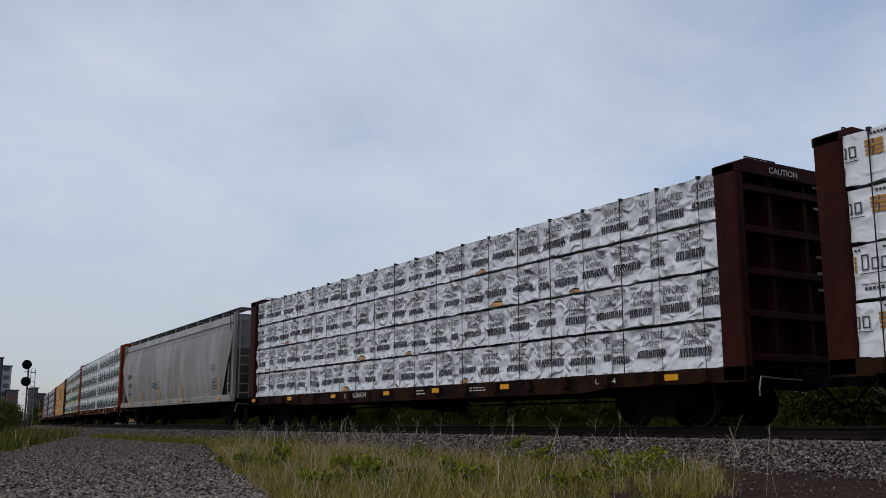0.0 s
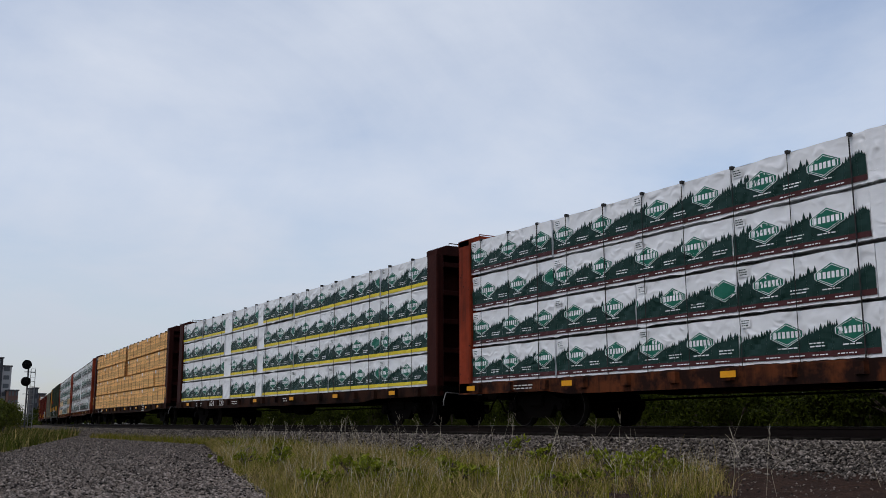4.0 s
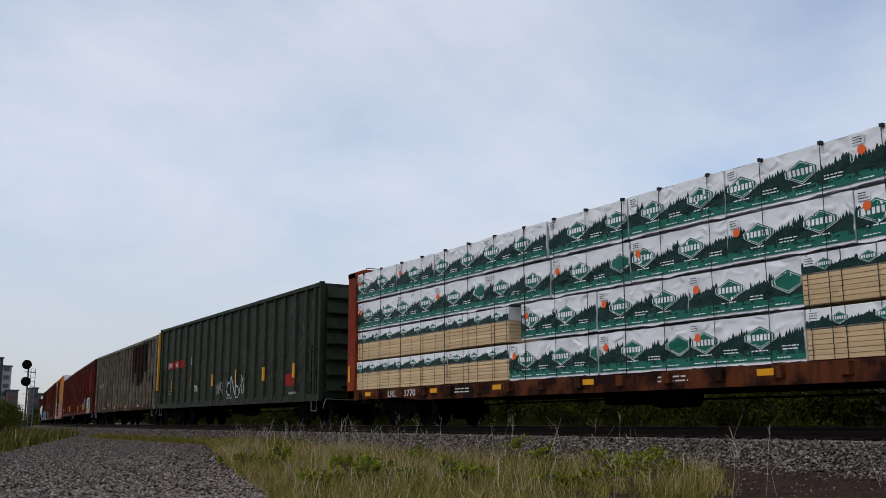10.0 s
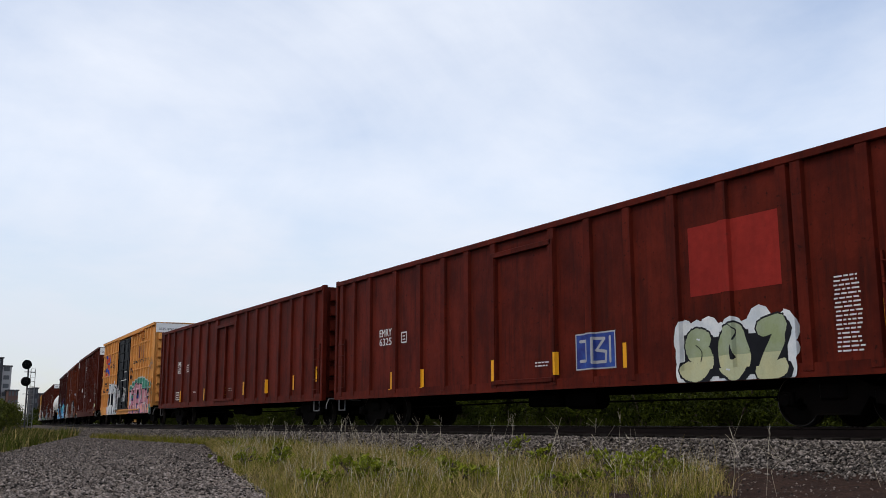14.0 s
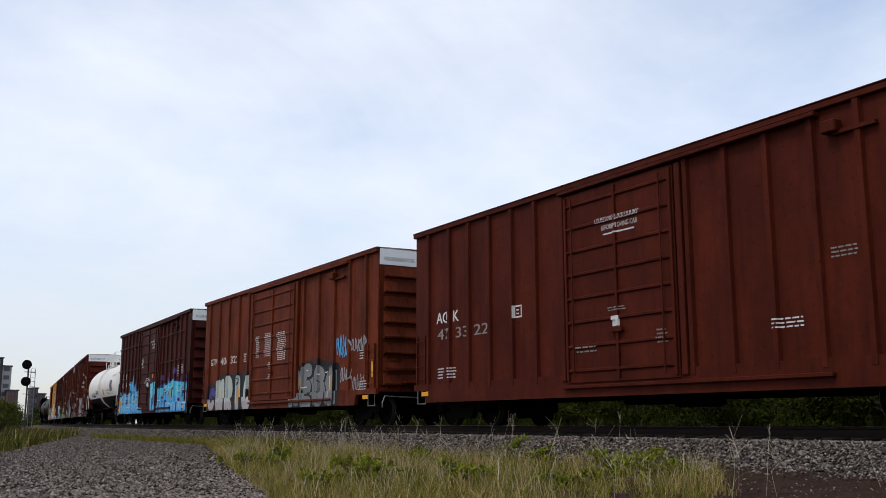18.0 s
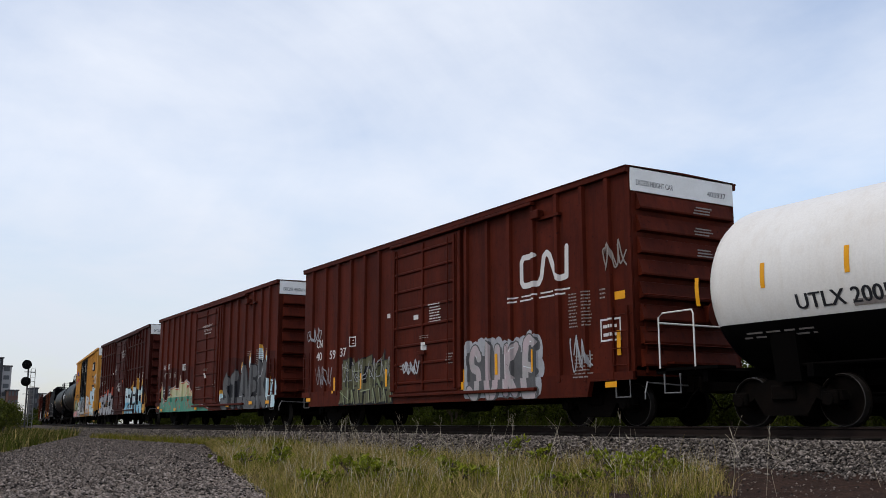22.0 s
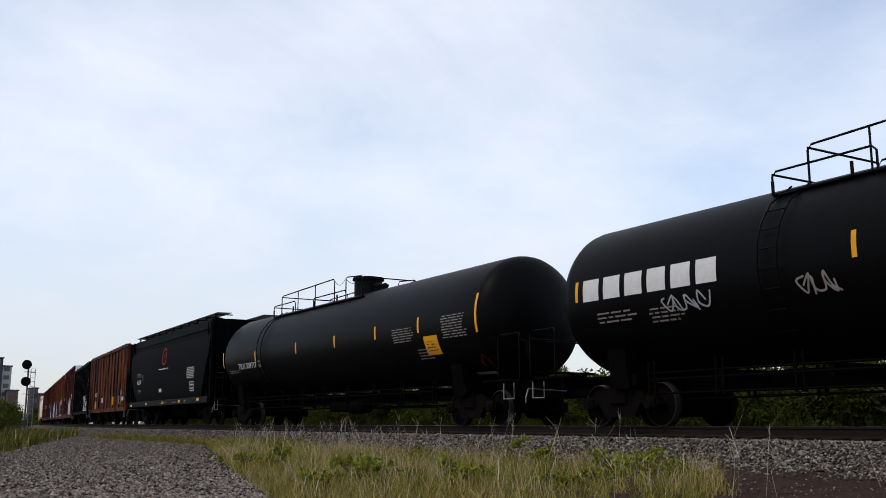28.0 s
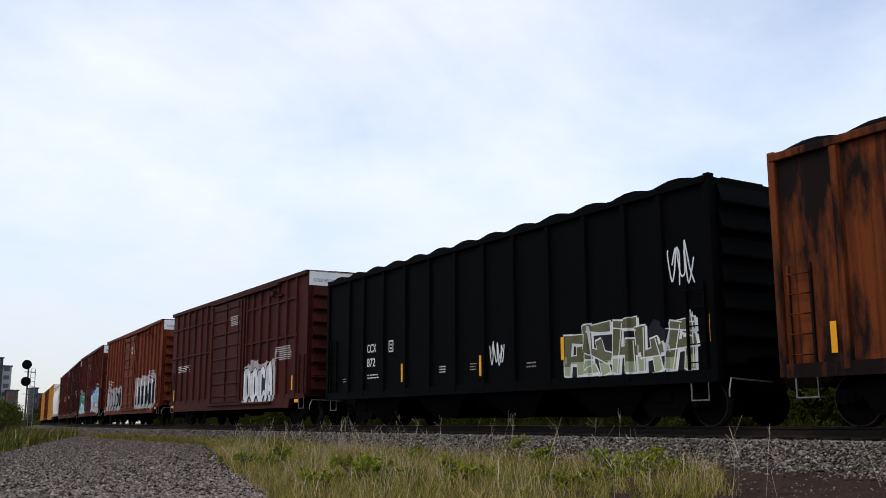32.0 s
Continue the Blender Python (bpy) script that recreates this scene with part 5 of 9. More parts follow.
    if style == "lettered":
        u = -1.1 + 0.43 * (variant % 3)
        while u < w - 0.1:
            def put(x0, x1, za, zb, k):
                x0, x1 = max(x0, 0.02), min(x1, w - 0.02)
                if x1 - x0 > 0.008:
                    side.lay(b, [rect(x0, x1, za, zb)], 1, k)
            for i in range(4):
                put(u, u + 0.30, 0.40 + 0.065 * i, 0.445 + 0.065 * i, 2)
            put(u + 0.12, u + 0.15, 0.40, 0.65, 1)
            for i in range(6):
                x, top = u + 0.38 + 0.165 * i, 0.66 if i in (0, 3) else 0.60
                put(x, x + 0.022, 0.42, top, 1)
                put(x + 0.1, x + 0.122, 0.42, top, 1)
                put(x + 0.02, x + 0.1, top - 0.022, top, 1)
                put(x + 0.02, x + 0.1, 0.42, 0.442, 1)
            put(u + 0.34, u + 1.36, 0.365, 0.378, 1)
            put(u + 0.36, u + 0.8, 0.20, 0.212, 1)
            for i in range(5):
                put(u + 0.4 + 0.07 * i, u + 0.45 + 0.07 * i, 0.12, 0.165, 1)
                put(u + 0.1 + 0.06 * i, u + 0.14 + 0.06 * i, 0.715, 0.75, 1)
                put(u + 0.75 + 0.06 * i, u + 0.80 + 0.06 * i, 0.72, 0.755, 1)
            u += 1.48
        return b, [WRAP, GREY_INK, WRAP_AMBER]
    band = {"maroon": 2, "yellow": 3, "green": 1, "half": -1}[style]
    # a treeline that climbs from one diamond to the next
    size = 1.0 if style != "half" else 0.5
    first = unit * (0.30 + 0.25 * (variant % 3))
    x = 0.0
    while x < w - 0.02:
        s = min(rnd.uniform(0.03, 0.075), w - x)
        p = ((x + s / 2 - first) / unit) % 1.0
        crest = z1 - 0.10 * size + (0.19 * size * (p - 0.2) / 0.58 * rnd.uniform(0.7, 1.1) if 0.2 < p < 0.78 else 0.0)
        side.lay(b, [rect(x, x + s, z0, crest), [(x - 0.012, crest), (x + s + 0.012, crest), (x + s / 2, crest + rnd.uniform(0.05, 0.15) * size)]], 1, 5)
        x += s
    # diamonds with a white rim and a white word bar
    u = first - unit
    while u < w + 0.2:
        r, q = 0.30 * size, 0.19 * size
        zc = z1 + 0.01 * size
        for sc, k, lay in ((1.06, 0, 2), (1.0, 1, 2.4), (0.88, 0, 2.8), (0.82, 1, 3.2)):
            rim = [[(u - r * sc, zc + q * 0.25), (u, zc + q * sc), (u + r * sc, zc + q * 0.25)], [(u - r * sc, zc - q * 0.25), (u, zc - q * sc), (u + r * sc, zc - q * 0.25)], rect(u - r * sc, u + r * sc, zc - q * 0.25, zc + q * 0.25)]
            side.lay(b, [c for c in (trim(trim(t, 0, 0.01, 1), 0, w - 0.01, -1) for t in rim) if len(c) > 2], lay, k)
        if 0.3 * size < u < w - 0.3 * size:
            for i in range(6):
                a = u - r * 0.80 + r * 0.27 * i
                side.lay(b, [rect(a, a + r * 0.18, zc - q * 0.27, zc + q * 0.27)], 3.7, 0)
            if style != "half":
                bars(b, side, u - 0.2, z0 + 0.06, 0.4, 0.05, 1, rnd, 0, 3)
                if u + 0.8 < w:
                    bars(b, side, u + 0.42, z0 + 0.06, 0.36, 0.10, 2, rnd, 0, 3)
        u += unit
    if band >= 0:
        side.lay(b, [rect(0, w, 0.04, 0.13 if style != "green" else 0.20)], 1.2, band)
        if band != 3:
            x = 0.1
            while x < w - 0.4:
                bars(b, side, x, 0.06, 0.34, 0.045, 1, rnd, 0, 2)
                x += 0.45
    side.lay(b, [rect(0.05, 0.27, h - 0.19, h - 0.04)], 2, 0)
    bars(b, side, 0.07, h - 0.17, 0.18, 0.12, 3, rnd, 5, 3)
    return b, [WRAP, LOGO_GREEN, WRAP_MAROON, WRAP_YELLOW if style != "half" else PALE_LUMBER, STRAP, WRAP_GREEN]


def pack(root, style, u0, u1, row, h, variant, dots=False):
    w = round(u1 - u0 - 0.012, 2)
    key = ("pack", style, w, variant)
    if key not in MESHES:
        bb, mats = pack_mesh(style, w, variant)
        MESHES[key] = bb.mesh("lumber_pack", mats, not style.startswith("bare"))
    label = {"bare": "strapped pack of raw golden lumber", "bare_end": "strapped pack of raw golden lumber", "half": "pale lumber pack with a printed wrap over its top",
             "stamped": "lumber pack in white wrap stamped with dark print", "lettered": "lumber pack in white wrap with grey and yellow print", "plain": "bare white wrapped end of a lumber pack"}.get(style, "lumber pack in white wrap with a printed green treeline")
    rz, rh = ROWS_Z[row]
    jit = random.Random(int(u0 * 50) + row).uniform(-0.035, 0.03)
    o = part("lumber_pack", MESHES[key], None, root, label, at=(u0 - h, -1.42 + jit, rz))
    if dots:
        b = Build()
        b.add([(u0 - h + 0.22 + 0.075 * math.cos(t * 0.524), -1.42 + jit - 0.018, rz + 0.52 + 0.075 * math.sin(t * 0.524)) for t in range(12)], [tuple(range(12))])
        part("sticker", b, ORANGE_DOT, root, "round orange sticker")
    back = MESHES.setdefault(("back", w, style[:4]), None) or Build().box(0, w, 0, 1.26, 0, 0.83, 0, 0.02).mesh("lumber_pack", [LUMBER if style.startswith("bare") else WRAP])
    MESHES[("back", w, style[:4])] = back
    part("lumber_pack", back, None, root, at=(u0 - h, 0.14, rz))


def bulkhead(root, x, face, material, sign=True):
    """A stout end frame: columns, plate, level ribs and a cap."""
    z0, z1 = 0.75, 4.52
    a, c = sorted((x, x - face * 0.50))
    for y in (-1.5, 1.28):
        b = Build()
        b.box(a, c, y, y + 0.22, z0, z1, 0, 0.025)
        part("bulkhead_column", b, material, root)
    b = Build()
    p, q = sorted((x - face * 0.50, x - face * 0.40))
    b.box(p, q, -1.28, 1.28, z0 + 0.1, z1 - 0.05)
    plate = part("bulkhead", b, material, root)
    for i in range(5):
        z = 1.15 + 0.74 * i
        b = Build()
        p, q = sorted((x - face * 0.40, x - face * 0.06))
        b.box(p, q, -1.28, 1.28, z - 0.05, z + 0.08, 0, 0.015)
        part("bulkhead_rib", b, material, plate)
    for y in (-0.5, 0.45):
        b = Build()
        p, q = sorted((x - face * 0.40, x - face * 0.12))
        b.box(p, q, y - 0.05, y + 0.05, z0 + 0.2, z1 - 0.1, 0, 0.01)
        part("bulkhead_stiffener", b, material, plate)
    b = Build()
    b.prism([(-1.5, z1 - 0.16), (1.5, z1 - 0.16), (1.5, z1 - 0.02), (1.2, z1 + 0.1), (-1.2, z1 + 0.1), (-1.5, z1 - 0.02)][::-1], a - 0.01, c + 0.01, "x")
    part("bulkhead_cap", b, material, root)
    if face > 0 and sign:
        b = Build()
        b.add([(x + 0.013, -0.62 + q[0] * 0.75, z1 - 0.10 + q[1] * 0.11) for t in glyphs("CAUTION") for q in t], [(3 * i, 3 * i + 1, 3 * i + 2) for i in range(len(glyphs("CAUTION")))])
        part("lettering", b, LETTER, root, "white warning word")
        for i, (y, z) in enumerate(((0.75, 4.3), (0.75, 3.9), (0.72, 3.0), (0.72, 2.7), (0.72, 2.4))):
            b = Build()
            b.add([(x - 0.05, y - 0.14, z), (x - 0.05, y + 0.14, z), (x - 0.05, y + 0.14, z + 0.05), (x - 0.05, y - 0.14, z + 0.05)], [(0, 1, 2, 3)])
            part("stencil", b, FADED, root)
    b = Build()
    b.rod([(x - face * 0.2, -1.0, z1 + 0.08), (x - face * 0.2, -1.0, z1 + 0.2), (x - face * 0.2, -0.2, z1 + 0.2), (x - face * 0.2, -0.2, z1 + 0.08)], 0.014, 5)
    part("grab_iron", b, material, root)


def centerbeam(label, left, material, loads, strap_gap, letters=(), yellow_u=(), length=23.4, dots=False, seed=1, tall_marks=False):
    """A flatcar with end bulkheads and packs on both sides of a middle wall. loads: rows from the deck up, each of (style, u0, u1)."""
    rnd = random.Random(seed)
    root = railcar("centerbeam_flatcar", label, "flatcar", left, length, 2.6)
    h = length / 2
    b = Build()
    b.box(-h, h, -1.45, 1.45, 0.86, 1.0)
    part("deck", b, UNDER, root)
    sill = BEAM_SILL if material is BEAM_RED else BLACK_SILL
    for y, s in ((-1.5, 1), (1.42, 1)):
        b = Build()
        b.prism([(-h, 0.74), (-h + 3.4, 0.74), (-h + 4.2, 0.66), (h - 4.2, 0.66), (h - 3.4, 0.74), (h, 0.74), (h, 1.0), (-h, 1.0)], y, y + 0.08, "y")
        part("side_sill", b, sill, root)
    pk = shared(("stake_pocket", sill.name), lambda: Build().prism([(-0.12, 0.02), (-0.09, -0.09), (0.09, -0.09), (0.12, 0.02)], 0.0, 0.2, "z"), sill)
    for i in range(18):
        part("stake_pocket", pk, None, root, at=(-h + 0.9 + (length - 1.8) * i / 17, -1.5, 0.77))
    bulkhead(root, h, 1, material)
    bulkhead(root, -h, -1, material)
    b = Build()
    b.box(-h + 0.5, h - 0.5, -0.06, 0.06, 1.0, 1.25)
    b.box(-h + 0.5, h - 0.5, -0.14, 0.14, 4.30, 4.46)
    for i in range(17):
        x = -h + 0.7 + (length - 1.4) * i / 16
        b.box(x - 0.06, x + 0.06, -0.1, 0.1, 1.2, 4.35)
    part("centre_beam", b, material, root)
    for r, row in enumerate(loads):
        for j, (style, u0, u1) in enumerate(row):
            pack(root, style, u0, u1, r, h, rnd.randrange(3), dots and style in ("maroon", "green") and rnd.random() < 0.55)
    u = 0.95
    while u < length - 0.7:
        b = Build()
        r, tip = rnd.choice((0.004, 0.005, 0.010)), rnd.uniform(-0.02, 0.02)
        b.prism([(u - r - h, 1.0), (u + r - h, 1.0), (u + r + tip - h, 4.43), (u - r + tip - h, 4.43)], -1.478, -1.468, "y")
        b.box(u - 0.01 + tip - h, u + 0.01 + tip - h, -1.476, -0.1, 4.43, 4.438)
        b.box(u - 0.03 + tip - h, u + 0.03 + tip - h, -1.482, -1.40, 4.395, 4.448)
        part("tie_down", b, STRAP, root, "dark steel cable with a corner guard")
        u += strap_gap * rnd.uniform(0.82, 0.98)
    side = Side(-h, -1.502)
    reflectors(root, Side(-h, -1.59), [(u, 0.87) for u in yellow_u], False)
    if tall_marks:
        reflectors(root, Side(-h, -1.50), [(length - 0.2, 1.5), (0.2, 1.5)])
    d = Build()
    for s, u, z, w, hh in letters:
        if s == "#":
            bars(d, side, u, z, w, hh, 2, rnd, 0, 2)
        elif s == "[]":
            frame_box(d, side, u, u + w, z, z + hh, 0.03, 0, 2)
            bars(d, side, u + 0.06, z + 0.05, w - 0.12, hh - 0.1, 2, rnd, 0, 2)
        else:
            text(d, side, s, u, z, w, hh, 0, 2)
    part("lettering", d, LETTER, root, "white stencilled lettering")
    return root


# ---- covered hopper ----
def hopper_car(label, left, length, material, sill_material, letters, marks=(), sill_marks=(), logo=None, roof_gap=0.42, fascia=False):
    root = railcar("covered_hopper", label, "hopper car", left, length, 1.75)
    h = length / 2
    # bulged sides: columns along the car, cut away low at both ends
    section = [(1.40, 0.98), (1.50, 1.35), (1.55, 1.9), (1.57, 2.5), (1.56, 3.1), (1.50, 3.65), (1.40, 4.02)]

    def bulge(z):
        return float(np.interp(z, [p[1] for p in section], [p[0] for p in section]))
    cols = [0.12, 0.14, 0.5, 0.95, 1.35, 1.75] + [1.75 + (length - 3.5) * i / 14 for i in range(1, 14)] + [length - 1.75, length - 1.35, length - 0.95, length - 0.5, length - 0.14, length - 0.12]

    def low(u):
        d = min(u, length - u)
        return float(np.interp(d, [0.0, 0.14, 0.95, 1.45, 1.75], [2.95, 2.95, 1.68, 1.12, 0.98]))
    for sgn in (-1, 1):
        b = Build()
        n = 9
        v = []
        for u in cols:
            zl = low(u)
            for j in range(n):
                z = zl + (4.02 - zl) * j / (n - 1)
                v.append((u - h, sgn * bulge(z), z))
        f = [((i * n + j), (i + 1) * n + j, (i + 1) * n + j + 1, i * n + j + 1) for i in range(len(cols) - 1) for j in range(n - 1)]
        b.add(v, f if sgn < 0 else [q[::-1] for q in f])
        part("side_sheet", b, material, root, smooth=True)
        b = Build()
        y0, y1 = sorted((sgn * 1.42, sgn * 1.58))
        b.box(-h + 0.05, h - 0.05, y0, y1, 0.90, 1.16, 0, 0.02)
        part("side_sill", b, sill_material, root)
        for zz in (3.78, 3.88, 3.98):
            b = Build()
            r = bulge(zz)
            y0, y1 = sorted((sgn * (r - 0.02), sgn * (r + 0.015)))
            b.box(0.14 - h, length - 0.14 - h, y0, y1, zz - 0.012, zz + 0.012)
            part("seam_ridge", b, material, root)
    for i in range(1, 14):
        u = 1.75 + (length - 3.5) * i / 14
        b = Build()
        b.add([(u - 0.02 - h + dx, -bulge(z) - 0.006, z) for z in (1.2, 1.9, 2.5, 3.1, 3.65) for dx in (0, 0.03)], [(2 * j, 2 * j + 1, 2 * j + 3, 2 * j + 2) for j in range(4)])
        part("weld_seam", b, material, root)
    # end slopes, roof, hoppers
    for sgn in (-1, 1):
        b = Build()
        x0, x1 = sgn * (h - 0.14), sgn * (h - 1.9)
        b.add([(x0, -1.45, 4.0), (x0, 1.45, 4.0), (x0, 1.5, 2.95), (x0, -1.5, 2.95), (x1, 1.3, 1.0), (x1, -1.3, 1.0)], [(0, 3, 2, 1) if sgn > 0 else (0, 1, 2, 3), (3, 5, 4, 2) if sgn > 0 else (3, 2, 4, 5)])
        part("end_slope", b, material, root)
        for y in (-1.42, -0.5, 0.5, 1.42):
            b = Build()
            b.box(min(sgn * (h - 0.14), sgn * (h - 0.02)), max(sgn * (h - 0.14), sgn * (h - 0.02)), y - 0.07, y + 0.07, 0.9, 4.35 if abs(y) > 1 else 4.0, 0, 0.012)
            part("end_post", b, material, root)
        lm = shared(("tall_ladder", material.name), lambda: ladder_mesh(3.2, 0.42, 9), material)
        part("ladder", lm, None, root, at=(sgn * (h - 0.36), -1.45, 1.05))
        o = part("ladder", lm, None, root, at=(sgn * (h + 0.0), -1.05, 1.05))
        o.rotation_euler = (0, 0, sgn * math.pi / 2)
        b = Build()
        b.box(min(sgn * (h - 1.2), sgn * (h + 0.05)), max(sgn * (h - 1.2), sgn * (h + 0.05)), -1.4, 1.4, 0.94, 1.0)
        part("end_platform", b, UNDER, root)
        b = Build()
        b.prism([(h - 0.02, 1.1), (h - 0.02, 3.9), (h - 0.5, 3.9), (h - 1.5, 1.1)] if sgn > 0 else [(-h + 1.5, 1.1), (-h + 0.5, 3.9), (-h + 0.02, 3.9), (-h + 0.02, 1.1)], -0.08, 0.08, "y")
        part("end_web", b, UNDER, root)
    b = Build()
    b.prism([(-1.42, 4.02), (1.42, 4.02), (1.25, 4.14), (0, 4.24), (-1.25, 4.14)][::-1], -h + 0.12, h - 0.12, "x")
    part("roof", b, material, root)
    if fascia:
        b = Build()
        b.prism([(-1.46, 3.98), (-1.34, 3.88 + roof_gap), (1.34, 3.88 + roof_gap), (1.46, 3.98)], -h + 0.16, h - 0.16, "x")
        part("hatch_trough", b, material, root)
    nb = 11
    for i in range(nb):
        x = -h + 0.5 + (length - 1.0) * i / (nb - 1)
        b = Build()
        b.box(x - 0.03, x + 0.03, -1.25, -1.19, 4.08, 4.08 + roof_gap)
        b.box(x - 0.03, x + 0.03, -1.25, -0.5, 4.06 + roof_gap, 4.1 + roof_gap)
        part("walk_bracket", b, material, root)
        if i < nb - 1:
            b = Build()
            b.box(x + 0.2, x + 0.75, -0.42, 0.42, 4.18, 4.36, 0, 0.04)
            part("roof_hatch", b, material, root)
    for y0 in (-1.28, 0.72):
        b = Build()
        for i in range(7):
            b.box(-h - 0.1, h + 0.1, y0 + 0.09 * i, y0 + 0.09 * i + 0.016, 4.09 + roof_gap, 4.12 + roof_gap)
        for i in range(int(length / 0.25)):
            b.box(-h + 0.25 * i, -h + 0.25 * i + 0.02, y0, y0 + 0.55, 4.08 + roof_gap, 4.09 + roof_gap)
        part("roof_walk", b, WALK, root, "dark steel grating walkway")
    n = 4 if length > 17 else 3
    for i in range(n):
        x = -h + 3.6 + (length - 7.2) * i / (n - 1)
        b = Build()
        for sg in (-1,):
            b.add([(x - 1.3, -1.3, 1.0), (x + 1.3, -1.3, 1.0), (x + 1.3, 1.3, 1.0), (x - 1.3, 1.3, 1.0), (x - 0.4, -0.45, 0.28), (x + 0.4, -0.45, 0.28), (x + 0.4, 0.45, 0.28), (x - 0.4, 0.45, 0.28)],
                  [(0, 1, 5, 4), (1, 2, 6, 5), (2, 3, 7, 6), (3, 0, 4, 7), (4, 5, 6, 7)])
        part("discharge_chute", b, UNDER, root)
    side = Side(-h, 0, bent=lambda z, u: -bulge(z) - 0.006)
    sill = Side(-h, -1.582)
    rnd = random.Random(int(left))
    groups = {}
    for s, u, z, w, hh, m in letters:
        groups.setdefault(m.name, (m, []))[1].append((s, u, z, w, hh))
    for m, rows in groups.values():
        d = Build()
        for s, u, z, w, hh in rows:
            sd = sill if z < 1.16 else side
            if s == "#":
                bars(d, sd, u, z, w, hh, max(1, int(hh / 0.065)), rnd, 0, 1)
            elif s == "[]":
                frame_box(d, sd, u, u + w, z, z + hh, 0.03, 0, 1)
                bars(d, sd, u + 0.07, z + 0.05, w - 0.14, hh - 0.1, 2, rnd, 0, 1)
            elif s == "=":
                sd.lay(d, [rect(u, u + w, z + hh * i / 4, z + hh * (i + 1) / 4) for i in range(4)], 1, 0)
            else:
                text(d, sd, s, u, z, w, hh, 0, 1)
        part("lettering", d, m, root, "painted lettering")
    if logo:
        d = Build()
        u, z, r, m = logo
        for i in range(20):
            a, c = 0.31416 * i, 0.31416 * (i + 1)
            side.lay(d, [[(u + r * math.cos(a), z + r * math.sin(a)), (u + r * math.cos(c), z + r * math.sin(c)), (u + r * 0.82 * math.cos(c), z + r * 0.82 * math.sin(c)), (u + r * 0.82 * math.cos(a), z + r * 0.82 * math.sin(a))]], 1, 0)
        side.lay(d, [[(u - 0.12, z - 0.2), (u + 0.02, z - 0.02), (u - 0.04, z + 0.04)], [(u + 0.15, z + 0.24), (u - 0.06, z + 0.03), (u + 0.05, z - 0.02)]], 1, 0)
        part("emblem", d, m, root, "red ring emblem")
    reflectors(root, side, marks)
    reflectors(root, sill, sill_marks, False)
    return root


# ---- tank car ----
def tank_car(label, left, length, radius, zc, shell_mats, split, deck_u, hatch_u, letters, marks, rail_color, low_rail, stub=0.9):
    """left, length: over the tank's heads."""
    root = railcar("tank_car", label, "tank car", left - stub, length + 2 * stub, 1.75 + stub * 0.9)
    h = length / 2
    prof = [(-h + 0.75 * (1 - math.cos(a)), radius * math.sin(a)) for a in (0.02, 0.18, 0.35, 0.52, 0.7, 0.88, 1.06, 1.24, 1.42, 1.5708)]
    prof += [(-h + 0.75 + (length - 1.5) * i / 12, radius) for i in range(1, 12)]
    prof += [(-a, r) for a, r in prof[:10][::-1]]
    b = Build().lathe(prof, 112, "x", 0, (0, 0, zc))
    shell = part("tank_shell", b, shell_mats, root, smooth=True)
    bm = bmesh.new()
    bm.from_mesh(shell.data)
    bmesh.ops.bisect_plane(bm, geom=bm.verts[:] + bm.edges[:] + bm.faces[:], plane_co=(0, 0, split), plane_no=(0, 0, 1))
    for face in bm.faces:
        face.material_index = 1 if face.calc_center_median().z < split else 0
    bm.to_mesh(shell.data)
    bm.free()
    for x in () if low_rail else (0.0,):
        b = Build().lathe([(-0.05, radius + 0.001), (-0.05, radius + 0.012), (0.05, radius + 0.012), (0.05, radius + 0.001)], 48, "x", 0, (x, 0, zc))
        part("weld_band", b, shell_mats[0], root, smooth=True)
    for sgn in (-1, 1):
        x = sgn * (h - 1.9)
        b = Build()
        b.prism([(-1.25, 0.72), (1.25, 0.72), (1.35, 1.5), (0.9, 1.25), (0, 1.02), (-0.9, 1.25), (-1.35, 1.5)], x - 0.25, x + 0.25, "x")
        part("saddle", b, UNDER, root)
        b = Build()
        b.box(min(sgn * (h - 2.6), sgn * (h + stub)), max(sgn * (h - 2.6), sgn * (h + stub)), -0.3, 0.3, 0.65, 1.05)
        b.box(min(sgn * (h + stub - 0.25), sgn * (h + stub)), max(sgn * (h + stub - 0.25), sgn * (h + stub)), -1.45, 1.45, 0.95, 1.05)
        b.box(min(sgn * (h - 0.6), sgn * (h + stub)), max(sgn * (h - 0.6), sgn * (h + stub)), -1.45, -1.0, 1.0, 1.05)
        part("end_sill", b, UNDER, root)
        b = Build()
        e = sgn * (h + stub - 0.05)
        b.rod([(e, -1.4, 1.0), (e, -1.4, 2.0), (e - sgn * 0.06, -1.35, 2.08), (e - sgn * 0.8, -1.35, 2.08), (e - sgn * 0.86, -1.38, 2.0), (e - sgn * 0.86, -1.38, 1.0)], 0.016, 6)
        b.rod([(e, -1.4, 1.9), (e, 1.4, 1.9)], 0.02, 6)
        part("end_handrail", b, rail_color, root)
        part("sill_step", shared("sill_step", step_mesh, GALV), None, root, at=(sgn * (h + stub - 0.4), -1.45, 0.6))
    top = zc + radius
    a, c = deck_u[0] - h, deck_u[1] - h
    b = Build()
    b.box(a, c, -0.97, -0.45, top - 0.27, top - 0.24)
    b.box(a, c, 0.45, 0.97, top - 0.27, top - 0.24)
    for i in range(5):
        x = a + (c - a) * i / 4
        b.box(x - 0.03, x + 0.03, -0.92, 0.92, top - 0.40, top - 0.25)
        for y in (-0.95, 0.95):
            b.box(x - 0.02, x + 0.02, y - 0.02, y + 0.02, top - 0.27, top - 0.02)
    part("platform", b, rail_color, root, "dome platform")
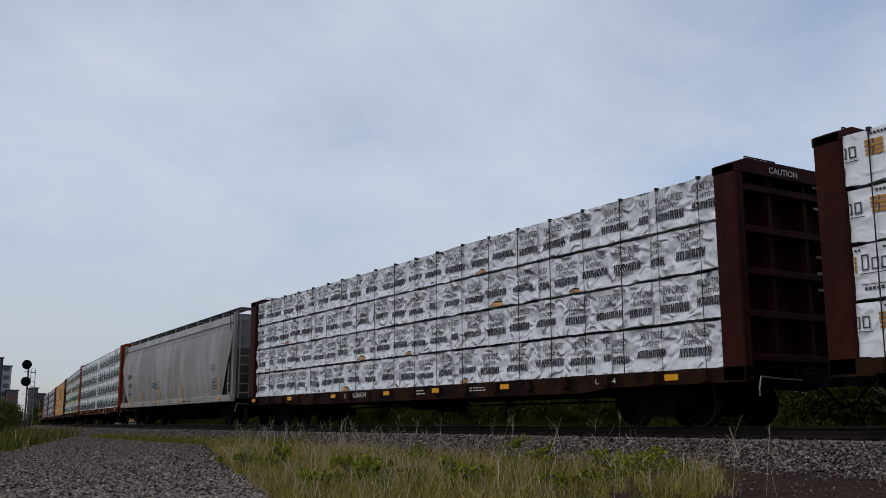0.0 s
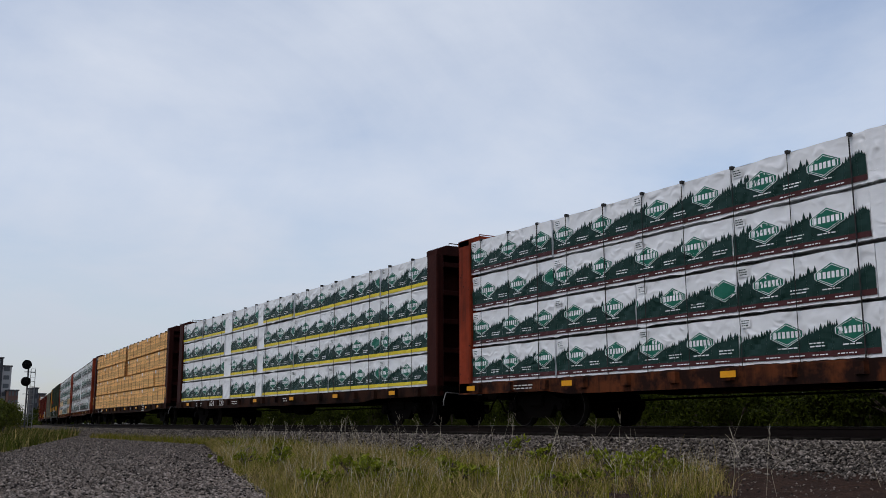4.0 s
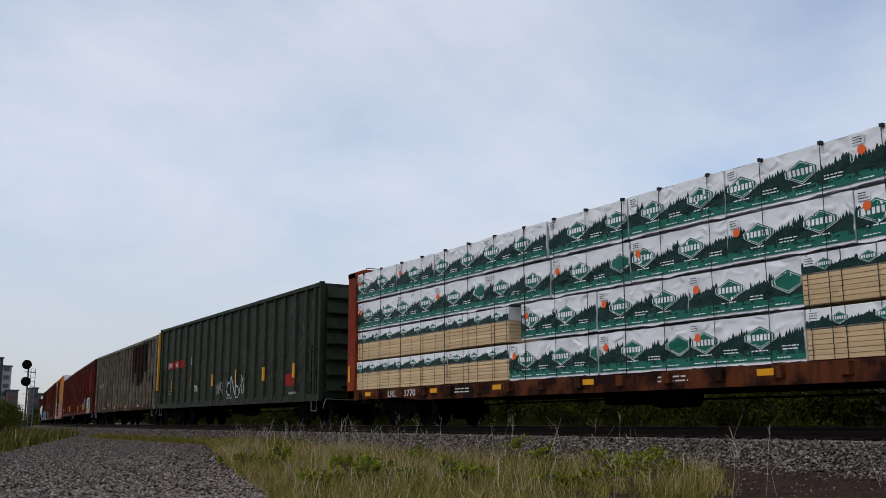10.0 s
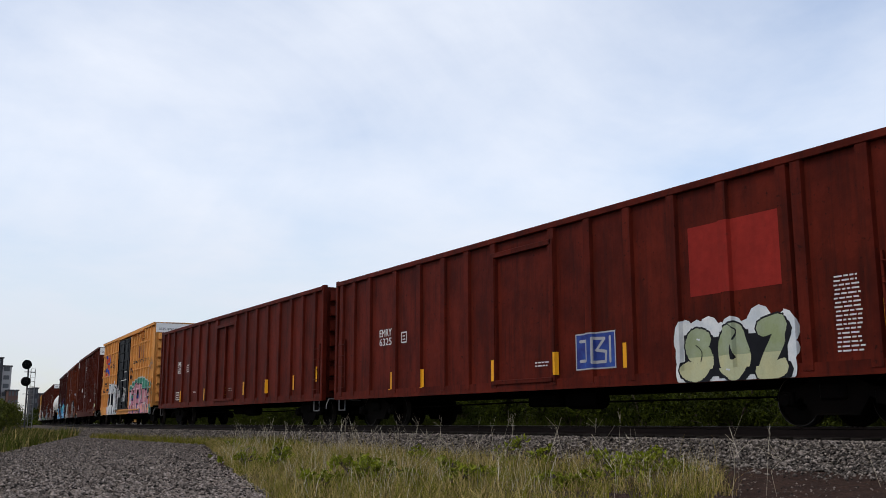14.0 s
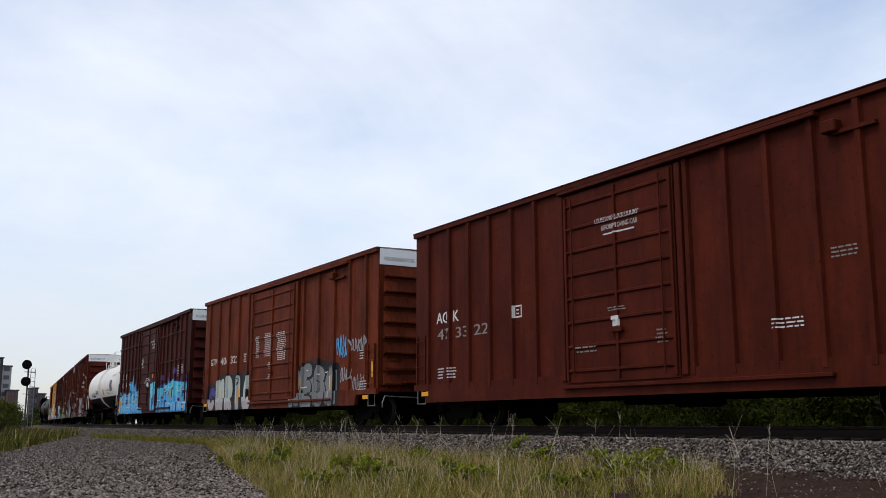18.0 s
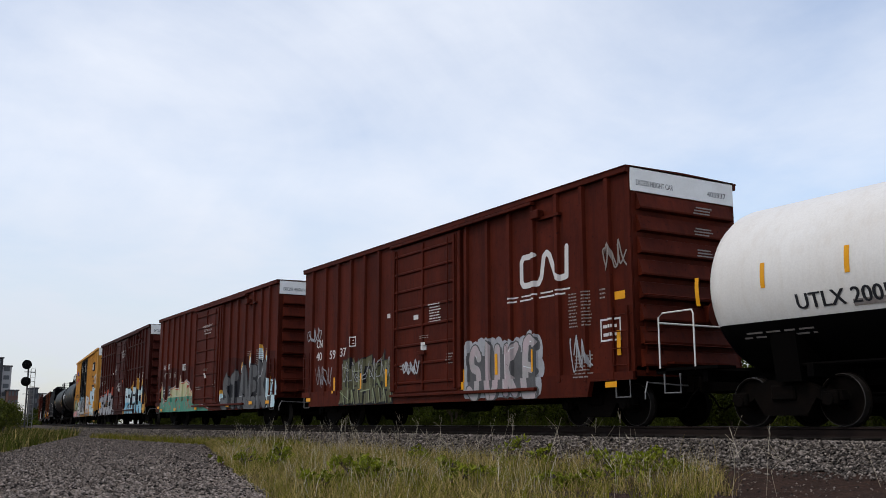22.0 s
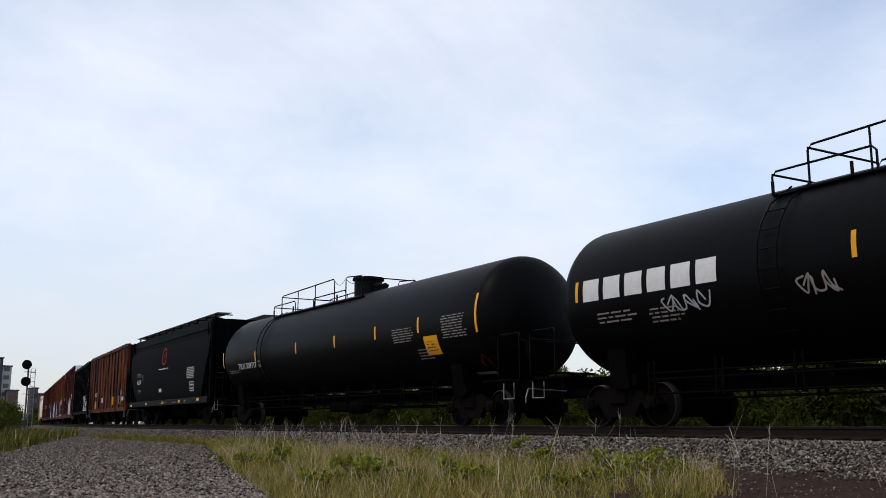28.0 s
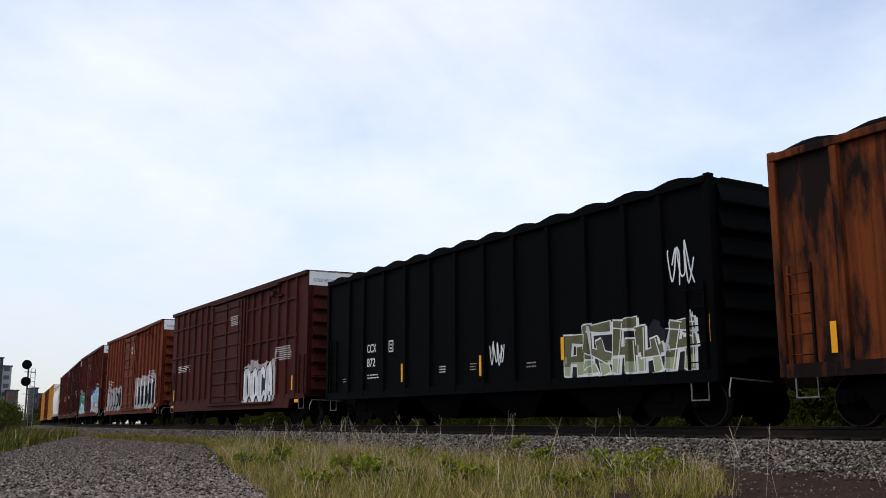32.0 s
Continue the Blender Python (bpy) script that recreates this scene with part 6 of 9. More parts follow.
    if low_rail:
        loops = ((deck_u[0], deck_u[0] + 2.0, 0.14, 0.14), (deck_u[0] + 0.75, hatch_u - 0.55, 0.44, 0.52), (hatch_u - 2.2, hatch_u + 0.3, 0.06, 0.06), (hatch_u + 0.3, deck_u[1], 0.46, 0.38))
    else:
        loops = ((deck_u[0], hatch_u - 0.9, 0.30, 0.42), (hatch_u - 0.5, hatch_u + 0.4, 0.30, 0.34), (hatch_u + 0.1, deck_u[1], 0.62, 0.66))
    for ua, ub, lo, hi in loops:
        xa, xb = ua - h, ub - h
        for y in (-0.95, 0.95):
            b = Build()
            b.rod([(xa, y, top - 0.25), (xa, y, top + lo - 0.08), (xa + 0.08, y, top + lo), (xb - 0.08, y, top + hi), (xb, y, top + hi - 0.08), (xb, y, top - 0.25)], 0.02, 6)
            if ub - ua > 1.5 and lo > 0.4:
                for f in (0.33, 0.66):
                    m = xa + (xb - xa) * f
                    b.rod([(m, y, top - 0.25), (m, y, top + lo + (hi - lo) * f)], 0.018, 6)
            part("handrail", b, rail_color, root, "bent pipe handrail")
        b = Build()
        e = xa if ua < hatch_u - 0.6 else xb
        z = top + (lo if ua < hatch_u - 0.6 else hi) - 0.04
        b.rod([(e, -0.95, z), (e, 0.95, z)], 0.02, 6)
        part("handrail", b, rail_color, root)
    for xa, xb, z in ((hatch_u - 0.55, hatch_u + 0.3, 0.46), (hatch_u + 0.3, deck_u[1], 0.4)) if low_rail else ():
        b = Build()
        b.rod([(xa + (xb - xa) * i / 6 - h, -0.95, top + z - 0.5 * math.sin(math.pi * i / 6) * 0.4) for i in range(7)], 0.009, 4)
        part("safety_chain", b, rail_color, root, "slack safety chain")
    brake_wheel(root, h + stub - 0.3, 1, y=-0.9, z=1.75)
    b = Build().lathe([(-0.1, 0.46), (0.44, 0.46), (0.46, 0.52), (0.54, 0.52), (0.58, 0.3), (0.60, 0.05)], 20, "z", 0, (hatch_u - h, 0, top))
    part("dome_hatch", b, rail_color, root, smooth=True)
    b = Build()
    for du, s in ((0.7, 1.0), (1.15, 0.8), (-0.8, 0.7)):
        b.lathe([(-0.1, 0.12 * s), (0.16 * s, 0.12 * s), (0.18 * s, 0.16 * s), (0.24 * s, 0.16 * s), (0.30 * s, 0.05)], 10, "z", 0, (hatch_u + du - h, 0.0, top))
    part("valves", b, rail_color, root)

    def bend(z, u=0.0):
        return -math.sqrt(max(radius * radius - (z - zc) ** 2, 0.01)) - 0.006
    side = Side(-h, 0, bent=bend)
    lu = (deck_u[0] + 0.35 if low_rail else hatch_u - 0.75) - h
    b = Build()
    for dx in (-0.2, 0.2):
        b.rod([(lu + dx, bend(z) - 0.1, z) for z in [1.1 + (top - 1.2) * i / 8 for i in range(9)]], 0.018, 5)
    for i in range(9):
        z = 1.2 + (top - 1.5) * i / 8
        b.rod([(lu - 0.2, bend(z) - 0.1, z), (lu + 0.2, bend(z) - 0.1, z)], 0.014, 5)
    part("ladder", b, rail_color if not low_rail else shell_mats[1], root)
    if low_rail:
        b = Build()
        for y in (-1.35, 1.35):
            for z in (0.60, 0.86, 0.98):
                b.rod([(-h + 2.9, y, z), (h - 2.9, y, z)], 0.022, 5)
            for i in range(9):
                x = -h + 2.9 + (length - 5.8) * i / 8
                b.box(x - 0.1, x - 0.06, y - 0.02, y + 0.02, 0.55, 1.2)
                b.box(x + 0.06, x + 0.1, y - 0.02, y + 0.02, 0.55, 1.2)
        part("lower_pipe_rail", b, UNDER, root)
    else:
        b = Build()
        for y in (-1.2, 1.2):
            b.rod([(-h + 1.9, y, 0.98), (h - 1.9, y, 0.98)], 0.03, 5)
        part("lower_pipe_rail", b, UNDER, root)
    rnd = random.Random(int(left))
    groups = {}
    for s, u, z, w, hh, m in letters:
        groups.setdefault(m.name, (m, []))[1].append((s, u, z, w, hh))
    for m, rows in groups.values():
        d = Build()
        for s, u, z, w, hh in rows:
            if s == "#":
                bars(d, side, u, z, w, hh, max(1, int(hh / 0.065)), rnd, 0, 1)
            elif s == "=":
                side.lay(d, [rect(u, u + w, z + hh * i / 4, z + hh * (i + 1) / 4) for i in range(4)], 1, 0)
            elif s == "<>":
                r = hh / 2
                side.lay(d, [[(u - r, z), (u, z - r), (u, z + r)], [(u + r, z), (u, z + r), (u, z - r)]], 2, 0)
            else:
                text(d, side, s, u, z, w, hh, 0, 1)
        part("lettering", d, m, root, "painted lettering and plates")
    for u, z, hh in marks:
        d = Build()
        n = 4
        side.lay(d, [rect(u - 0.045, u + 0.045, z + hh * i / n, z + hh * (i + 1) / n) for i in range(n)], 1, 0)
        part("reflector", d, REFLECT, root, "yellow reflective strip")
    return root, side, h


# ---- open coke hopper with a scalloped rim ----
def coke_hopper(label, left, length, material, posts, letters, marks, top=4.33, frame_material=None):
    root, side, h = gondola(label, left, length, material, posts, top, marks, letters, inset=1.7, name="open_hopper", end_material=frame_material)
    n = 13
    for y in (-1.49, 1.49):
        for i in range(n):
            a, c = -h + 0.2 + (length - 0.4) * i / n, -h + 0.2 + (length - 0.4) * (i + 1) / n
            b = Build()
            b.prism([(a, top)] + [(a + (c - a) * t, top + hgt) for t, hgt in ((0.2, 0.05), (0.4, 0.09), (0.62, 0.09), (0.82, 0.05))][::1] + [(c, top)], y - 0.05, y + 0.05, "y")
            part("rim_scallop", b, frame_material or material, root)
    for i in range(4):
        x = -h + 3.1 + (length - 6.2) * i / 3
        b = Build()
        b.add([(x - 1.5, -1.4, 0.95), (x + 1.5, -1.4, 0.95), (x + 1.5, 1.4, 0.95), (x - 1.5, 1.4, 0.95), (x - 0.5, -1.1, 0.2), (x + 0.5, -1.1, 0.2), (x + 0.5, 1.1, 0.2), (x - 0.5, 1.1, 0.2)],
              [(0, 1, 5, 4), (1, 2, 6, 5), (2, 3, 7, 6), (3, 0, 4, 7), (4, 5, 6, 7)])
        part("discharge_chute", b, UNDER, root)
    b = Build()
    b.rod([(h - 0.2, -0.9, top), (h - 0.2, -0.9, top + 0.08), (h - 0.2, 0.2, top + 0.08), (h - 0.2, 0.2, top)], 0.018, 5)
    part("end_rail", b, frame_material or material, root)
    return root, side, h


# ---- the train, from the cars already passing to those still far off ----
def rows_of(styles, cuts):
    return [[(styles if isinstance(styles, str) else styles[r], a, c) for a, c in zip(cuts, cuts[1:])] for r in range(4)]


centerbeam("dark red centerbeam flatcar loaded with white-wrapped lumber lettered in grey", 277.9, BEAM_DARK, rows_of("lettered", [0.5, 4.2, 9.1, 14.0, 18.9, 22.88]), 1.3, [("#", 2.0, 0.78, 1.2, 0.14)], (1.3, 4, 7, 10), seed=2)
centerbeam("dark red centerbeam flatcar loaded with stamped white-wrapped lumber", 252.9, BEAM_DARK,
           [[("stamped", a, c) for a, c in zip(q, q[1:])] for q in ([0.48, 2.2, 4.15, 5.7, 7.15, 11.4, 14.1, 17.7, 20.0, 22.88], [0.48, 2.2, 4.15, 7.3, 9.9, 14.0, 17.7, 21.2, 22.88], [0.48, 2.2, 5.7, 9.9, 13.0, 17.7, 21.2, 22.88], [0.48, 2.1, 5.65, 7.6, 11.0, 14.0, 17.7, 21.2, 22.88])],
           1.25, [("626604", 8.72, 0.80, 0.85, 0.15), ("#", 8.15, 0.80, 0.24, 0.14), ("#", 12.2, 0.78, 0.7, 0.16), ("#", 14.9, 0.80, 0.8, 0.12), ("L 73-4", 19.6, 0.82, 0.6, 0.1)], (0.9, 4.2, 7.6, 11.0, 13.6, 16.6, 21.8), seed=3)
G_INK = INK
hopper_car("pale grey covered hopper with rounded sides and a roof walkway", 231.2, 20.1, HOPPER_GREY, HOPPER_LIGHT,
           [("=", 1.05, 2.62, 0.20, 0.20, ORANGE_DOT), ("SAMX", 1.55, 2.42, 1.0, 0.24, G_INK), ("11578", 1.65, 1.95, 0.9, 0.22, G_INK), ("#", 1.7, 1.5, 1.0, 0.3, G_INK), ("[]", 4.9, 2.2, 0.35, 0.36, G_INK), ("#", 7.2, 1.72, 1.6, 0.34, G_INK),
            ("[]", 17.6, 1.45, 0.6, 0.4, G_INK), ("#", 17.4, 2.15, 0.6, 0.3, G_INK), ("#", 16.4, 1.3, 0.3, 0.2, G_INK), ("#", 5.4, 0.95, 0.5, 0.17, G_INK), ("#", 8.1, 0.97, 1.2, 0.12, G_INK), ("#", 10.6, 0.95, 0.7, 0.17, G_INK), ("#", 12.8, 0.97, 2.0, 0.1, G_INK), ("#", 15.8, 0.95, 0.6, 0.17, G_INK)],
           [(1.7, 1.45), (5.0, 1.45), (8.8, 1.5), (10.9, 1.5), (12.9, 1.5), (18.6, 1.6)], [(0.6, 1.0), (2.4, 1.06), (5.0, 1.06), (8.8, 1.06), (13.1, 1.06), (18.7, 1.06)], fascia=True)
cutsD = [0.5, 3.7, 6.24, 8.72, 11.37, 12.28, 15.01, 17.53, 20.37, 22.88]
centerbeam("red centerbeam flatcar loaded with lumber in printed treeline wrap", 206.9, BEAM_RED, [[("plain" if abs(a - 11.37) < 0.1 else "maroon", a, c) for a, c in zip(cutsD, cutsD[1:])] for _ in range(4)], 1.26,
           [("#", 2.2, 0.79, 0.8, 0.13), ("[]", 16.3, 0.72, 0.45, 0.3), ("#", 14.4, 0.8, 0.7, 0.12), ("#", 20.6, 0.8, 0.6, 0.14)], (0.7, 4.3, 8.6, 11.9, 15.2, 18.9, 22.9), seed=4)
cutsE = [0.5, 3.2, 6.11, 6.91, 9.77, 10.37, 13.2, 16.1, 19.5, 22.25]
centerbeam("dark red centerbeam flatcar with yellow-banded wrapped lumber", 183.1, BEAM_DARK, [[("plain" if c - a < 0.95 else "yellow", a, c) for a, c in zip(cutsE, cutsE[1:])] for _ in range(4)], 1.34,
           [("#", 2.9, 0.76, 0.8, 0.18), ("624", 4.7, 0.76, 0.6, 0.2), ("520", 5.9, 0.76, 0.55, 0.2), ("#", 7.4, 0.78, 0.9, 0.15), ("#", 12.6, 0.78, 0.8, 0.15)], (2.1, 10.2, 13.6, 17.0, 20.6), seed=5, length=22.77)
F = "bare"
centerbeam("dark red centerbeam flatcar stacked with unwrapped golden lumber", 158.7, BEAM_DARK,
           [[(F, 0.5, 3.44), (F, 3.44, 5.8), (F, 5.8, 8.36), (F, 8.36, 10.88), (F, 10.88, 13.1), (F, 13.1, 16.2), (F, 16.2, 19.3), (F, 19.3, 22.25)],
            [(F, 0.5, 2.4), (F, 2.4, 5.0), (F, 5.0, 8.36), (F, 8.36, 10.88), (F, 10.88, 13.1), (F, 13.1, 16.2), (F, 16.2, 19.4), (F, 19.4, 22.25)],
            [(F, 0.5, 3.44), (F, 3.44, 5.8), (F, 5.8, 8.36), ("bare_end", 8.36, 10.86), (F, 11.72, 14.4), (F, 14.4, 17.0), (F, 17.0, 19.9), (F, 19.9, 22.25)],
            [(F, 0.5, 3.44), (F, 3.44, 5.8), (F, 5.8, 8.36), ("bare_end", 8.36, 10.86), (F, 11.72, 14.4), (F, 14.4, 17.0), (F, 17.0, 19.9), (F, 19.9, 22.25)]],
           1.28, [("AOK", 2.32, 0.78, 0.5, 0.17), ("27605", 3.53, 0.78, 0.72, 0.17), ("[]", 16.9, 0.70, 0.6, 0.36), ("#", 8.5, 0.8, 0.6, 0.12), ("#", 13.6, 0.8, 0.5, 0.12)], (5.0, 6.5, 9.4, 12.7, 16.0, 18.6, 21.4), length=22.77, seed=6, tall_marks=True)
cutsG = [0.5, 3.04, 5.66, 8.28, 10.91, 11.71, 14.32, 16.98, 19.9, 22.25]
centerbeam("red centerbeam flatcar with treeline-wrapped lumber and orange stickers", 134.2, BEAM_RED, [[("plain" if abs(a - 10.91) < 0.1 else "maroon", a, c) for a, c in zip(cutsG, cutsG[1:])] for _ in range(4)], 1.27,
           [("WRWK", 2.5, 0.78, 0.8, 0.16), ("8095", 4.2, 0.78, 0.9, 0.19), ("[]", 16.0, 0.72, 0.45, 0.28), ("#", 9.3, 0.78, 0.9, 0.15), ("#", 13.0, 0.78, 0.9, 0.15)], (6.9, 11.4, 17.3, 20.6), dots=True, seed=7, length=22.77, tall_marks=True)
gh, hf = "green", "half"
centerbeam("red centerbeam flatcar with a mixed load of wrapped and pale lumber", 109.9, BEAM_RED,
           [[(hf, 0.5, 5.6), (hf, 5.6, 8.25), (gh, 8.25, 11.3), (gh, 11.3, 13.8), (gh, 13.8, 16.27), (hf, 16.27, 19.7), (hf, 19.7, 22.5)],
            [(hf, 0.5, 5.6), (hf, 5.6, 8.28), (gh, 8.74, 11.3), (gh, 11.3, 13.8), (gh, 13.8, 16.27), (hf, 16.27, 19.7), (hf, 19.7, 22.5)],
            [(gh, 0.5, 2.9), (gh, 2.9, 4.9), (gh, 4.9, 7.26), (gh, 7.26, 9.78), (gh, 9.82, 12.3), (gh, 12.35, 14.8), (gh, 14.8, 17.3), (gh, 17.3, 19.74), (hf, 19.74, 22.5)],
            [(gh, 0.5, 2.9), (gh, 2.9, 4.9), (gh, 4.9, 7.26), (gh, 7.26, 9.74), (gh, 9.78, 12.3), (gh, 12.35, 14.8), (gh, 14.8, 17.3), (gh, 17.3, 19.7), (hf, 19.72, 22.5)]],
           1.25, [("LRL", 2.6, 0.77, 0.45, 0.17), ("3770", 3.5, 0.77, 0.6, 0.17), ("#", 6.0, 0.78, 0.8, 0.15), ("#", 13.0, 0.78, 0.9, 0.15), ("[]", 18.3, 0.72, 0.45, 0.28)], (1.6, 5.2, 8.0, 11.2, 15.6, 18.9), dots=True, seed=8, length=22.9, tall_marks=True)
_, sd, _ = gondola("dark green high-sided gondola with vertical ribs and dents", 88.95, 19.0, GREEN, [0.35, 1.27, 2.4, 3.32, 4.36, 5.38, 6.37, 7.36, 8.33, 9.29, 10.29, 11.26, 12.22, 13.17, 14.12, 15.06, 15.99, 16.98, 17.9, 18.6], 4.50,
        [(2.35, 1.75), (5.3, 1.80), (8.35, 1.80), (11.25, 1.85), (14.15, 1.80), (17.0, 1.80), (0.2, 1.2)],
        [("=", 1.38, 2.55, 2.85, 0.32, PATCH_RED), ("EMRY", 1.45, 2.6, 0.75, 0.22, LETTER), ("6804", 2.62, 2.6, 0.60, 0.22, LETTER), ("[]", 5.0, 2.6, 0.34, 0.32, LETTER), ("=", 16.1, 1.3, 0.95, 0.42, PATCH_RED), ("#", 1.6, 1.35, 0.4, 0.2, FADED), ("=", 10.0, 1.0, 0.6, 0.09, FADED), ("=", 16.4, 1.02, 0.7, 0.08, FADED)], post_material=GREEN_RIB)
tag_scrawl(CARS[-1][0], sd, 10.0, 12.2, 1.0, 1.9, SP_WHITE, 5, 4)
tag_scrawl(CARS[-1][0], sd, 5.7, 6.4, 1.35, 1.75, SP_WHITE, 6, 3)
tag_scrawl(CARS[-1][0], sd, 8.6, 9.6, 1.15, 1.75, SP_SILVER, 7, 4, 0.025)
for y in (-1.58,):
    b = Build()
    b.box(-9.56, -9.46, -1.62, -1.54, 1.6, 4.4)
    part("yellow_edge_strip", b, REFLECT, CARS[-1][0], "tall yellow edge marking")
_, sd, _ = gondola("rust-blotched grey gondola with pale vertical ribs", 69.2, 18.95, RUST, [0.4, 1.31, 2.22, 3.2, 4.13, 5.08, 6.0, 6.95, 7.9, 8.81, 9.75, 10.7, 11.65, 12.6, 13.54, 14.48, 15.4, 16.32, 17.25, 18.1, 18.75], 4.33,
        [(0.35, 1.45), (18.55, 1.6)], [("EMRY", 1.42, 2.25, 0.68, 0.24, LETTER), ("6581", 2.36, 2.28, 0.70, 0.26, LETTER), ("50", 3.4, 2.35, 0.35, 0.2, FADED), ("#", 16.8, 1.6, 0.9, 0.5, FADED), ("=", 4.9, 1.1, 0.5, 0.16, FADED)], post_material=RIB_GREY, sill=(4.0, 7.8, 11.45, 15.1), halfw=0.045)
tag_scrawl(CARS[-1][0], sd, 12.0, 13.3, 1.2, 1.8, FADED, 9, 4, 0.022)
# scorched bays with ragged lower edges
bays, rnd = [12.66, 13.54, 14.48, 15.4, 16.32, 17.1], random.Random(41)
for u0, u1 in zip(bays, bays[1:]):
    b, foot = Build(), 2.4 + rnd.uniform(-0.5, 0.5)
    for i in range(9):
        x0, x1 = u0 + (u1 - u0) * i / 9, u0 + (u1 - u0) * (i + 1) / 9
        nxt = foot + rnd.uniform(-0.22, 0.22)
        sd.lay(b, [[(x0, foot), (x1, nxt), (x1, 4.12), (x0, 4.12)]], 1, 0)
        foot = min(max(nxt, 1.7), 3.1)
    tagged(part("scorched_patch", b, RUST_DARK, CARS[-1][0]), "dark scorched patch", kind="stuff")
PK = [0.35, 1.15, 2.17, 3.7, 5.03, 6.25, 7.35, 8.5, 10.71, 11.9, 13.1, 14.3, 15.52, 16.81, 17.1, 18.3]
rt, sd, hh = gondola("rusty red open car with vertical posts and a sprayed panel", 48.65, 19.1, BRICK_RED, PK, 4.33, [(3.5, 1.2), (5.2, 1.2), (8.5, 1.25), (10.8, 1.3), (12.9, 1.35), (18.5, 1.6), (18.9, 3.0)],
        [("=", 14.65, 2.28, 2.05, 1.25, PATCH_RED), ("EMRY", 2.75, 2.45, 0.7, 0.2, LETTER), ("6325", 2.75, 2.2, 0.7, 0.2, LETTER), ("#", 17.6, 1.1, 0.5, 1.2, LETTER), ("[]", 4.0, 2.2, 0.3, 0.3, LETTER), ("#", 10.0, 1.25, 0.5, 0.14, LETTER)], inset=1.9, halfw=0.10)
b = Build()
for q in (rect(8.55, 10.75, 3.86, 3.98), rect(8.55, 10.75, 0.92, 1.02), rect(8.45, 8.58, 0.92, 3.98), rect(10.68, 10.8, 0.92, 3.98)):
    b.box(q[0][0] - hh, q[1][0] - hh, PANEL_Y - 0.1, PANEL_Y, q[0][1], q[2][1], 0, 0.01)
part("door_frame", b, BRICK_RED, rt)
spray_piece(rt, sd, 14.35, 16.85, 0.75, 1.75, "SOZ", [SP_SAGE, SP_BLACK, SP_WHITE, SP_WHITE, SP_CREAM], 21, crown=0.07, wild=0.1, fat=0.36)
d = Build()
sd.lay(d, [rect(11.4, 12.62, 1.12, 1.86)], 1, 0)
frame_box(d, sd, 11.4, 12.62, 1.12, 1.86, 0.03, 1, 2)
for ln in ([(11.55, 1.3), (11.8, 1.3), (11.8, 1.7), (11.55, 1.7)], [(11.98, 1.26), (11.98, 1.74), (12.3, 1.72), (12.05, 1.5), (12.34, 1.46), (12.32, 1.26), (11.98, 1.26)], [(12.46, 1.26), (12.46, 1.74)]):
    sd.lay(d, stroke(ln, 0.06), 2.6, 1)
tagged(part("graffiti", d, [SP_NAVY, SP_SILVER], rt), "small navy panel with silver strokes", kind="stuff")
PL = [0.35, 1.15, 2.14, 3.57, 4.76, 5.95, 7.1, 8.35, 10.71, 11.85, 12.96, 14.09, 15.2, 16.3, 17.3, 18.3]
rt, sd, hh = gondola("rusty red open car with vertical posts and a framed side bay", 28.7, 18.95, BRICK_RED, PL, 4.35, [(3.62, 1.25), (7.1, 1.25), (9.55, 1.32), (11.9, 1.35), (14.2, 1.35), (16.6, 1.4), (18.5, 1.6)],
        [("EMRY", 2.75, 2.56, 0.65, 0.24, LETTER), ("6325", 2.75, 2.28, 0.65, 0.24, LETTER), ("[]", 4.15, 2.3, 0.3, 0.32, LETTER), ("#", 5.2, 1.35, 0.6, 0.1, LETTER), ("[]", 2.6, 1.1, 0.5, 0.35, LETTER), ("#", 3.3, 1.1, 0.3, 0.35, LETTER), ("#", 9.9, 1.3, 0.7, 0.16, FADED)], inset=1.9, halfw=0.10)
b = Build()
for q in (rect(8.45, 10.7, 3.86, 3.98), rect(8.35, 10.8, 0.92, 1.02), rect(8.35, 8.5, 0.92, 3.98), rect(10.6, 10.8, 0.92, 3.98), rect(9.5, 9.6, 1.02, 3.86)):
    b.box(q[0][0] - hh, q[1][0] - hh, PANEL_Y - 0.1, PANEL_Y, q[0][1], q[2][1], 0, 0.01)
part("door_frame", b, BRICK_RED, rt)

# golden yellow boxcar with a black door
rt, sd, hh = boxcar("golden yellow boxcar with black door and pink and white graffiti", 11.23, 15.7, TAN_YELLOW, [0.95, 1.55, 2.2, 3.15, 4.1, 5.0, 5.75, 10.0, 10.68, 11.4, 12.1, 12.8, 13.5, 14.2, 14.9], (6.1, 9.72), (4.26, 2.92, 1.87), DOOR_BLACK, number="FBOX",
        marks=[(14.75, 1.25), (7.3, 1.5)], letters=[("FB OX", 1.25, 2.32, 1.3, 0.22, INK), ("5 05 72", 0.85, 1.94, 1.8, 0.22, INK), ("Railcar Pooling Experts", 10.45, 3.2, 4.3, 0.24, INK), ("#", 14.3, 2.1, 0.7, 0.7, FADED), ("next", 0.75, 3.50, 0.5, 0.16, INK), ("load", 0.75, 3.26, 0.5, 0.18, INK), ("any", 2.85, 3.62, 0.42, 0.15, INK), ("road", 2.82, 3.40, 0.5, 0.17, INK), ("=", 8.1, 2.9, 0.8, 0.05, LETTER), ("#", 8.2, 1.3, 0.8, 0.8, LETTER), ("=", 7.2, 2.45, 1.9, 0.04, LETTER)])


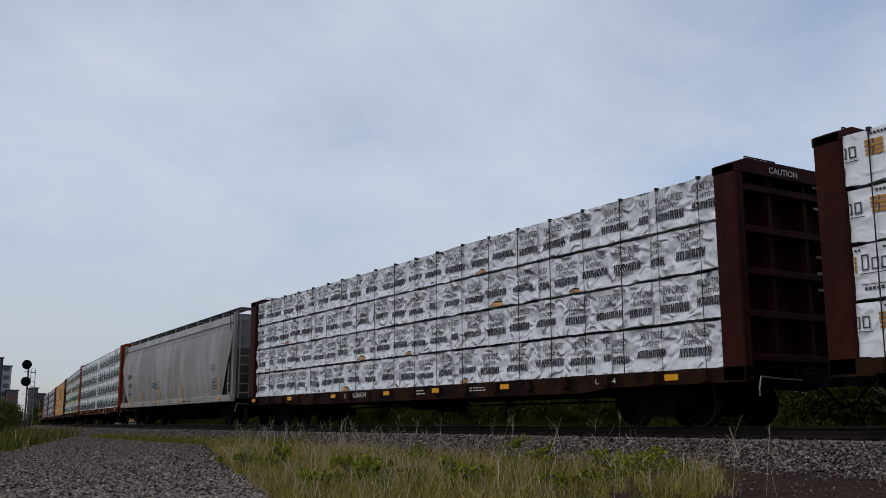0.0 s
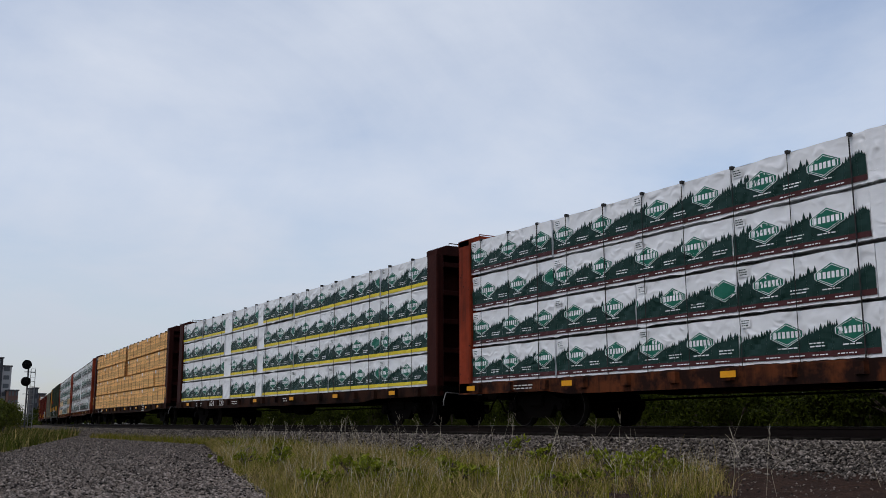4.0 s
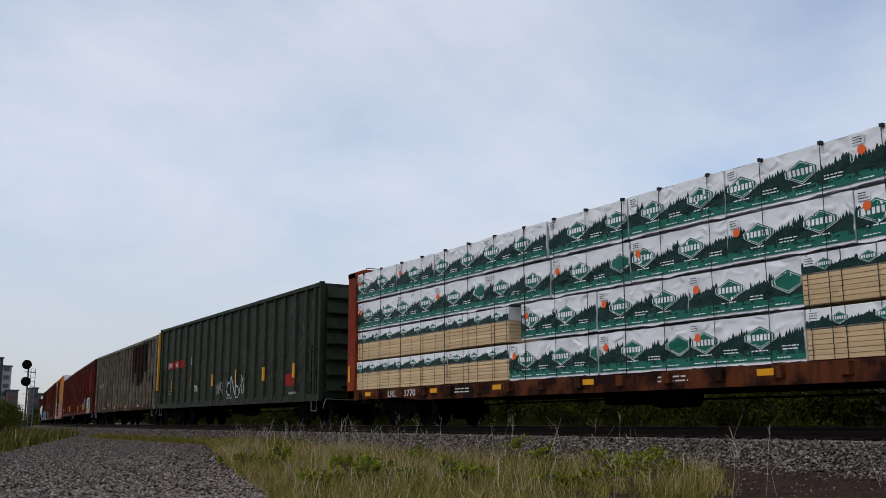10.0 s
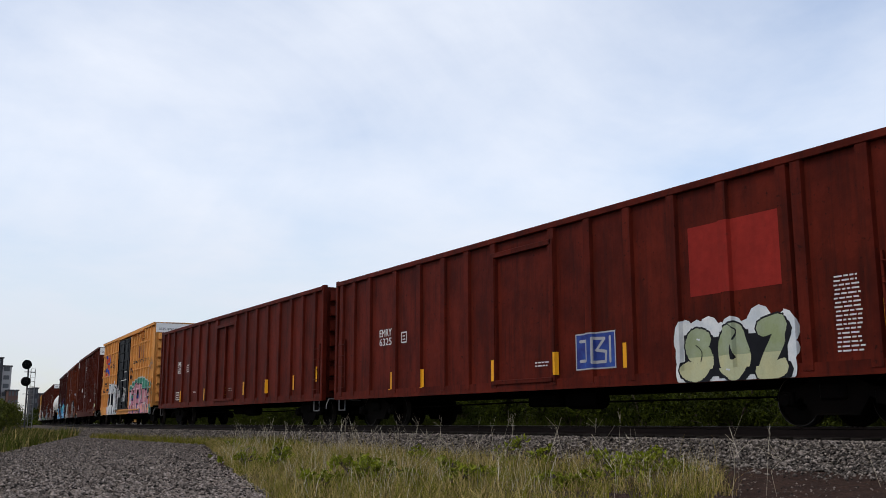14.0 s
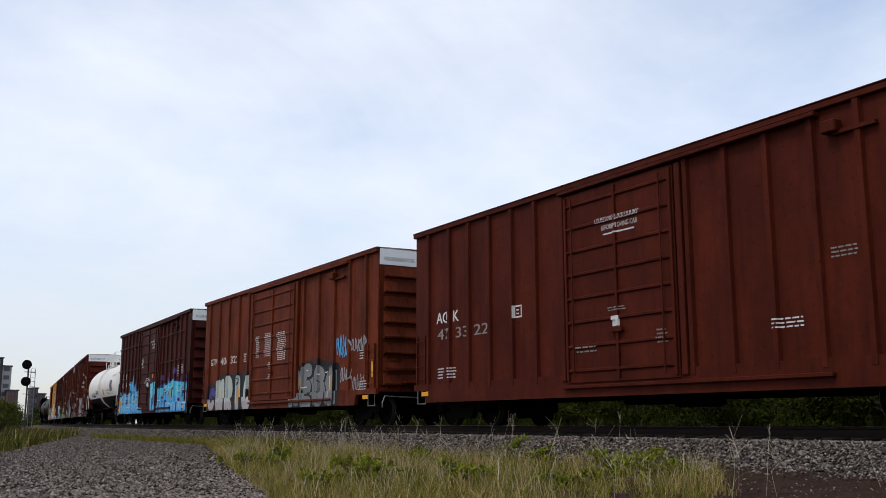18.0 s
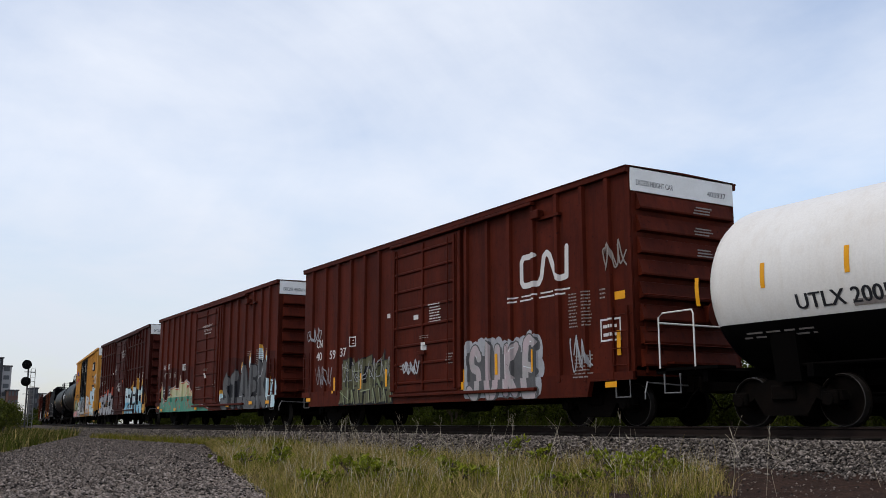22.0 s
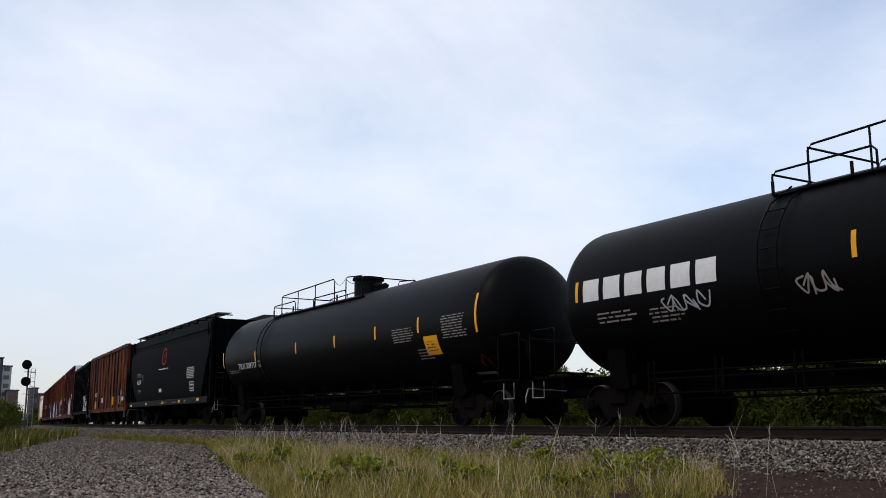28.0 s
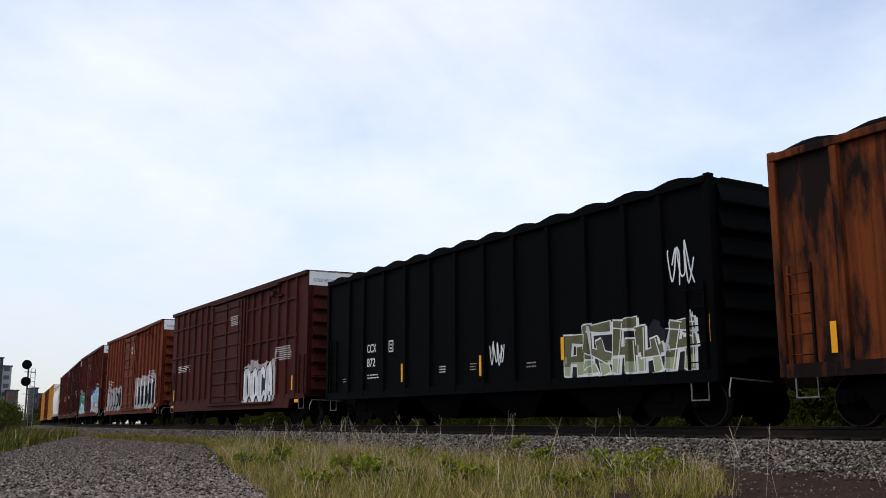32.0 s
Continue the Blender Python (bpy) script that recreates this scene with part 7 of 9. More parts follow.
def emblem(root, side, u, z, w, h, flat=False):
    """A crossed arrow emblem in blue and red."""
    d = Build()
    for sx, sz in ((0, 0), (0, 1), (1, 0), (1, 1)):
        tip, core = (u + w * sx, z + h * sz), (u + w * (0.42 + 0.16 * sx), z + h * (0.42 + 0.16 * sz))
        off = w * 0.075 * (1 if sx == sz else -1)
        for k, f in ((0, 1), (1, -1)):
            side.lay(d, stroke([(tip[0] + f * off, tip[1] - f * abs(off) * (1 if sx == sz else -1) * (1 if sx == sz else -1)), (core[0] + f * off, core[1] - f * abs(off))], w * 0.16), 2 + 0.5 * k, k if sx else 1 - k)
    part("emblem", d, [mat("emblem_blue", (0.05, 0.08, 0.35), 0.5, bump=0), mat("emblem_red", (0.55, 0.06, 0.04), 0.5, bump=0)], root, "crossed blue and red arrows")


emblem(rt, sd, 1.5, 3.05, 1.1, 1.05)
d = Build()
for a, c in ((11.65, 12.17), (12.27, 12.79), (12.89, 13.45)):
    sd.lay(d, [rect(a, c, 3.46, 4.12)], 2, 0)
part("trade_mark", d, mat("faded_maroon_print", (0.16, 0.05, 0.04), 0.6, alt=(0.3, 0.13, 0.05), alt_amt=0.5, alt_scale=3, bump=0), rt, "large faded maroon block mark")
wild_piece(rt, sd, 9.85, 15.3, 0.56, 1.85, [SP_PINK, SP_BLACK, SP_WHITE, SP_NAVY, SP_SALMON], 31, 6, 0.03, 0.42, label="pink and salmon graffiti with black outlines", arch=0.22)
d = Build()
dice = random.Random(6)
for i in range(38):
    u = 9.85 + 0.15 * i
    z = 1.95 + 0.32 * math.sin((u - 9.8) * 0.56) + dice.uniform(-0.06, 0.06)
    r = dice.uniform(0.14, 0.22)
    sd.lay(d, [blob(u, z, r * 1.2, r)], 0.3, 1)
    sd.lay(d, [rect(u - 0.1, u + 0.1, 1.4, z + 0.02), blob(u, z - 0.07, r, r)], 0.75, 0)
    if i % 3 == 0:
        sd.lay(d, [blob(u, z - 0.12, 0.06, 0.06)], 1.4, 1)
sd.lay(d, [rect(15.2, 15.55, 0.6, 1.95)], 0.75, 0)
for i in range(5):
    sd.lay(d, [blob(15.4, 0.75 + 0.26 * i, 0.07, 0.07)], 1.4, 1)
tagged(part("graffiti", d, [SP_TEAL, SP_PALE], rt), "teal sprayed bubbles over pink letters", kind="stuff")
spray_piece(rt, sd, 2.75, 6.0, 0.56, 2.3, "OKOT", [SP_WHITE, SP_BLACK, SP_CREAM, SP_WHITE, SP_WHITE], 32, fat=0.36, crown=0.05, arch=0.06, edge=0.035, back=1, tight=1.12, wild=0.05)
spray_piece(rt, sd, 2.45, 3.0, 0.62, 1.5, "I", [SP_LILAC, SP_WHITE, SP_WHITE, SP_LILAC, SP_PINK], 38, fat=0.6, crown=0.1, back=None)
wild_piece(rt, Side(-hh, PANEL_Y - 0.15), 6.12, 6.9, 0.8, 2.1, [SP_LILAC, SP_BLACK, SP_WHITE, SP_BLACK, SP_SILVER], 33, 2, 0.02, 0.4, back=False, label="pale spray work on the black door", thin=0.8)
tag_scrawl(rt, Side(-hh, PANEL_Y - 0.15), 7.0, 7.5, 1.45, 2.0, SP_WHITE, 37, 3, 0.04)
tag_scrawl(rt, Side(-hh, PANEL_Y - 0.15), 8.2, 9.2, 1.2, 1.6, SP_SILVER, 137, 4, 0.025)
tag_scrawl(rt, sd, 3.6, 4.6, 3.1, 4.2, INK, 34, 3, 0.025)
tag_scrawl(rt, sd, 15.0, 15.5, 2.7, 3.4, SP_GREY, 35, 3)
tag_scrawl(rt, sd, 9.85, 10.7, 2.25, 2.65, SP_BLACK, 36, 4, 0.045)
tag_scrawl(rt, sd, 9.85, 10.7, 2.75, 3.1, SP_BLACK, 236, 4, 0.04)

PN = [0.7, 1.7, 2.6, 3.5, 4.4, 5.3, 9.88, 10.8, 11.7, 12.6, 13.45, 14.3, 15.1]
CLOSE = [("CLOSE AND LOCK DOORS", 7.45, 4.02, 1.25, 0.11, LETTER), ("BEFORE MOVING CAR", 7.6, 3.86, 1.05, 0.10, LETTER), ("=", 7.65, 3.76, 0.9, 0.03, LETTER)]
SMALL = [("#", 12.8, 2.55, 0.5, 0.2, FADED), ("#", 13.75, 2.0, 0.3, 0.75, FADED), ("#", 14.2, 2.0, 0.3, 0.75, FADED), ("#", 14.75, 2.5, 0.2, 0.25, FADED), ("=", 7.85, 1.92, 0.22, 0.2, LETTER), ("#", 6.7, 1.45, 0.7, 0.16, FADED), ("#", 9.05, 1.5, 0.3, 0.3, FADED), ("#", 7.7, 2.22, 0.6, 0.1, FADED), ("#", 13.9, 0.95, 0.6, 0.5, FADED)]
rt, sd, hh = boxcar("clean maroon boxcar with a ribbed sliding door and white end panel", -7.06, 15.88, RED_BROWN, PN, (6.42, 9.6), number="AOK 473322",
        letters=[("AO K", 1.05, 2.55, 1.05, 0.28, LETTER), ("47 33 22", 1.1, 2.14, 2.3, 0.26, FADED), ("[]", 4.45, 2.4, 0.28, 0.28, LETTER), ("#", 1.1, 1.15, 0.3, 0.3, LETTER), ("#", 1.6, 1.15, 0.4, 0.3, LETTER), ("=", 14.6, 1.12, 0.65, 0.25, mat("cream_plate", (0.7, 0.66, 0.38), 0.5, bump=0)), ("[]", 14.65, 1.65, 0.55, 0.42, LETTER), ("#", 11.6, 1.55, 0.65, 0.2, LETTER)] + CLOSE + SMALL)
PO = [0.72, 1.89, 3.03, 4.18, 5.25, 10.41, 11.63, 12.79, 13.85, 14.94]
rt, sd, hh = boxcar("weathered orange-brown boxcar with silver graffiti along the bottom", -24.87, 15.64, ORANGE_BROWN, PO, (5.8, 9.82), marks=[(2.35, 1.12), (4.35, 1.12), (10.35, 1.3), (12.75, 1.3), (15.35, 1.6)],
        letters=[("GTW", 0.85, 2.38, 0.95, 0.26, LETTER), ("406 322", 2.1, 2.36, 2.05, 0.28, LETTER), ("[]", 4.75, 2.35, 0.3, 0.3, LETTER), ("#", 7.1, 2.4, 0.75, 0.85, LETTER), ("#", 6.25, 2.4, 0.35, 0.8, LETTER), ("#", 8.3, 2.2, 0.8, 1.0, LETTER), ("#", 14.5, 1.9, 0.4, 0.3, LETTER), ("[]", 12.1, 1.2, 0.55, 0.45, LETTER), ("#", 14.5, 1.0, 0.6, 0.3, LETTER), ("#", 7.5, 1.6, 0.3, 0.6, LETTER)], number="")
spray_piece(rt, sd, 1.75, 5.75, 0.53, 1.75, "NRIC", [SP_PALE, SP_BLACK, SP_WHITE, SP_BLACK, SP_LILAC], 41, fat=0.40, crown=0.04, arch=0.1, tight=1.02, fade=0.3)
spray_piece(rt, sd, 0.7, 1.7, 0.58, 1.5, "C", [SP_PURPLE, SP_BLACK, SP_SILVER, SP_BLACK, SP_LILAC], 42, crown=0.1)
spray_piece(rt, sd, 9.3, 13.1, 0.56, 1.8, "RESI", [SP_CONCRETE, SP_BLACK, SP_WHITE, SP_BLACK, SP_CONCRETE], 43, fat=0.46, wild=0.06, crown=0.06, arch=0.1, edge=0.025, back=0, tight=1.1, shine=1.0)
tag_scrawl(rt, sd, 9.2, 9.9, 1.1, 2.0, SP_SILVER, 48, 3, 0.03)
tag_scrawl(rt, sd, 12.9, 13.75, 1.95, 2.75, SP_BLUE, 44, 5, 0.032)
tag_scrawl(rt, sd, 13.9, 15.0, 2.1, 2.6, SP_SILVER, 45, 6, 0.03)
tag_scrawl(rt, sd, 13.2, 14.0, 1.25, 1.75, SP_SILVER, 46, 5, 0.025)
tag_scrawl(rt, sd, 14.0, 15.0, 0.95, 1.5, SP_SILVER, 47, 5, 0.022)
PP = [0.8, 1.7, 2.55, 3.5, 4.4, 5.2, 10.1, 10.75, 11.52, 12.35, 13.25, 14.05, 14.9]
MOVING = [("=", 8.9, 2.3, 0.17, 0.2, ORANGE_DOT), ("=", 7.3, 2.05, 0.2, 0.18, FADED), ("#", 8.5, 1.2, 0.6, 0.18, FADED), ("CLOSE AND LOCK", 8.3, 4.06, 1.1, 0.12, LETTER), ("DOOR BEFORE", 8.42, 3.9, 0.9, 0.12, LETTER), ("MOVING CAR", 8.5, 3.74, 0.75, 0.12, LETTER)]
rt, sd, hh = boxcar("dark maroon boxcar with bright blue graffiti", -42.6, 15.65, DARK_MAROON, PP, (6.0, 9.82), (4.2, 2.95), number="COER 173249", marks=[(0.85, 1.05), (3.1, 1.25), (6.45, 1.6), (9.6, 1.75), (12.55, 1.45), (14.8, 1.4)],
        letters=[("CO", 0.95, 2.5, 0.55, 0.25, LETTER), ("ER", 1.95, 2.5, 0.5, 0.25, LETTER), ("17", 1.05, 2.02, 0.4, 0.25, LETTER), ("32", 1.95, 2.04, 0.5, 0.25, LETTER), ("49", 2.85, 2.05, 0.5, 0.25, LETTER), ("#", 6.35, 2.9, 0.4, 0.5, LETTER), ("=", 5.4, 2.45, 0.35, 0.12, LETTER), ("=", 7.85, 1.85, 0.25, 0.25, LETTER), ("#", 7.5, 2.15, 0.9, 0.2, LETTER), ("#", 12.95, 2.2, 0.3, 0.5, LETTER), ("#", 13.5, 2.2, 0.3, 0.5, LETTER), ("#", 14.2, 2.3, 0.6, 0.4, LETTER)] + MOVING)
spiked_piece(rt, sd, [(0.7, 1.2), (0.85, 1.75), (1.1, 1.3), (1.45, 1.7), (1.6, 2.0), (1.7, 1.45), (2.2, 1.75), (2.45, 1.5), (2.9, 1.6), (3.2, 1.5), (3.35, 2.15), (3.75, 2.3), (3.98, 2.85), (4.12, 2.2), (4.4, 1.9), (4.6, 2.3), (4.75, 1.75), (5.0, 2.1), (5.2, 1.6), (5.7, 1.5), (6.1, 1.8), (6.6, 1.3)], 0.58, 0.7, [SP_BLUE, SP_NAVY, SP_AQUA, SP_BLUE], "sky-blue sprayed spikes")
wild_piece(rt, sd, 0.65, 6.5, 0.58, 1.65, [SP_AQUA, SP_NAVY, SP_WHITE, SP_BLUE, SP_BLUE], 51, 6, 0.035, 0.5, back=False, label="sky-blue spiky graffiti letters", thin=0.75, arch=0.2)
wild_piece(rt, sd, 9.85, 15.5, 0.6, 1.95, [SP_CYAN, SP_NAVY, SP_SKY, SP_NAVY, SP_BLUE], 53, 5, 0.04, 0.6, label="broad sky-blue graffiti letters", spikes=0.15, arch=0.1, thin=1.2)
d, dice = Build(), random.Random(54)
for i in range(12):
    u = 9.9 + 0.48 * i
    sd.lay(d, [blob(u, 2.05 + dice.uniform(0.0, 0.4), 0.10, 0.14)], 0.5, 0)
    sd.lay(d, [blob(u + dice.uniform(-0.2, 0.2), dice.uniform(0.9, 1.9), 0.09, 0.07)], 5.4, 1)
tagged(part("graffiti", d, [SP_PURPLE, SP_BERRY], rt), "purple and berry sprayed dots", kind="stuff")
wild_piece(rt, Side(-hh, PANEL_Y - 0.15), 8.85, 9.78, 0.7, 1.95, [SP_CYAN, SP_NAVY, SP_SKY, SP_NAVY, SP_BLUE], 55, 1, 0.035, 0.6, label="blue graffiti letter on the door", spikes=0.0, thin=1.2)
# white tank car
rt, sd, hh = tank_car("white tank car with a black belly and a pale dome platform", -57.8, 13.9, 1.5, 2.4, [TANK_WHITE, TANK_BLACK], 1.72, (5.2, 9.8), 7.9,
        [("UTLX 200585", 2.3, 1.84, 2.05, 0.24, INK), ("HYDROGEN PEROXIDE", 9.6, 2.05, 1.6, 0.12, GREY_INK), ("AQUEOUS SOLUTION", 9.65, 1.86, 1.5, 0.12, GREY_INK), ("=", 11.4, 2.03, 1.0, 0.62, INK), ("#", 11.48, 2.08, 0.84, 0.52, SP_WHITE), ("UTLX 200585", 12.4, 2.85, 0.85, 0.12, INK), ("=", 8.07, 1.84, 0.66, 0.38, REFLECT), ("#", 8.15, 1.92, 0.5, 0.2, INK), ("#", 1.0, 1.45, 1.6, 0.14, FADED), ("=", 3.3, 1.8, 0.8, 0.1, FADED), ("#", 10.5, 1.85, 0.7, 0.08, GREY_INK), ("<>", 12.3, 1.25, 0, 0.55, SP_CREAM)],
        [(0.25, 2.1, 0.5), (1.7, 2.25, 0.42), (3.3, 2.3, 0.42), (7.0, 2.35, 0.42), (9.1, 2.35, 0.42), (12.2, 2.2, 0.9)], TANK_WHITE, False)
tag_scrawl(rt, sd, 4.75, 6.1, 1.95, 2.25, INK, 61, 5, 0.04)
# red boxcar with a broad white railway mark
rt, sd, hh = boxcar("red-brown boxcar with a large white mark and faded graffiti", -74.95, 15.7, RED_BROWN, PN, (6.3, 9.5), number="405937", marks=[(2.4, 1.2), (4.2, 1.25), (5.75, 1.3), (9.75, 1.1), (11.1, 1.4), (12.55, 1.4), (15.3, 1.6)],
        letters=[("40", 1.0, 2.02, 0.4, 0.26, LETTER), ("59", 2.0, 2.02, 0.4, 0.26, LETTER), ("37", 2.75, 2.05, 0.4, 0.26, LETTER), ("CN", 1.02, 2.42, 0.42, 0.25, LETTER), ("[]", 3.5, 2.3, 0.3, 0.3, LETTER), ("#", 8.2, 2.6, 0.6, 0.5, LETTER), ("=", 5.75, 2.95, 0.3, 0.12, LETTER), ("=", 7.4, 2.75, 0.25, 0.12, LETTER), ("#", 11.55, 2.72, 2.45, 0.18, LETTER), ("[]", 14.75, 1.65, 0.6, 0.45, LETTER), ("=", 15.2, 2.45, 0.3, 0.16, REFLECT)] + SMALL[1:])
d = Build()
sd.lay(d, stroke([(12.62, 3.72), (12.2, 3.72), (12.12, 3.62), (12.12, 3.18), (12.2, 3.08), (12.75, 3.08), (12.85, 3.2), (12.95, 3.65), (13.05, 3.72), (13.15, 3.65), (13.35, 3.2), (13.5, 3.1), (13.72, 3.12), (13.74, 3.75)], 0.13), 2, 0)
part("trade_mark", d, LETTER, rt, "broad winding white line")
wild_piece(rt, sd, 2.9, 6.2, 0.6, 1.9, [SP_OLIVE, SP_BLACK, SP_SAGE, SP_OLIVE, SP_OLIVE], 71, 5, 0.02, 0.4, label="faded olive graffiti")
tag_scrawl(rt, sd, 2.9, 6.2, 1.2, 1.9, SP_SILVER, 77, 9, 0.022)
tag_scrawl(rt, sd, 1.0, 2.2, 1.1, 1.9, SP_SILVER, 78, 5, 0.02)
spray_piece(rt, sd, 9.85, 12.75, 0.62, 1.9, "SUKE", [SP_LILAC, SP_GREY, SP_WHITE, SP_SILVER, SP_LILAC], 72, wild=0.08, crown=0.12)
tag_scrawl(rt, Side(-hh, PANEL_Y - 0.145), 6.9, 7.8, 1.3, 1.7, SP_SILVER, 73, 4, 0.05)
tag_scrawl(rt, sd, 0.3, 1.4, 2.6, 3.1, SP_SILVER, 74, 4)
tag_scrawl(rt, sd, 13.8, 14.5, 1.0, 1.9, SP_SILVER, 75, 3)
tag_scrawl(rt, sd, 14.9, 15.6, 3.0, 3.7, FADED, 76, 3)
# maroon boxcar with grey lettering work
rt, sd, hh = boxcar("maroon boxcar with teal and charcoal graffiti", -93.1, 15.85, MAROON, PN, (6.4, 9.6), number="AOK 473261", marks=[(15.3, 1.45)],
        letters=[("AO K", 1.05, 2.56, 1.05, 0.26, LETTER), ("47 32 61", 1.1, 2.14, 2.3, 0.26, FADED), ("[]", 4.45, 2.4, 0.28, 0.28, LETTER)] + CLOSE + SMALL)
for lo, hi in ((0, 20), (33, 52)):
    d = Build()
    for i in range(lo, hi):
        a = 0.1 + 0.3 * i
        sd.lay(d, [[(a, 0.6), (a + 0.3, 0.6), (a + 0.3, 2.55 + 0.05 * math.sin(i * 0.9 + 0.9)), (a, 2.55 + 0.05 * math.sin(i * 0.9))]], 0.15, 0)
    part("repainted_band", d, DARK_MAROON, rt, "darker repainted lower band")
spiked_piece(rt, sd, [(0.8, 2.0), (1.2, 1.2), (1.6, 0.95), (2.0, 1.3), (2.3, 1.7), (2.45, 2.1), (2.55, 1.62), (3.1, 1.7), (3.45, 2.05), (3.4, 1.6), (3.75, 1.6), (3.93, 2.2), (4.15, 1.82), (4.6, 1.85), (5.0, 1.95), (5.35, 1.85), (5.5, 1.55), (5.75, 1.4), (6.0, 1.6), (6.3, 1.88), (6.2, 1.15), (6.7, 0.98), (7.3, 0.85), (8.4, 0.66)], 0.58, 1.24, [SP_CREAM, SP_RED, SP_WHITE, SP_TEAL], "teal and cream graffiti with a spiked crest")
d = Build()
sd.lay(d, [rect(1.05, 1.62, 1.3, 1.78), rect(2.0, 2.65, 1.3, 1.78)], 3.4, 0)
for a in (1.2, 2.1):
    bars(d, sd, a, 1.4, 0.4, 0.28, 2, random.Random(3), 1, 3.9)
part("data_panel", d, [INK, LETTER], rt, "small black panels with white data")
spray_piece(rt, sd, 10.0, 15.0, 0.56, 1.95, "STAEK", [SP_GREY, SP_BLACK, SP_SILVER, SP_SKY, SP_GREY], 82, fat=0.40, wild=0.10, crown=0.0, rise=0.28, back=1, tight=1.16, edge=0.05, shine=0.3, block=0.1, bubble=False)
d = Build()
for u, z, r in ((12.3, 2.15, 0.2), (13.2, 2.4, 0.26), (14.3, 2.6, 0.3), (14.9, 2.45, 0.22), (9.95, 1.2, 0.18)):
    sd.lay(d, [blob(u, z, r * 0.8, r)], 0.4, 1)
    sd.lay(d, [blob(u + 0.03, z - 0.14, r * 0.7, r)], 1.2, 0)
tagged(part("graffiti", d, [SP_SKY, SP_AMBER], rt), "amber and pale blue flames behind grey letters", kind="stuff")
spray_piece(rt, sd, 14.9, 15.8, 0.6, 1.5, "I", [SP_SKY, SP_BLACK, SP_WHITE, SP_SKY, SP_GREY], 83, fat=0.4, crown=0.1, back=None)
reflectors(rt, Side(-hh, PANEL_Y - 0.09), [(1.3, 0.68), (3.6, 0.68), (6.8, 0.68), (11.0, 0.75), (13.6, 0.8)], False)
rt, sd, hh = boxcar("dark maroon boxcar with silver and pale blue graffiti", -111.0, 15.75, DARK_MAROON, PP, (6.1, 9.75), (4.25, 2.98), number="COER 173159", marks=[(0.85, 1.15), (3.0, 1.2), (6.2, 1.4), (14.9, 1.35)],
        letters=[("CO", 0.95, 2.4, 0.55, 0.25, LETTER), ("ER", 1.95, 2.44, 0.5, 0.25, LETTER), ("17", 1.05, 1.98, 0.4, 0.25, LETTER), ("31", 1.95, 2.0, 0.4, 0.25, LETTER), ("59", 2.95, 2.02, 0.5, 0.25, LETTER), ("#", 6.35, 2.9, 0.4, 0.5, LETTER), ("=", 5.4, 2.95, 0.35, 0.12, LETTER), ("=", 7.85, 1.85, 0.25, 0.25, LETTER), ("#", 7.5, 2.15, 0.9, 0.2, LETTER), ("#", 12.95, 2.2, 0.3, 0.5, LETTER), ("#", 13.5, 2.2, 0.3, 0.5, LETTER), ("#", 14.2, 2.3, 0.6, 0.4, LETTER)] + MOVING)
spiked_piece(rt, Side(-hh, PANEL_Y + 0.004, PP, PROUD, foot=0.585, bands=[(0.585, 1.04, 0.062), (2.93, 3.03, 0.064)]), [(0.4, 0.85), (0.5, 1.45), (0.65, 1.25), (0.75, 1.76), (1.1, 1.71), (1.25, 2.01), (1.5, 1.76), (2.3, 1.81), (2.5, 2.16), (2.7, 1.81), (3.4, 1.86), (3.6, 2.11), (3.8, 1.86), (4.6, 1.91), (4.8, 2.26), (5.1, 2.01), (5.3, 2.21), (5.6, 1.86), (6.1, 1.55), (6.5, 1.45), (6.65, 0.75)], 1.55, 1.56, [SP_RED, SP_RED, SP_RED, SP_RED], "red sprayed flames behind silver letters")
spray_piece(rt, sd, 0.62, 6.35, 0.56, 1.85, "SOKA", [SP_SILVER, SP_BLACK, SP_WHITE, SP_RED, SP_SILVER], 91, fat=0.44, wild=0.04, crown=0, rise=0.06, edge=0.06, back=1, tight=1.04)
spray_piece(rt, sd, 9.75, 14.9, 0.56, 1.98, "SELFISH", [SP_SKY, SP_BLACK, SP_WHITE, SP_AMBER, SP_AQUA], 92, fat=0.46, wild=0.04, crown=0.0, edge=0.055, back=1, tight=1.24, bubble=False, block=0.1)
d = Build()
for u, z, r in ((10.4, 1.85, 0.26), (11.9, 1.95, 0.34), (13.2, 2.05, 0.36), (14.5, 2.0, 0.34), (9.7, 1.3, 0.3), (9.5, 0.9, 0.35), (15.1, 1.2, 0.32), (15.2, 0.85, 0.3)):
    sd.lay(d, [blob(u, z, r, r * 1.15)], 0.4, 0)
tagged(part("graffiti", d, [SP_AMBER], rt), "amber sprayed domes above pale blue letters", kind="stuff")
spray_piece(rt, sd, 14.95, 15.6, 0.66, 1.5, "I", [SP_AMBER, SP_AMBER, SP_AMBER, SP_AMBER, SP_AMBER], 93, fat=0.5, crown=0.05, back=None)
tag_scrawl(rt, sd, 0.2, 0.75, 2.2, 3.6, SP_SILVER, 94, 3)
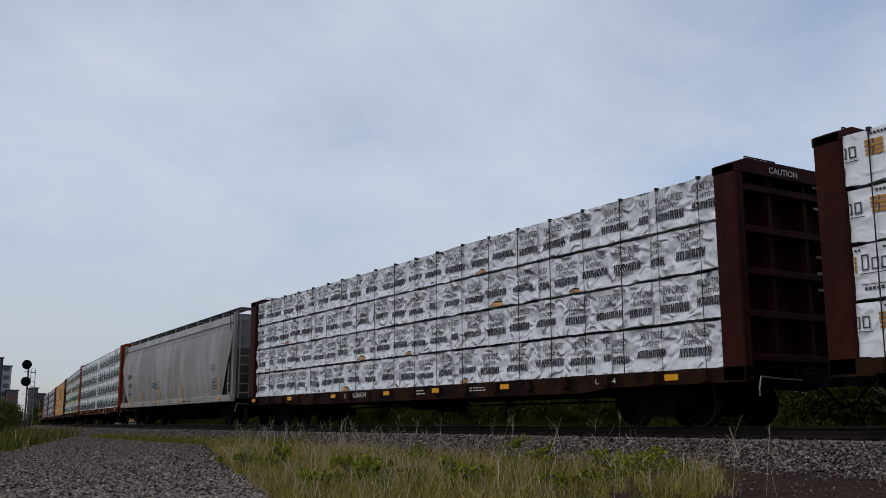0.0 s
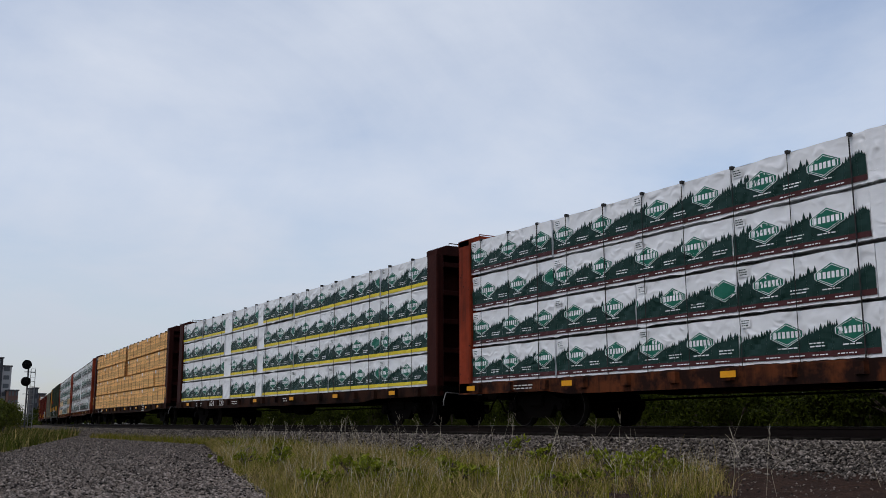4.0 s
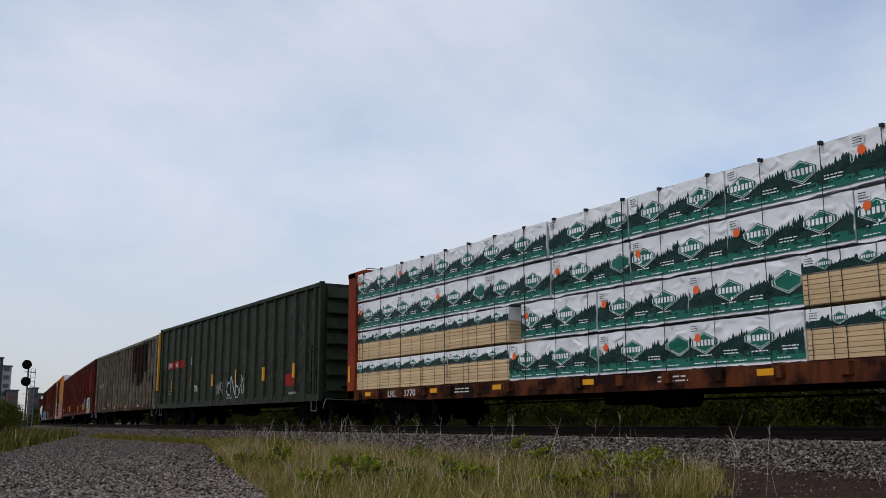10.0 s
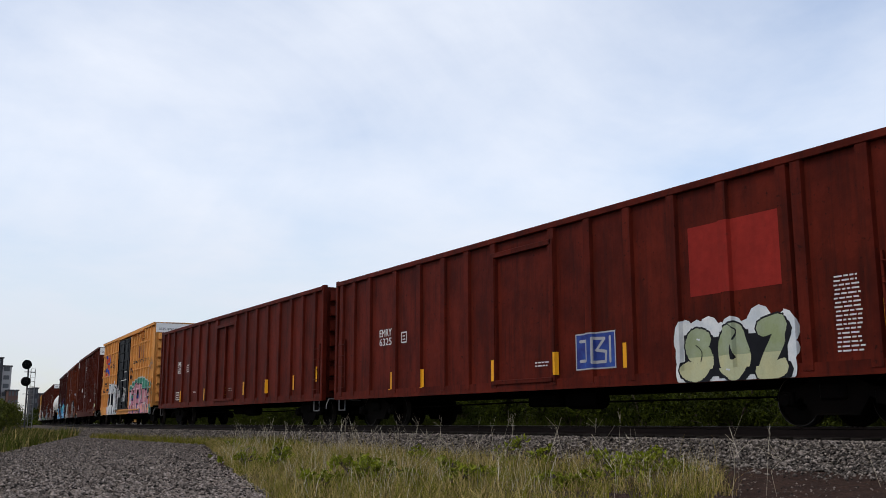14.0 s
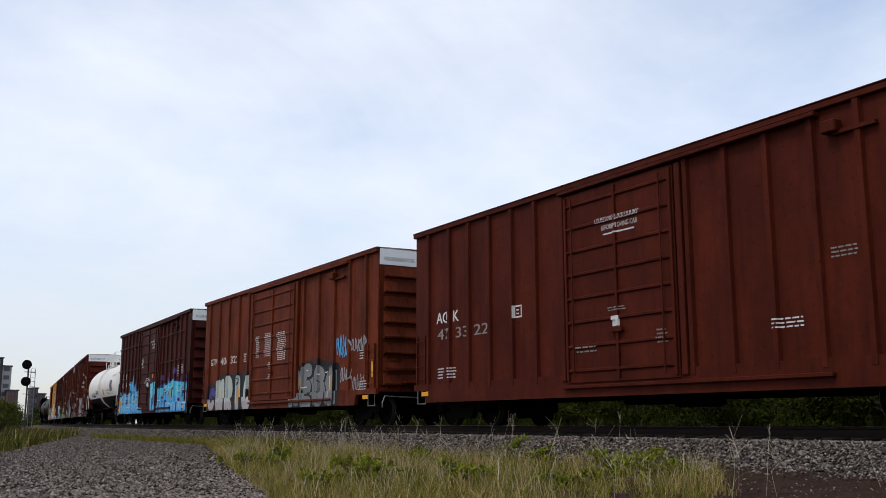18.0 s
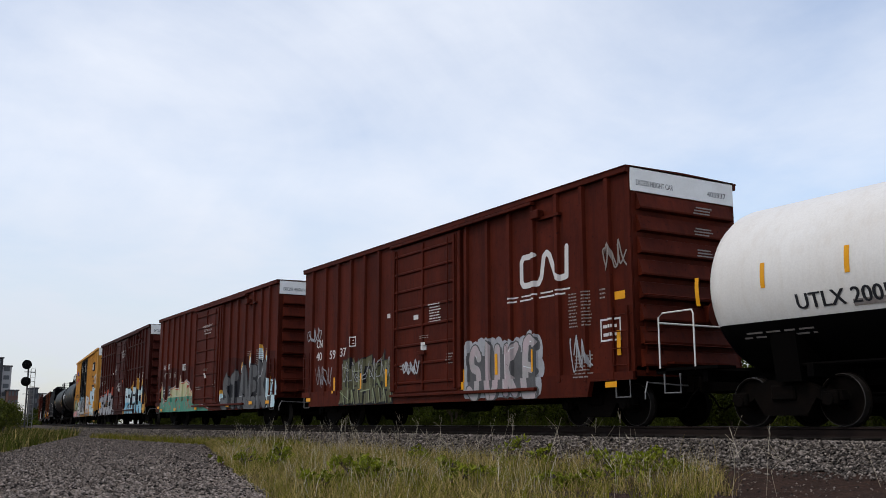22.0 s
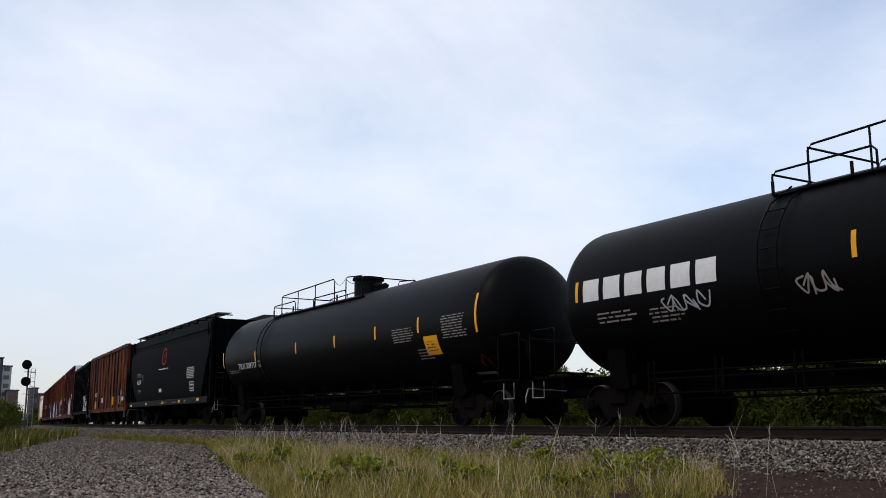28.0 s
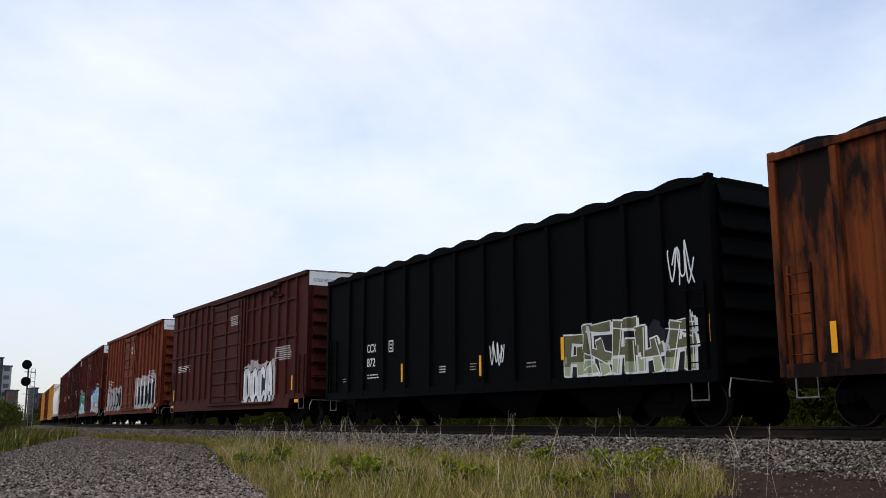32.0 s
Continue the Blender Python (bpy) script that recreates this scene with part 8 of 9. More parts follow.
# long golden yellow boxcar with double black doors
PU = [1.0, 1.75, 2.43, 3.7, 4.88, 5.84, 12.1, 12.93, 13.86, 14.75, 15.5, 16.25, 17.1, 18.1]
rt, sd, hh = boxcar("long golden yellow boxcar with double black doors and white graffiti", -131.82, 18.95, YELLOW, PU, (6.93, 11.95), (), DOOR_BLACK, number="TBOX", double=True, marks=[(18.2, 1.3)],
        letters=[("TB OX", 1.85, 2.5, 1.45, 0.25, INK), ("6 66 38 9", 1.55, 2.1, 2.4, 0.25, INK), ("next", 0.95, 3.55, 0.45, 0.14, INK), ("load", 0.95, 3.35, 0.45, 0.17, INK), ("any", 3.55, 3.75, 0.5, 0.16, INK), ("road", 3.45, 3.52, 0.6, 0.17, INK), ("Railcar Pooling", 15.75, 3.12, 2.1, 0.24, INK), ("Experts", 16.25, 2.82, 1.0, 0.22, INK), ("=", 16.3, 2.55, 0.95, 0.12, INK), ("[]", 4.9, 2.35, 0.28, 0.28, FADED), ("#", 7.6, 3.9, 0.95, 0.5, LETTER), ("#", 10.1, 3.85, 0.95, 0.6, LETTER), ("#", 9.55, 2.9, 0.4, 0.3, LETTER), ("#", 10.9, 2.85, 0.9, 0.25, LETTER)])
emblem(rt, sd, 1.9, 3.25, 1.35, 1.1)
d = Build()
sd.lay(d, [rect(15.68, 17.95, 3.62, 4.22)], 2, 0)
for a in (15.82, 16.52, 17.22):
    sd.lay(d, [rect(a, a + 0.56, 3.74, 4.10)], 3, 1)
part("trade_mark", d, [INK, LETTER], rt, "black panel with white block mark")
wild_piece(rt, sd, 0.25, 3.9, 0.58, 1.95, [SP_SAGE, SP_OLIVE, SP_WHITE, SP_OLIVE, SP_SALMON], 101, 4, 0.025, 0.35, label="sage and orange graffiti letters")
wild_piece(rt, sd, 3.9, 6.85, 0.56, 1.85, [SP_WHITE, SP_BLACK, SP_WHITE, SP_LILAC, SP_LILAC], 102, 4, 0.02, 0.3, label="white angular graffiti letters")
wild_piece(rt, Side(-hh, PANEL_Y - 0.15), 7.0, 11.85, 0.72, 1.95, [SP_SILVER, SP_BLACK, SP_WHITE, SP_GREY, SP_WHITE], 103, 7, 0.03, 0.4, back=False, label="silver and black graffiti across the doors", thin=0.8)
wild_piece(rt, Side(-hh, PANEL_Y - 0.163), 8.6, 10.2, 0.95, 2.15, [SP_AQUA, SP_BLACK, SP_WHITE, SP_NAVY, SP_SILVER], 107, 3, 0.02, 0.5, back=False, label="pale blue patches of graffiti", thin=0.6)
for i in range(2):
    tag_scrawl(rt, Side(-hh, PANEL_Y - 0.18), 7.2 + 2.4 * i, 8.4 + 2.4 * i, 0.8, 2.0, (SP_WHITE, SP_BLACK)[i], 140 + i, 4, 0.03)
wild_piece(rt, sd, 11.95, 14.7, 0.62, 2.0, [SP_WHITE, SP_GREY, SP_WHITE, SP_WHITE, SP_LILAC], 104, 3, 0.02, 0.25, back=False, label="white spiky graffiti letters", spikes=1.0, arch=0.05)
tag_scrawl(rt, sd, 12.0, 14.6, 0.7, 2.3, SP_AMBER, 145, 7, 0.03)
spray_piece(rt, sd, 15.2, 18.3, 0.6, 2.15, "NOSH", [SP_SKY, SP_GREY, SP_WHITE, SP_SKY, SP_SKY], 105, fat=0.44, wild=0.10, crown=0.05, edge=0.025, back=4, tight=1.2, arch=0.12, bubble=False)
tag_scrawl(rt, sd, 18.0, 18.7, 2.5, 3.4, SP_WHITE, 106, 3)
# black tank cars
PROUD_MARKS = [(1.0, 2.5, 0.42), (7.5, 2.5, 0.42), (12.5, 2.5, 0.42), (17.25, 2.1, 0.9)]
rt, sd, hh = tank_car("black tank car with white block lettering and a railed platform", -152.6, 19.1, 1.55, 2.62, [TANK_BLACK, TANK_BLACK], 0.5, (5.6, 11.8), 10.4,
        [("=", 1.20, 2.48, 0.48, 0.44, LETTER), ("=", 1.82, 2.48, 0.48, 0.44, LETTER), ("=", 2.44, 2.48, 0.48, 0.44, LETTER), ("=", 3.06, 2.48, 0.48, 0.44, LETTER), ("=", 3.68, 2.48, 0.48, 0.44, LETTER), ("=", 4.30, 2.48, 0.48, 0.44, LETTER), ("#", 1.5, 2.0, 1.2, 0.25, FADED), ("#", 3.0, 1.9, 0.9, 0.3, FADED), ("#", 13.6, 2.2, 1.0, 0.3, FADED), ("#", 13.6, 2.7, 1.6, 0.5, GREY_INK), ("#", 15.0, 2.45, 1.1, 0.5, FADED), ("<>", 15.3, 1.65, 0, 0.42, PATCH_RED)],
        PROUD_MARKS, BLACK, True)
tag_scrawl(rt, sd, 3.4, 4.6, 2.0, 2.4, SP_SILVER, 111, 4)
tag_scrawl(rt, sd, 6.4, 7.2, 2.0, 2.4, FADED, 112, 3)
rt, sd, hh = tank_car("glossy black tank car with yellow strips and a railed platform", -174.0, 19.3, 1.55, 2.62, [TANK_BLACK, TANK_BLACK], 0.5, (4.2, 11.4), 9.95,
        [("TILX 309717", 2.1, 2.08, 1.88, 0.2, LETTER), ("#", 4.15, 2.05, 0.25, 0.28, LETTER), ("#", 1.0, 1.95, 1.2, 0.14, FADED), ("=", 16.07, 1.8, 0.68, 0.48, REFLECT), ("#", 16.15, 1.88, 0.5, 0.3, INK), ("#", 14.4, 2.2, 1.2, 0.4, FADED), ("#", 17.0, 2.15, 1.2, 0.6, FADED), ("#", 15.6, 1.7, 0.7, 0.3, FADED), ("<>", 18.4, 1.5, 0, 0.42, PATCH_RED), ("=", 17.5, 1.25, 0.9, 0.06, FADED)],
        [(0.5, 2.2, 0.6), (3.97, 2.3, 0.36), (7.73, 2.35, 0.36), (10.73, 2.35, 0.36), (13.43, 2.4, 0.36), (15.86, 2.4, 0.4), (18.6, 2.2, 0.95)], BLACK, True)
# black covered hopper
rt = hopper_car("black covered hopper with a red ring emblem", -190.1, 14.95, BLUE_BLACK, BLACK,
        [("TCHX", 1.75, 2.42, 0.9, 0.2, FADED), ("4039", 1.8, 2.05, 0.8, 0.22, LETTER), ("[]", 2.85, 2.2, 0.28, 0.3, FADED), ("#", 1.85, 1.6, 0.8, 0.2, FADED), ("#", 6.35, 2.58, 2.0, 0.12, LETTER), ("#", 11.5, 2.0, 1.35, 0.5, LETTER), ("[]", 12.0, 1.45, 0.65, 0.4, LETTER), ("=", 6.45, 1.55, 0.5, 0.16, LETTER), ("#", 6.9, 0.98, 1.4, 0.08, FADED), ("#", 9.3, 0.98, 0.8, 0.08, FADED), ("#", 11.2, 0.96, 0.5, 0.14, FADED)],
        (), [(0.8, 0.98), (4.2, 1.02), (7.6, 1.02), (10.6, 1.04), (13.6, 1.06)], logo=(7.35, 3.22, 0.42, PATCH_RED), roof_gap=0.5, fascia=True)
# open hoppers with scalloped rims
PY = [1.19, 2.27, 3.4, 4.76, 6.03, 7.24, 8.5, 9.76, 10.97, 12.19, 13.36, 14.4]
coke_hopper("orange open hopper heavily streaked with black scorching", -207.07, 15.7, SCORCHED, PY, [("#", 2.55, 2.2, 0.9, 0.26, LETTER), ("60163", 2.6, 1.8, 0.95, 0.26, LETTER), ("=", 6.1, 1.35, 0.22, 0.32, LETTER), ("=", 6.7, 1.25, 0.4, 0.6, FADED), ("#", 12.6, 1.55, 0.5, 0.1, LETTER), ("=", 13.6, 1.7, 0.22, 0.22, LETTER), ("[]", 13.4, 1.2, 0.6, 0.4, FADED), ("=", 14.4, 1.35, 0.25, 0.2, LETTER)],
            [(0.95, 1.35), (3.45, 1.25), (11.05, 1.4), (15.0, 1.6)], 4.42, BLACK)
PZ = [1.45, 2.4, 3.63, 4.88, 6.15, 7.4, 8.67, 9.88, 11.17, 12.4, 13.61, 14.6]
rt, sd, hh = coke_hopper("blue-black open hopper with ribbed sides and yellow-white graffiti", -224.3, 15.8, BLUE_BLACK, PZ, [("CCX", 2.6, 2.05, 0.55, 0.24, LETTER), ("872", 2.6, 1.65, 0.5, 0.24, LETTER), ("#", 2.6, 1.3, 0.8, 0.16, LETTER), ("[]", 3.9, 2.0, 0.26, 0.32, LETTER), ("#", 6.6, 1.3, 0.35, 0.2, LETTER), ("#", 8.0, 1.3, 0.35, 0.2, FADED), ("#", 1.0, 1.25, 0.35, 0.16, FADED), ("#", 10.3, 1.25, 0.4, 0.16, FADED)],
            [(4.7, 1.4), (8.5, 1.4), (11.6, 1.6), (15.75, 1.7)], 4.40)
wild_piece(rt, sd, 11.6, 15.35, 1.0, 1.85, [SP_OLIVE, SP_WHITE, SP_WHITE, SP_BLACK, SP_SAGE], 121, 5, 0.022, 0.35, label="olive graffiti letters edged in white", spikes=0.3, arch=0.28, thin=1.0)
tag_scrawl(rt, sd, 8.9, 9.5, 1.35, 1.95, SP_WHITE, 122, 4, 0.03)
tag_scrawl(rt, sd, 14.75, 15.4, 2.45, 3.4, SP_WHITE, 123, 3, 0.032)
# cars still far down the line
FAR = [("#", 12.9, 2.2, 1.6, 0.5, LETTER), ("#", 1.0, 2.3, 2.0, 0.3, LETTER), ("#", 8.4, 3.8, 1.0, 0.4, LETTER)]
rt, sd, hh = boxcar("dark red boxcar with a patch of white graffiti", -241.75, 15.75, DARK_MAROON, PP, (6.1, 9.75), (4.25, 2.98), marks=[(0.8, 1.3), (14.6, 1.4)], letters=FAR)
spray_piece(rt, sd, 9.9, 12.9, 0.8, 2.1, 4, [SP_WHITE, SP_BLACK, SP_WHITE, SP_LILAC, SP_WHITE], 131)
rt, sd, hh = boxcar("faded brown boxcar with white graffiti", -259.5, 15.75, ORANGE_BROWN, PN, (6.4, 9.6), letters=FAR)
spray_piece(rt, sd, 9.9, 14.5, 0.8, 2.3, 5, [SP_WHITE, SP_BLACK, SP_WHITE, SP_LILAC, SP_SILVER], 132)
spray_piece(rt, sd, 1.0, 5.5, 0.8, 2.0, 5, [SP_SILVER, SP_BLACK, SP_WHITE, SP_LILAC, SP_SILVER], 133)
rt, sd, hh = boxcar("maroon boxcar with teal and white graffiti", -277.3, 15.75, MAROON, PN, (6.4, 9.6), letters=FAR)
spray_piece(rt, sd, 1.0, 6.0, 0.8, 2.1, 5, [SP_TEAL, SP_WHITE, SP_WHITE, SP_TEAL, SP_AQUA], 134)
spray_piece(rt, sd, 9.9, 15.0, 0.8, 2.3, 5, [SP_AQUA, SP_WHITE, SP_WHITE, SP_PURPLE, SP_SILVER], 135)
boxcar("dark maroon boxcar with a white end panel", -295.1, 15.75, DARK_MAROON, PN, (6.4, 9.6), letters=FAR)
boxcar("maroon boxcar with a ribbed door", -312.9, 15.75, MAROON, PP, (6.1, 9.75), letters=FAR)
hopper_car("cream covered hopper with rounded sides", -329.5, 14.95, TANK_WHITE, HOPPER_LIGHT, [("#", 2, 2.2, 1.2, 0.3, INK)], (), [(0.8, 0.98)])
boxcar("golden boxcar far down the line", -347.2, 15.75, YELLOW, PN, (6.4, 9.6), letters=[])
boxcar("faded brown boxcar far down the line", -365.0, 15.75, ORANGE_BROWN, PN, (6.4, 9.6), letters=FAR)
boxcar("golden boxcar far down the line", -382.8, 15.75, YELLOW, PP, (6.1, 9.75), letters=[])
boxcar("maroon boxcar far down the line", -400.6, 15.75, MAROON, PN, (6.4, 9.6), letters=FAR)


# ---- grass, weeds and dead stalks ----
def blade_field(spots, z, heights, widths, lean, seed, segs=2):
    g = np.random.RandomState(seed)
    n = len(spots)
    s = np.array(spots)
    a = g.uniform(0, 6.283, n)
    la = g.uniform(0, 6.283, n)
    ln = g.uniform(0.1, 1.0, n) * lean * heights
    dx, dy = np.cos(a) * widths / 2, np.sin(a) * widths / 2
    lx, ly = np.cos(la) * ln, np.sin(la) * ln
    v = np.zeros((n, 5, 3))
    for i, (f, w) in enumerate(((0.0, 1.0), (0.0, -1.0), (0.55, 0.75), (0.55, -0.75), (1.0, 0.0))):
        v[:, i, 0] = s[:, 0] + dx * w + lx * f * f
        v[:, i, 1] = s[:, 1] + dy * w + ly * f * f
        v[:, i, 2] = z + heights * f * (1 - 0.15 * f * lean)
    tri = np.array([(0, 1, 3), (0, 3, 2), (2, 3, 4)])
    f = (tri[None] + 5 * np.arange(n)[:, None, None]).reshape(-1, 3)
    return v.reshape(-1, 3), f


def grass(name, label, spots, hmin, hmax, wid, lean, seed, materials, share):
    g = np.random.RandomState(seed)
    n = len(spots)
    hts = g.uniform(hmin, hmax, n) * g.uniform(0.6, 1.0, n)
    v, f = blade_field(spots, np.array([swell(*p) - 0.03 for p in spots]), hts, g.uniform(0.6, 1.3, n) * wid, lean, seed + 1)
    idx = np.repeat((g.rand(n) < share).astype(int), 3)
    return stuff(name, v, f, materials, label, "grass", idx)


def verge_edge(x):
    """Between the gravel yard and the bank."""
    return 3.67 - (x + 9.6) * 0.30


gen = np.random.RandomState(11)
spots = []
while len(spots) < 42000:
    x = -6.6 - 27 * gen.rand() ** 1.35
    lo, hi = verge_edge(x), 10.6
    y = lo + (hi - lo) * gen.rand()
    ang = math.degrees(math.atan2(y, -x))
    thin = noise.noise(Vector((x * 0.55, y * 0.9, 2.0)))
    if ang > 46 + 3 * thin or (ang > 41 and thin < -0.05) or thin < -0.42 or (y > 9.7 and gen.rand() < 0.6):
        continue
    spots.append((x, y))
patch = {p: noise.noise(Vector((p[0] * 0.45, p[1] * 0.55, 7))) + 0.5 * noise.noise(Vector((p[0] * 1.6, p[1] * 1.9, 3))) for p in spots}
dry = [p for p in spots if patch[p] + 0.10 * gen.randn() > -0.14]
wet = [p for p in spots if patch[p] + 0.10 * gen.randn() <= -0.05]
grass("dry_grass", "tall bleached dry grass on the verge", dry, 0.10, 0.44, 0.0062, 1.0, 12, [DRY_GRASS, GREEN_GRASS], 0.38)
grass("green_grass", "fresh green grass on the verge", wet, 0.08, 0.34, 0.0085, 0.85, 13, [GREEN_GRASS, DRY_GRASS], 0.15)
spots = []
while len(spots) < 3600:
    x = -7.5 - 16 * gen.rand() ** 1.2
    y = verge_edge(x) + (10.4 - verge_edge(x)) * gen.rand()
    if noise.noise(Vector((x * 0.8, y * 0.8, 5.0))) > 0.08 and math.degrees(math.atan2(y, -x)) < 47:
        spots.append((x, y))
grass("tall_dry_grass", "tufts of tall pale dry stems on the verge", spots, 0.3, 0.66, 0.0055, 0.8, 22, [DRY_GRASS, STALK], 0.3)
spots = []
while len(spots) < 15000:
    x = -24 - 50 * gen.rand() ** 1.3
    y = 2.9 - (x + 24) * 0.25 - 7 * gen.rand() ** 1.2
    spots.append((x, y))
grass("far_grass", "tall green and dry grass beside the yard", spots, 0.25, 0.8, 0.02, 0.5, 14, [BUSH_LEAF, DRY_GRASS], 0.22)
spots = [beside(-25 - 26 * r, -3.45 + gen.uniform(-0.6, 0.35), 0)[:2] for r in gen.rand(5200)] + [beside(-72 - 40 * r, -4.4 + gen.uniform(-0.8, 0.8), 0)[:2] for r in gen.rand(3000)]
grass("bank_grass", "low green grass at the foot of the bank", spots, 0.20, 0.52, 0.016, 0.6, 15, [GREEN_GRASS, DRY_GRASS], 0.2)
spots = [beside(14 - 105 * gen.rand(), 4.4 + 9 * gen.rand(), 0)[:2] for _ in range(22000)]
grass("back_grass", "rank green growth behind the track", spots, 0.4, 1.3, 0.03, 0.5, 16, [BUSH_LEAF, LEAF], 0.75)


def leaf_cloud(centres, count, leaf, seed, squash=0.8):
    """Leaves as small folded pairs of triangles in loose clumps."""
    g = np.random.RandomState(seed)
    c = np.array(centres)
    pick = g.randint(0, len(c), count)
    d = g.normal(size=(count, 3))
    d /= np.linalg.norm(d, axis=1)[:, None]
    r = c[pick, 3] * g.rand(count) ** 0.45
    p = c[pick, :3] + d * r[:, None] * np.array([1, 1, squash])
    a, t = g.normal(size=(count, 3)), g.normal(size=(count, 3))
    a /= np.linalg.norm(a, axis=1)[:, None]
    t -= (t * a).sum(1)[:, None] * a
    t /= np.linalg.norm(t, axis=1)[:, None]
    up = np.cross(a, t)
    s = leaf * g.uniform(0.6, 1.3, count)[:, None]
    v = np.stack([p - a * s, p + t * s * 0.42 + up * s * 0.12, p + a * s, p - t * s * 0.42 + up * s * 0.12], 1).reshape(-1, 3)
    f = (np.array([(0, 1, 2), (0, 2, 3)])[None] + 4 * np.arange(count)[:, None, None]).reshape(-1, 3)
    keep = v[:, 2].reshape(-1, 4).min(1) > 0.0
    f = f.reshape(-1, 2, 3)[keep].reshape(-1, 3)
    return v, f


def raw_mesh(name, v, f, material):
    me = bpy.data.meshes.new(name)
    me.from_pydata(v.tolist(), [], f.tolist())
    me.materials.append(material)
    me.update()
    return me


def shrub(x, y, height, spread, seed, label, leaves, leaf=0.07, name="shrub", material=LEAF, z=0.0):
    rnd = random.Random(seed)
    root = tagged(new(name), label, "shrub", "shrubs beside the line")
    root.location = (x, y, z)
    b = Build()
    tips = []
    for i in range(5 if height > 1.0 else 3):
        a = rnd.uniform(0, 6.28)
        e = (math.cos(a) * spread * rnd.uniform(0.2, 0.6), math.sin(a) * spread * rnd.uniform(0.2, 0.6), height * rnd.uniform(0.45, 0.85))
        m = (e[0] * 0.35, e[1] * 0.35, e[2] * 0.55)
        b.rod([(0.05 * math.cos(a), 0.05 * math.sin(a), -0.05), m, e], 0.012 + 0.010 * height, 5)
        tips.append(e)
        for j in range(2):
            q = (e[0] + rnd.uniform(-0.4, 0.4) * spread, e[1] + rnd.uniform(-0.4, 0.4) * spread, e[2] + rnd.uniform(-0.2, 0.15) * height)
            b.rod([m, q], 0.006 + 0.004 * height, 4)
            tips.append(q)
    part("stem", b, BARK, root)
    cl = [(t[0], t[1], t[2], height * rnd.uniform(0.12, 0.26)) for t in tips]
    cl += [(rnd.uniform(-0.8, 0.8) * spread, rnd.uniform(-0.8, 0.8) * spread, height * rnd.uniform(0.1, 0.7), height * rnd.uniform(0.12, 0.28)) for _ in range(10)]
    v, f = leaf_cloud(cl, leaves, leaf, seed)
    ob = new("leaves", raw_mesh("leaves", v, f, material))
    ob.parent = root
    return root


rnd = random.Random(77)
for i in range(52):
    s_ = 16 - 2.3 * i + rnd.uniform(-0.7, 0.7)
    x, y, _ = beside(s_, rnd.uniform(6.2, 10.0), 0)
    tall = rnd.uniform(1.7, 2.2) if x < -22 else rnd.uniform(1.9, 2.7) if x < -14 else rnd.uniform(2.4, 3.9)
    shrub(x, y, tall, tall * rnd.uniform(0.55, 0.85), 300 + i, "leafy green shrub growing behind the track", int(2600 + 2000 * tall), 0.046 + 0.006 * tall)
for i in range(30):
    x, y, _ = beside(14 - 2.6 * i + rnd.uniform(-0.8, 0.8), rnd.uniform(12.0, 15.0), 0)
    tall = rnd.uniform(3.0, 3.9)
    shrub(x, y, tall, tall * rnd.uniform(0.6, 0.9), 700 + i, "tall leafy green shrub behind the hedge", 6500, 0.085)
for i, (x, y, hh_, sp) in enumerate(((-40.5, 3.0, 2.1, 1.5), (-43.5, 4.5, 1.9, 1.4), (-47, 3.6, 2.3, 1.6), (-38.5, 1.2, 1.9, 1.4), (-52, 5.6, 1.9, 1.3), (-36.5, 2.2, 1.6, 1.2), (-74, 9.2, 2.9, 1.5), (-80, 10.6, 2.7, 1.2), (-66, 8.6, 2.2, 1.0))):
    shrub(x, y, hh_, sp, 400 + i, "rounded green bush beyond the grass", 6500, 0.055, "shrub", BUSH_LEAF)
for i, (x, y, hh_) in enumerate(((-11.6, 6.0, 0.42), (-11.2, 5.5, 0.36), (-10.6, 6.6, 0.34), (-10.2, 8.8, 0.45), (-9.5, 9.2, 0.4), (-13.6, 9.6, 0.5), (-12.8, 9.7, 0.4), (-9.3, 8.6, 0.3), (-17.5, 7.2, 0.4), (-15.2, 8.8, 0.42), (-8.9, 7.6, 0.25))):
    shrub(x, y, hh_, 0.35, 500 + i, "low bright green weed among dry grass", 320, 0.04, "weed", WEED_LEAF)
rnd = random.Random(31)
for i in range(20):
    cx, cy, sp = rnd.choice(((-9.3, 6.4, 0.7), (-9.9, 9.1, 0.6), (-10.6, 9.4, 0.6), (-15.1, 6.6, 0.9), (-11.2, 5.0, 0.7), (-9.6, 4.5, 0.5), (-10.8, 5.6, 0.6), (-13.5, 7.6, 1.0)))
    if i % 3 == 0:
        cx = rnd.uniform(-27, -9.5)
        cy, sp = verge_edge(cx) + 0.35, 0.3
    cx, cy = cx + rnd.uniform(-sp, sp), cy + rnd.uniform(-sp, sp)
    shrub(cx, cy, rnd.uniform(0.16, 0.38), rnd.uniform(0.22, 0.42), 560 + i, "low bright green weed among dry grass", 420, 0.03, "weed", WEED_LEAF, swell(cx, cy))
rnd = random.Random(9)
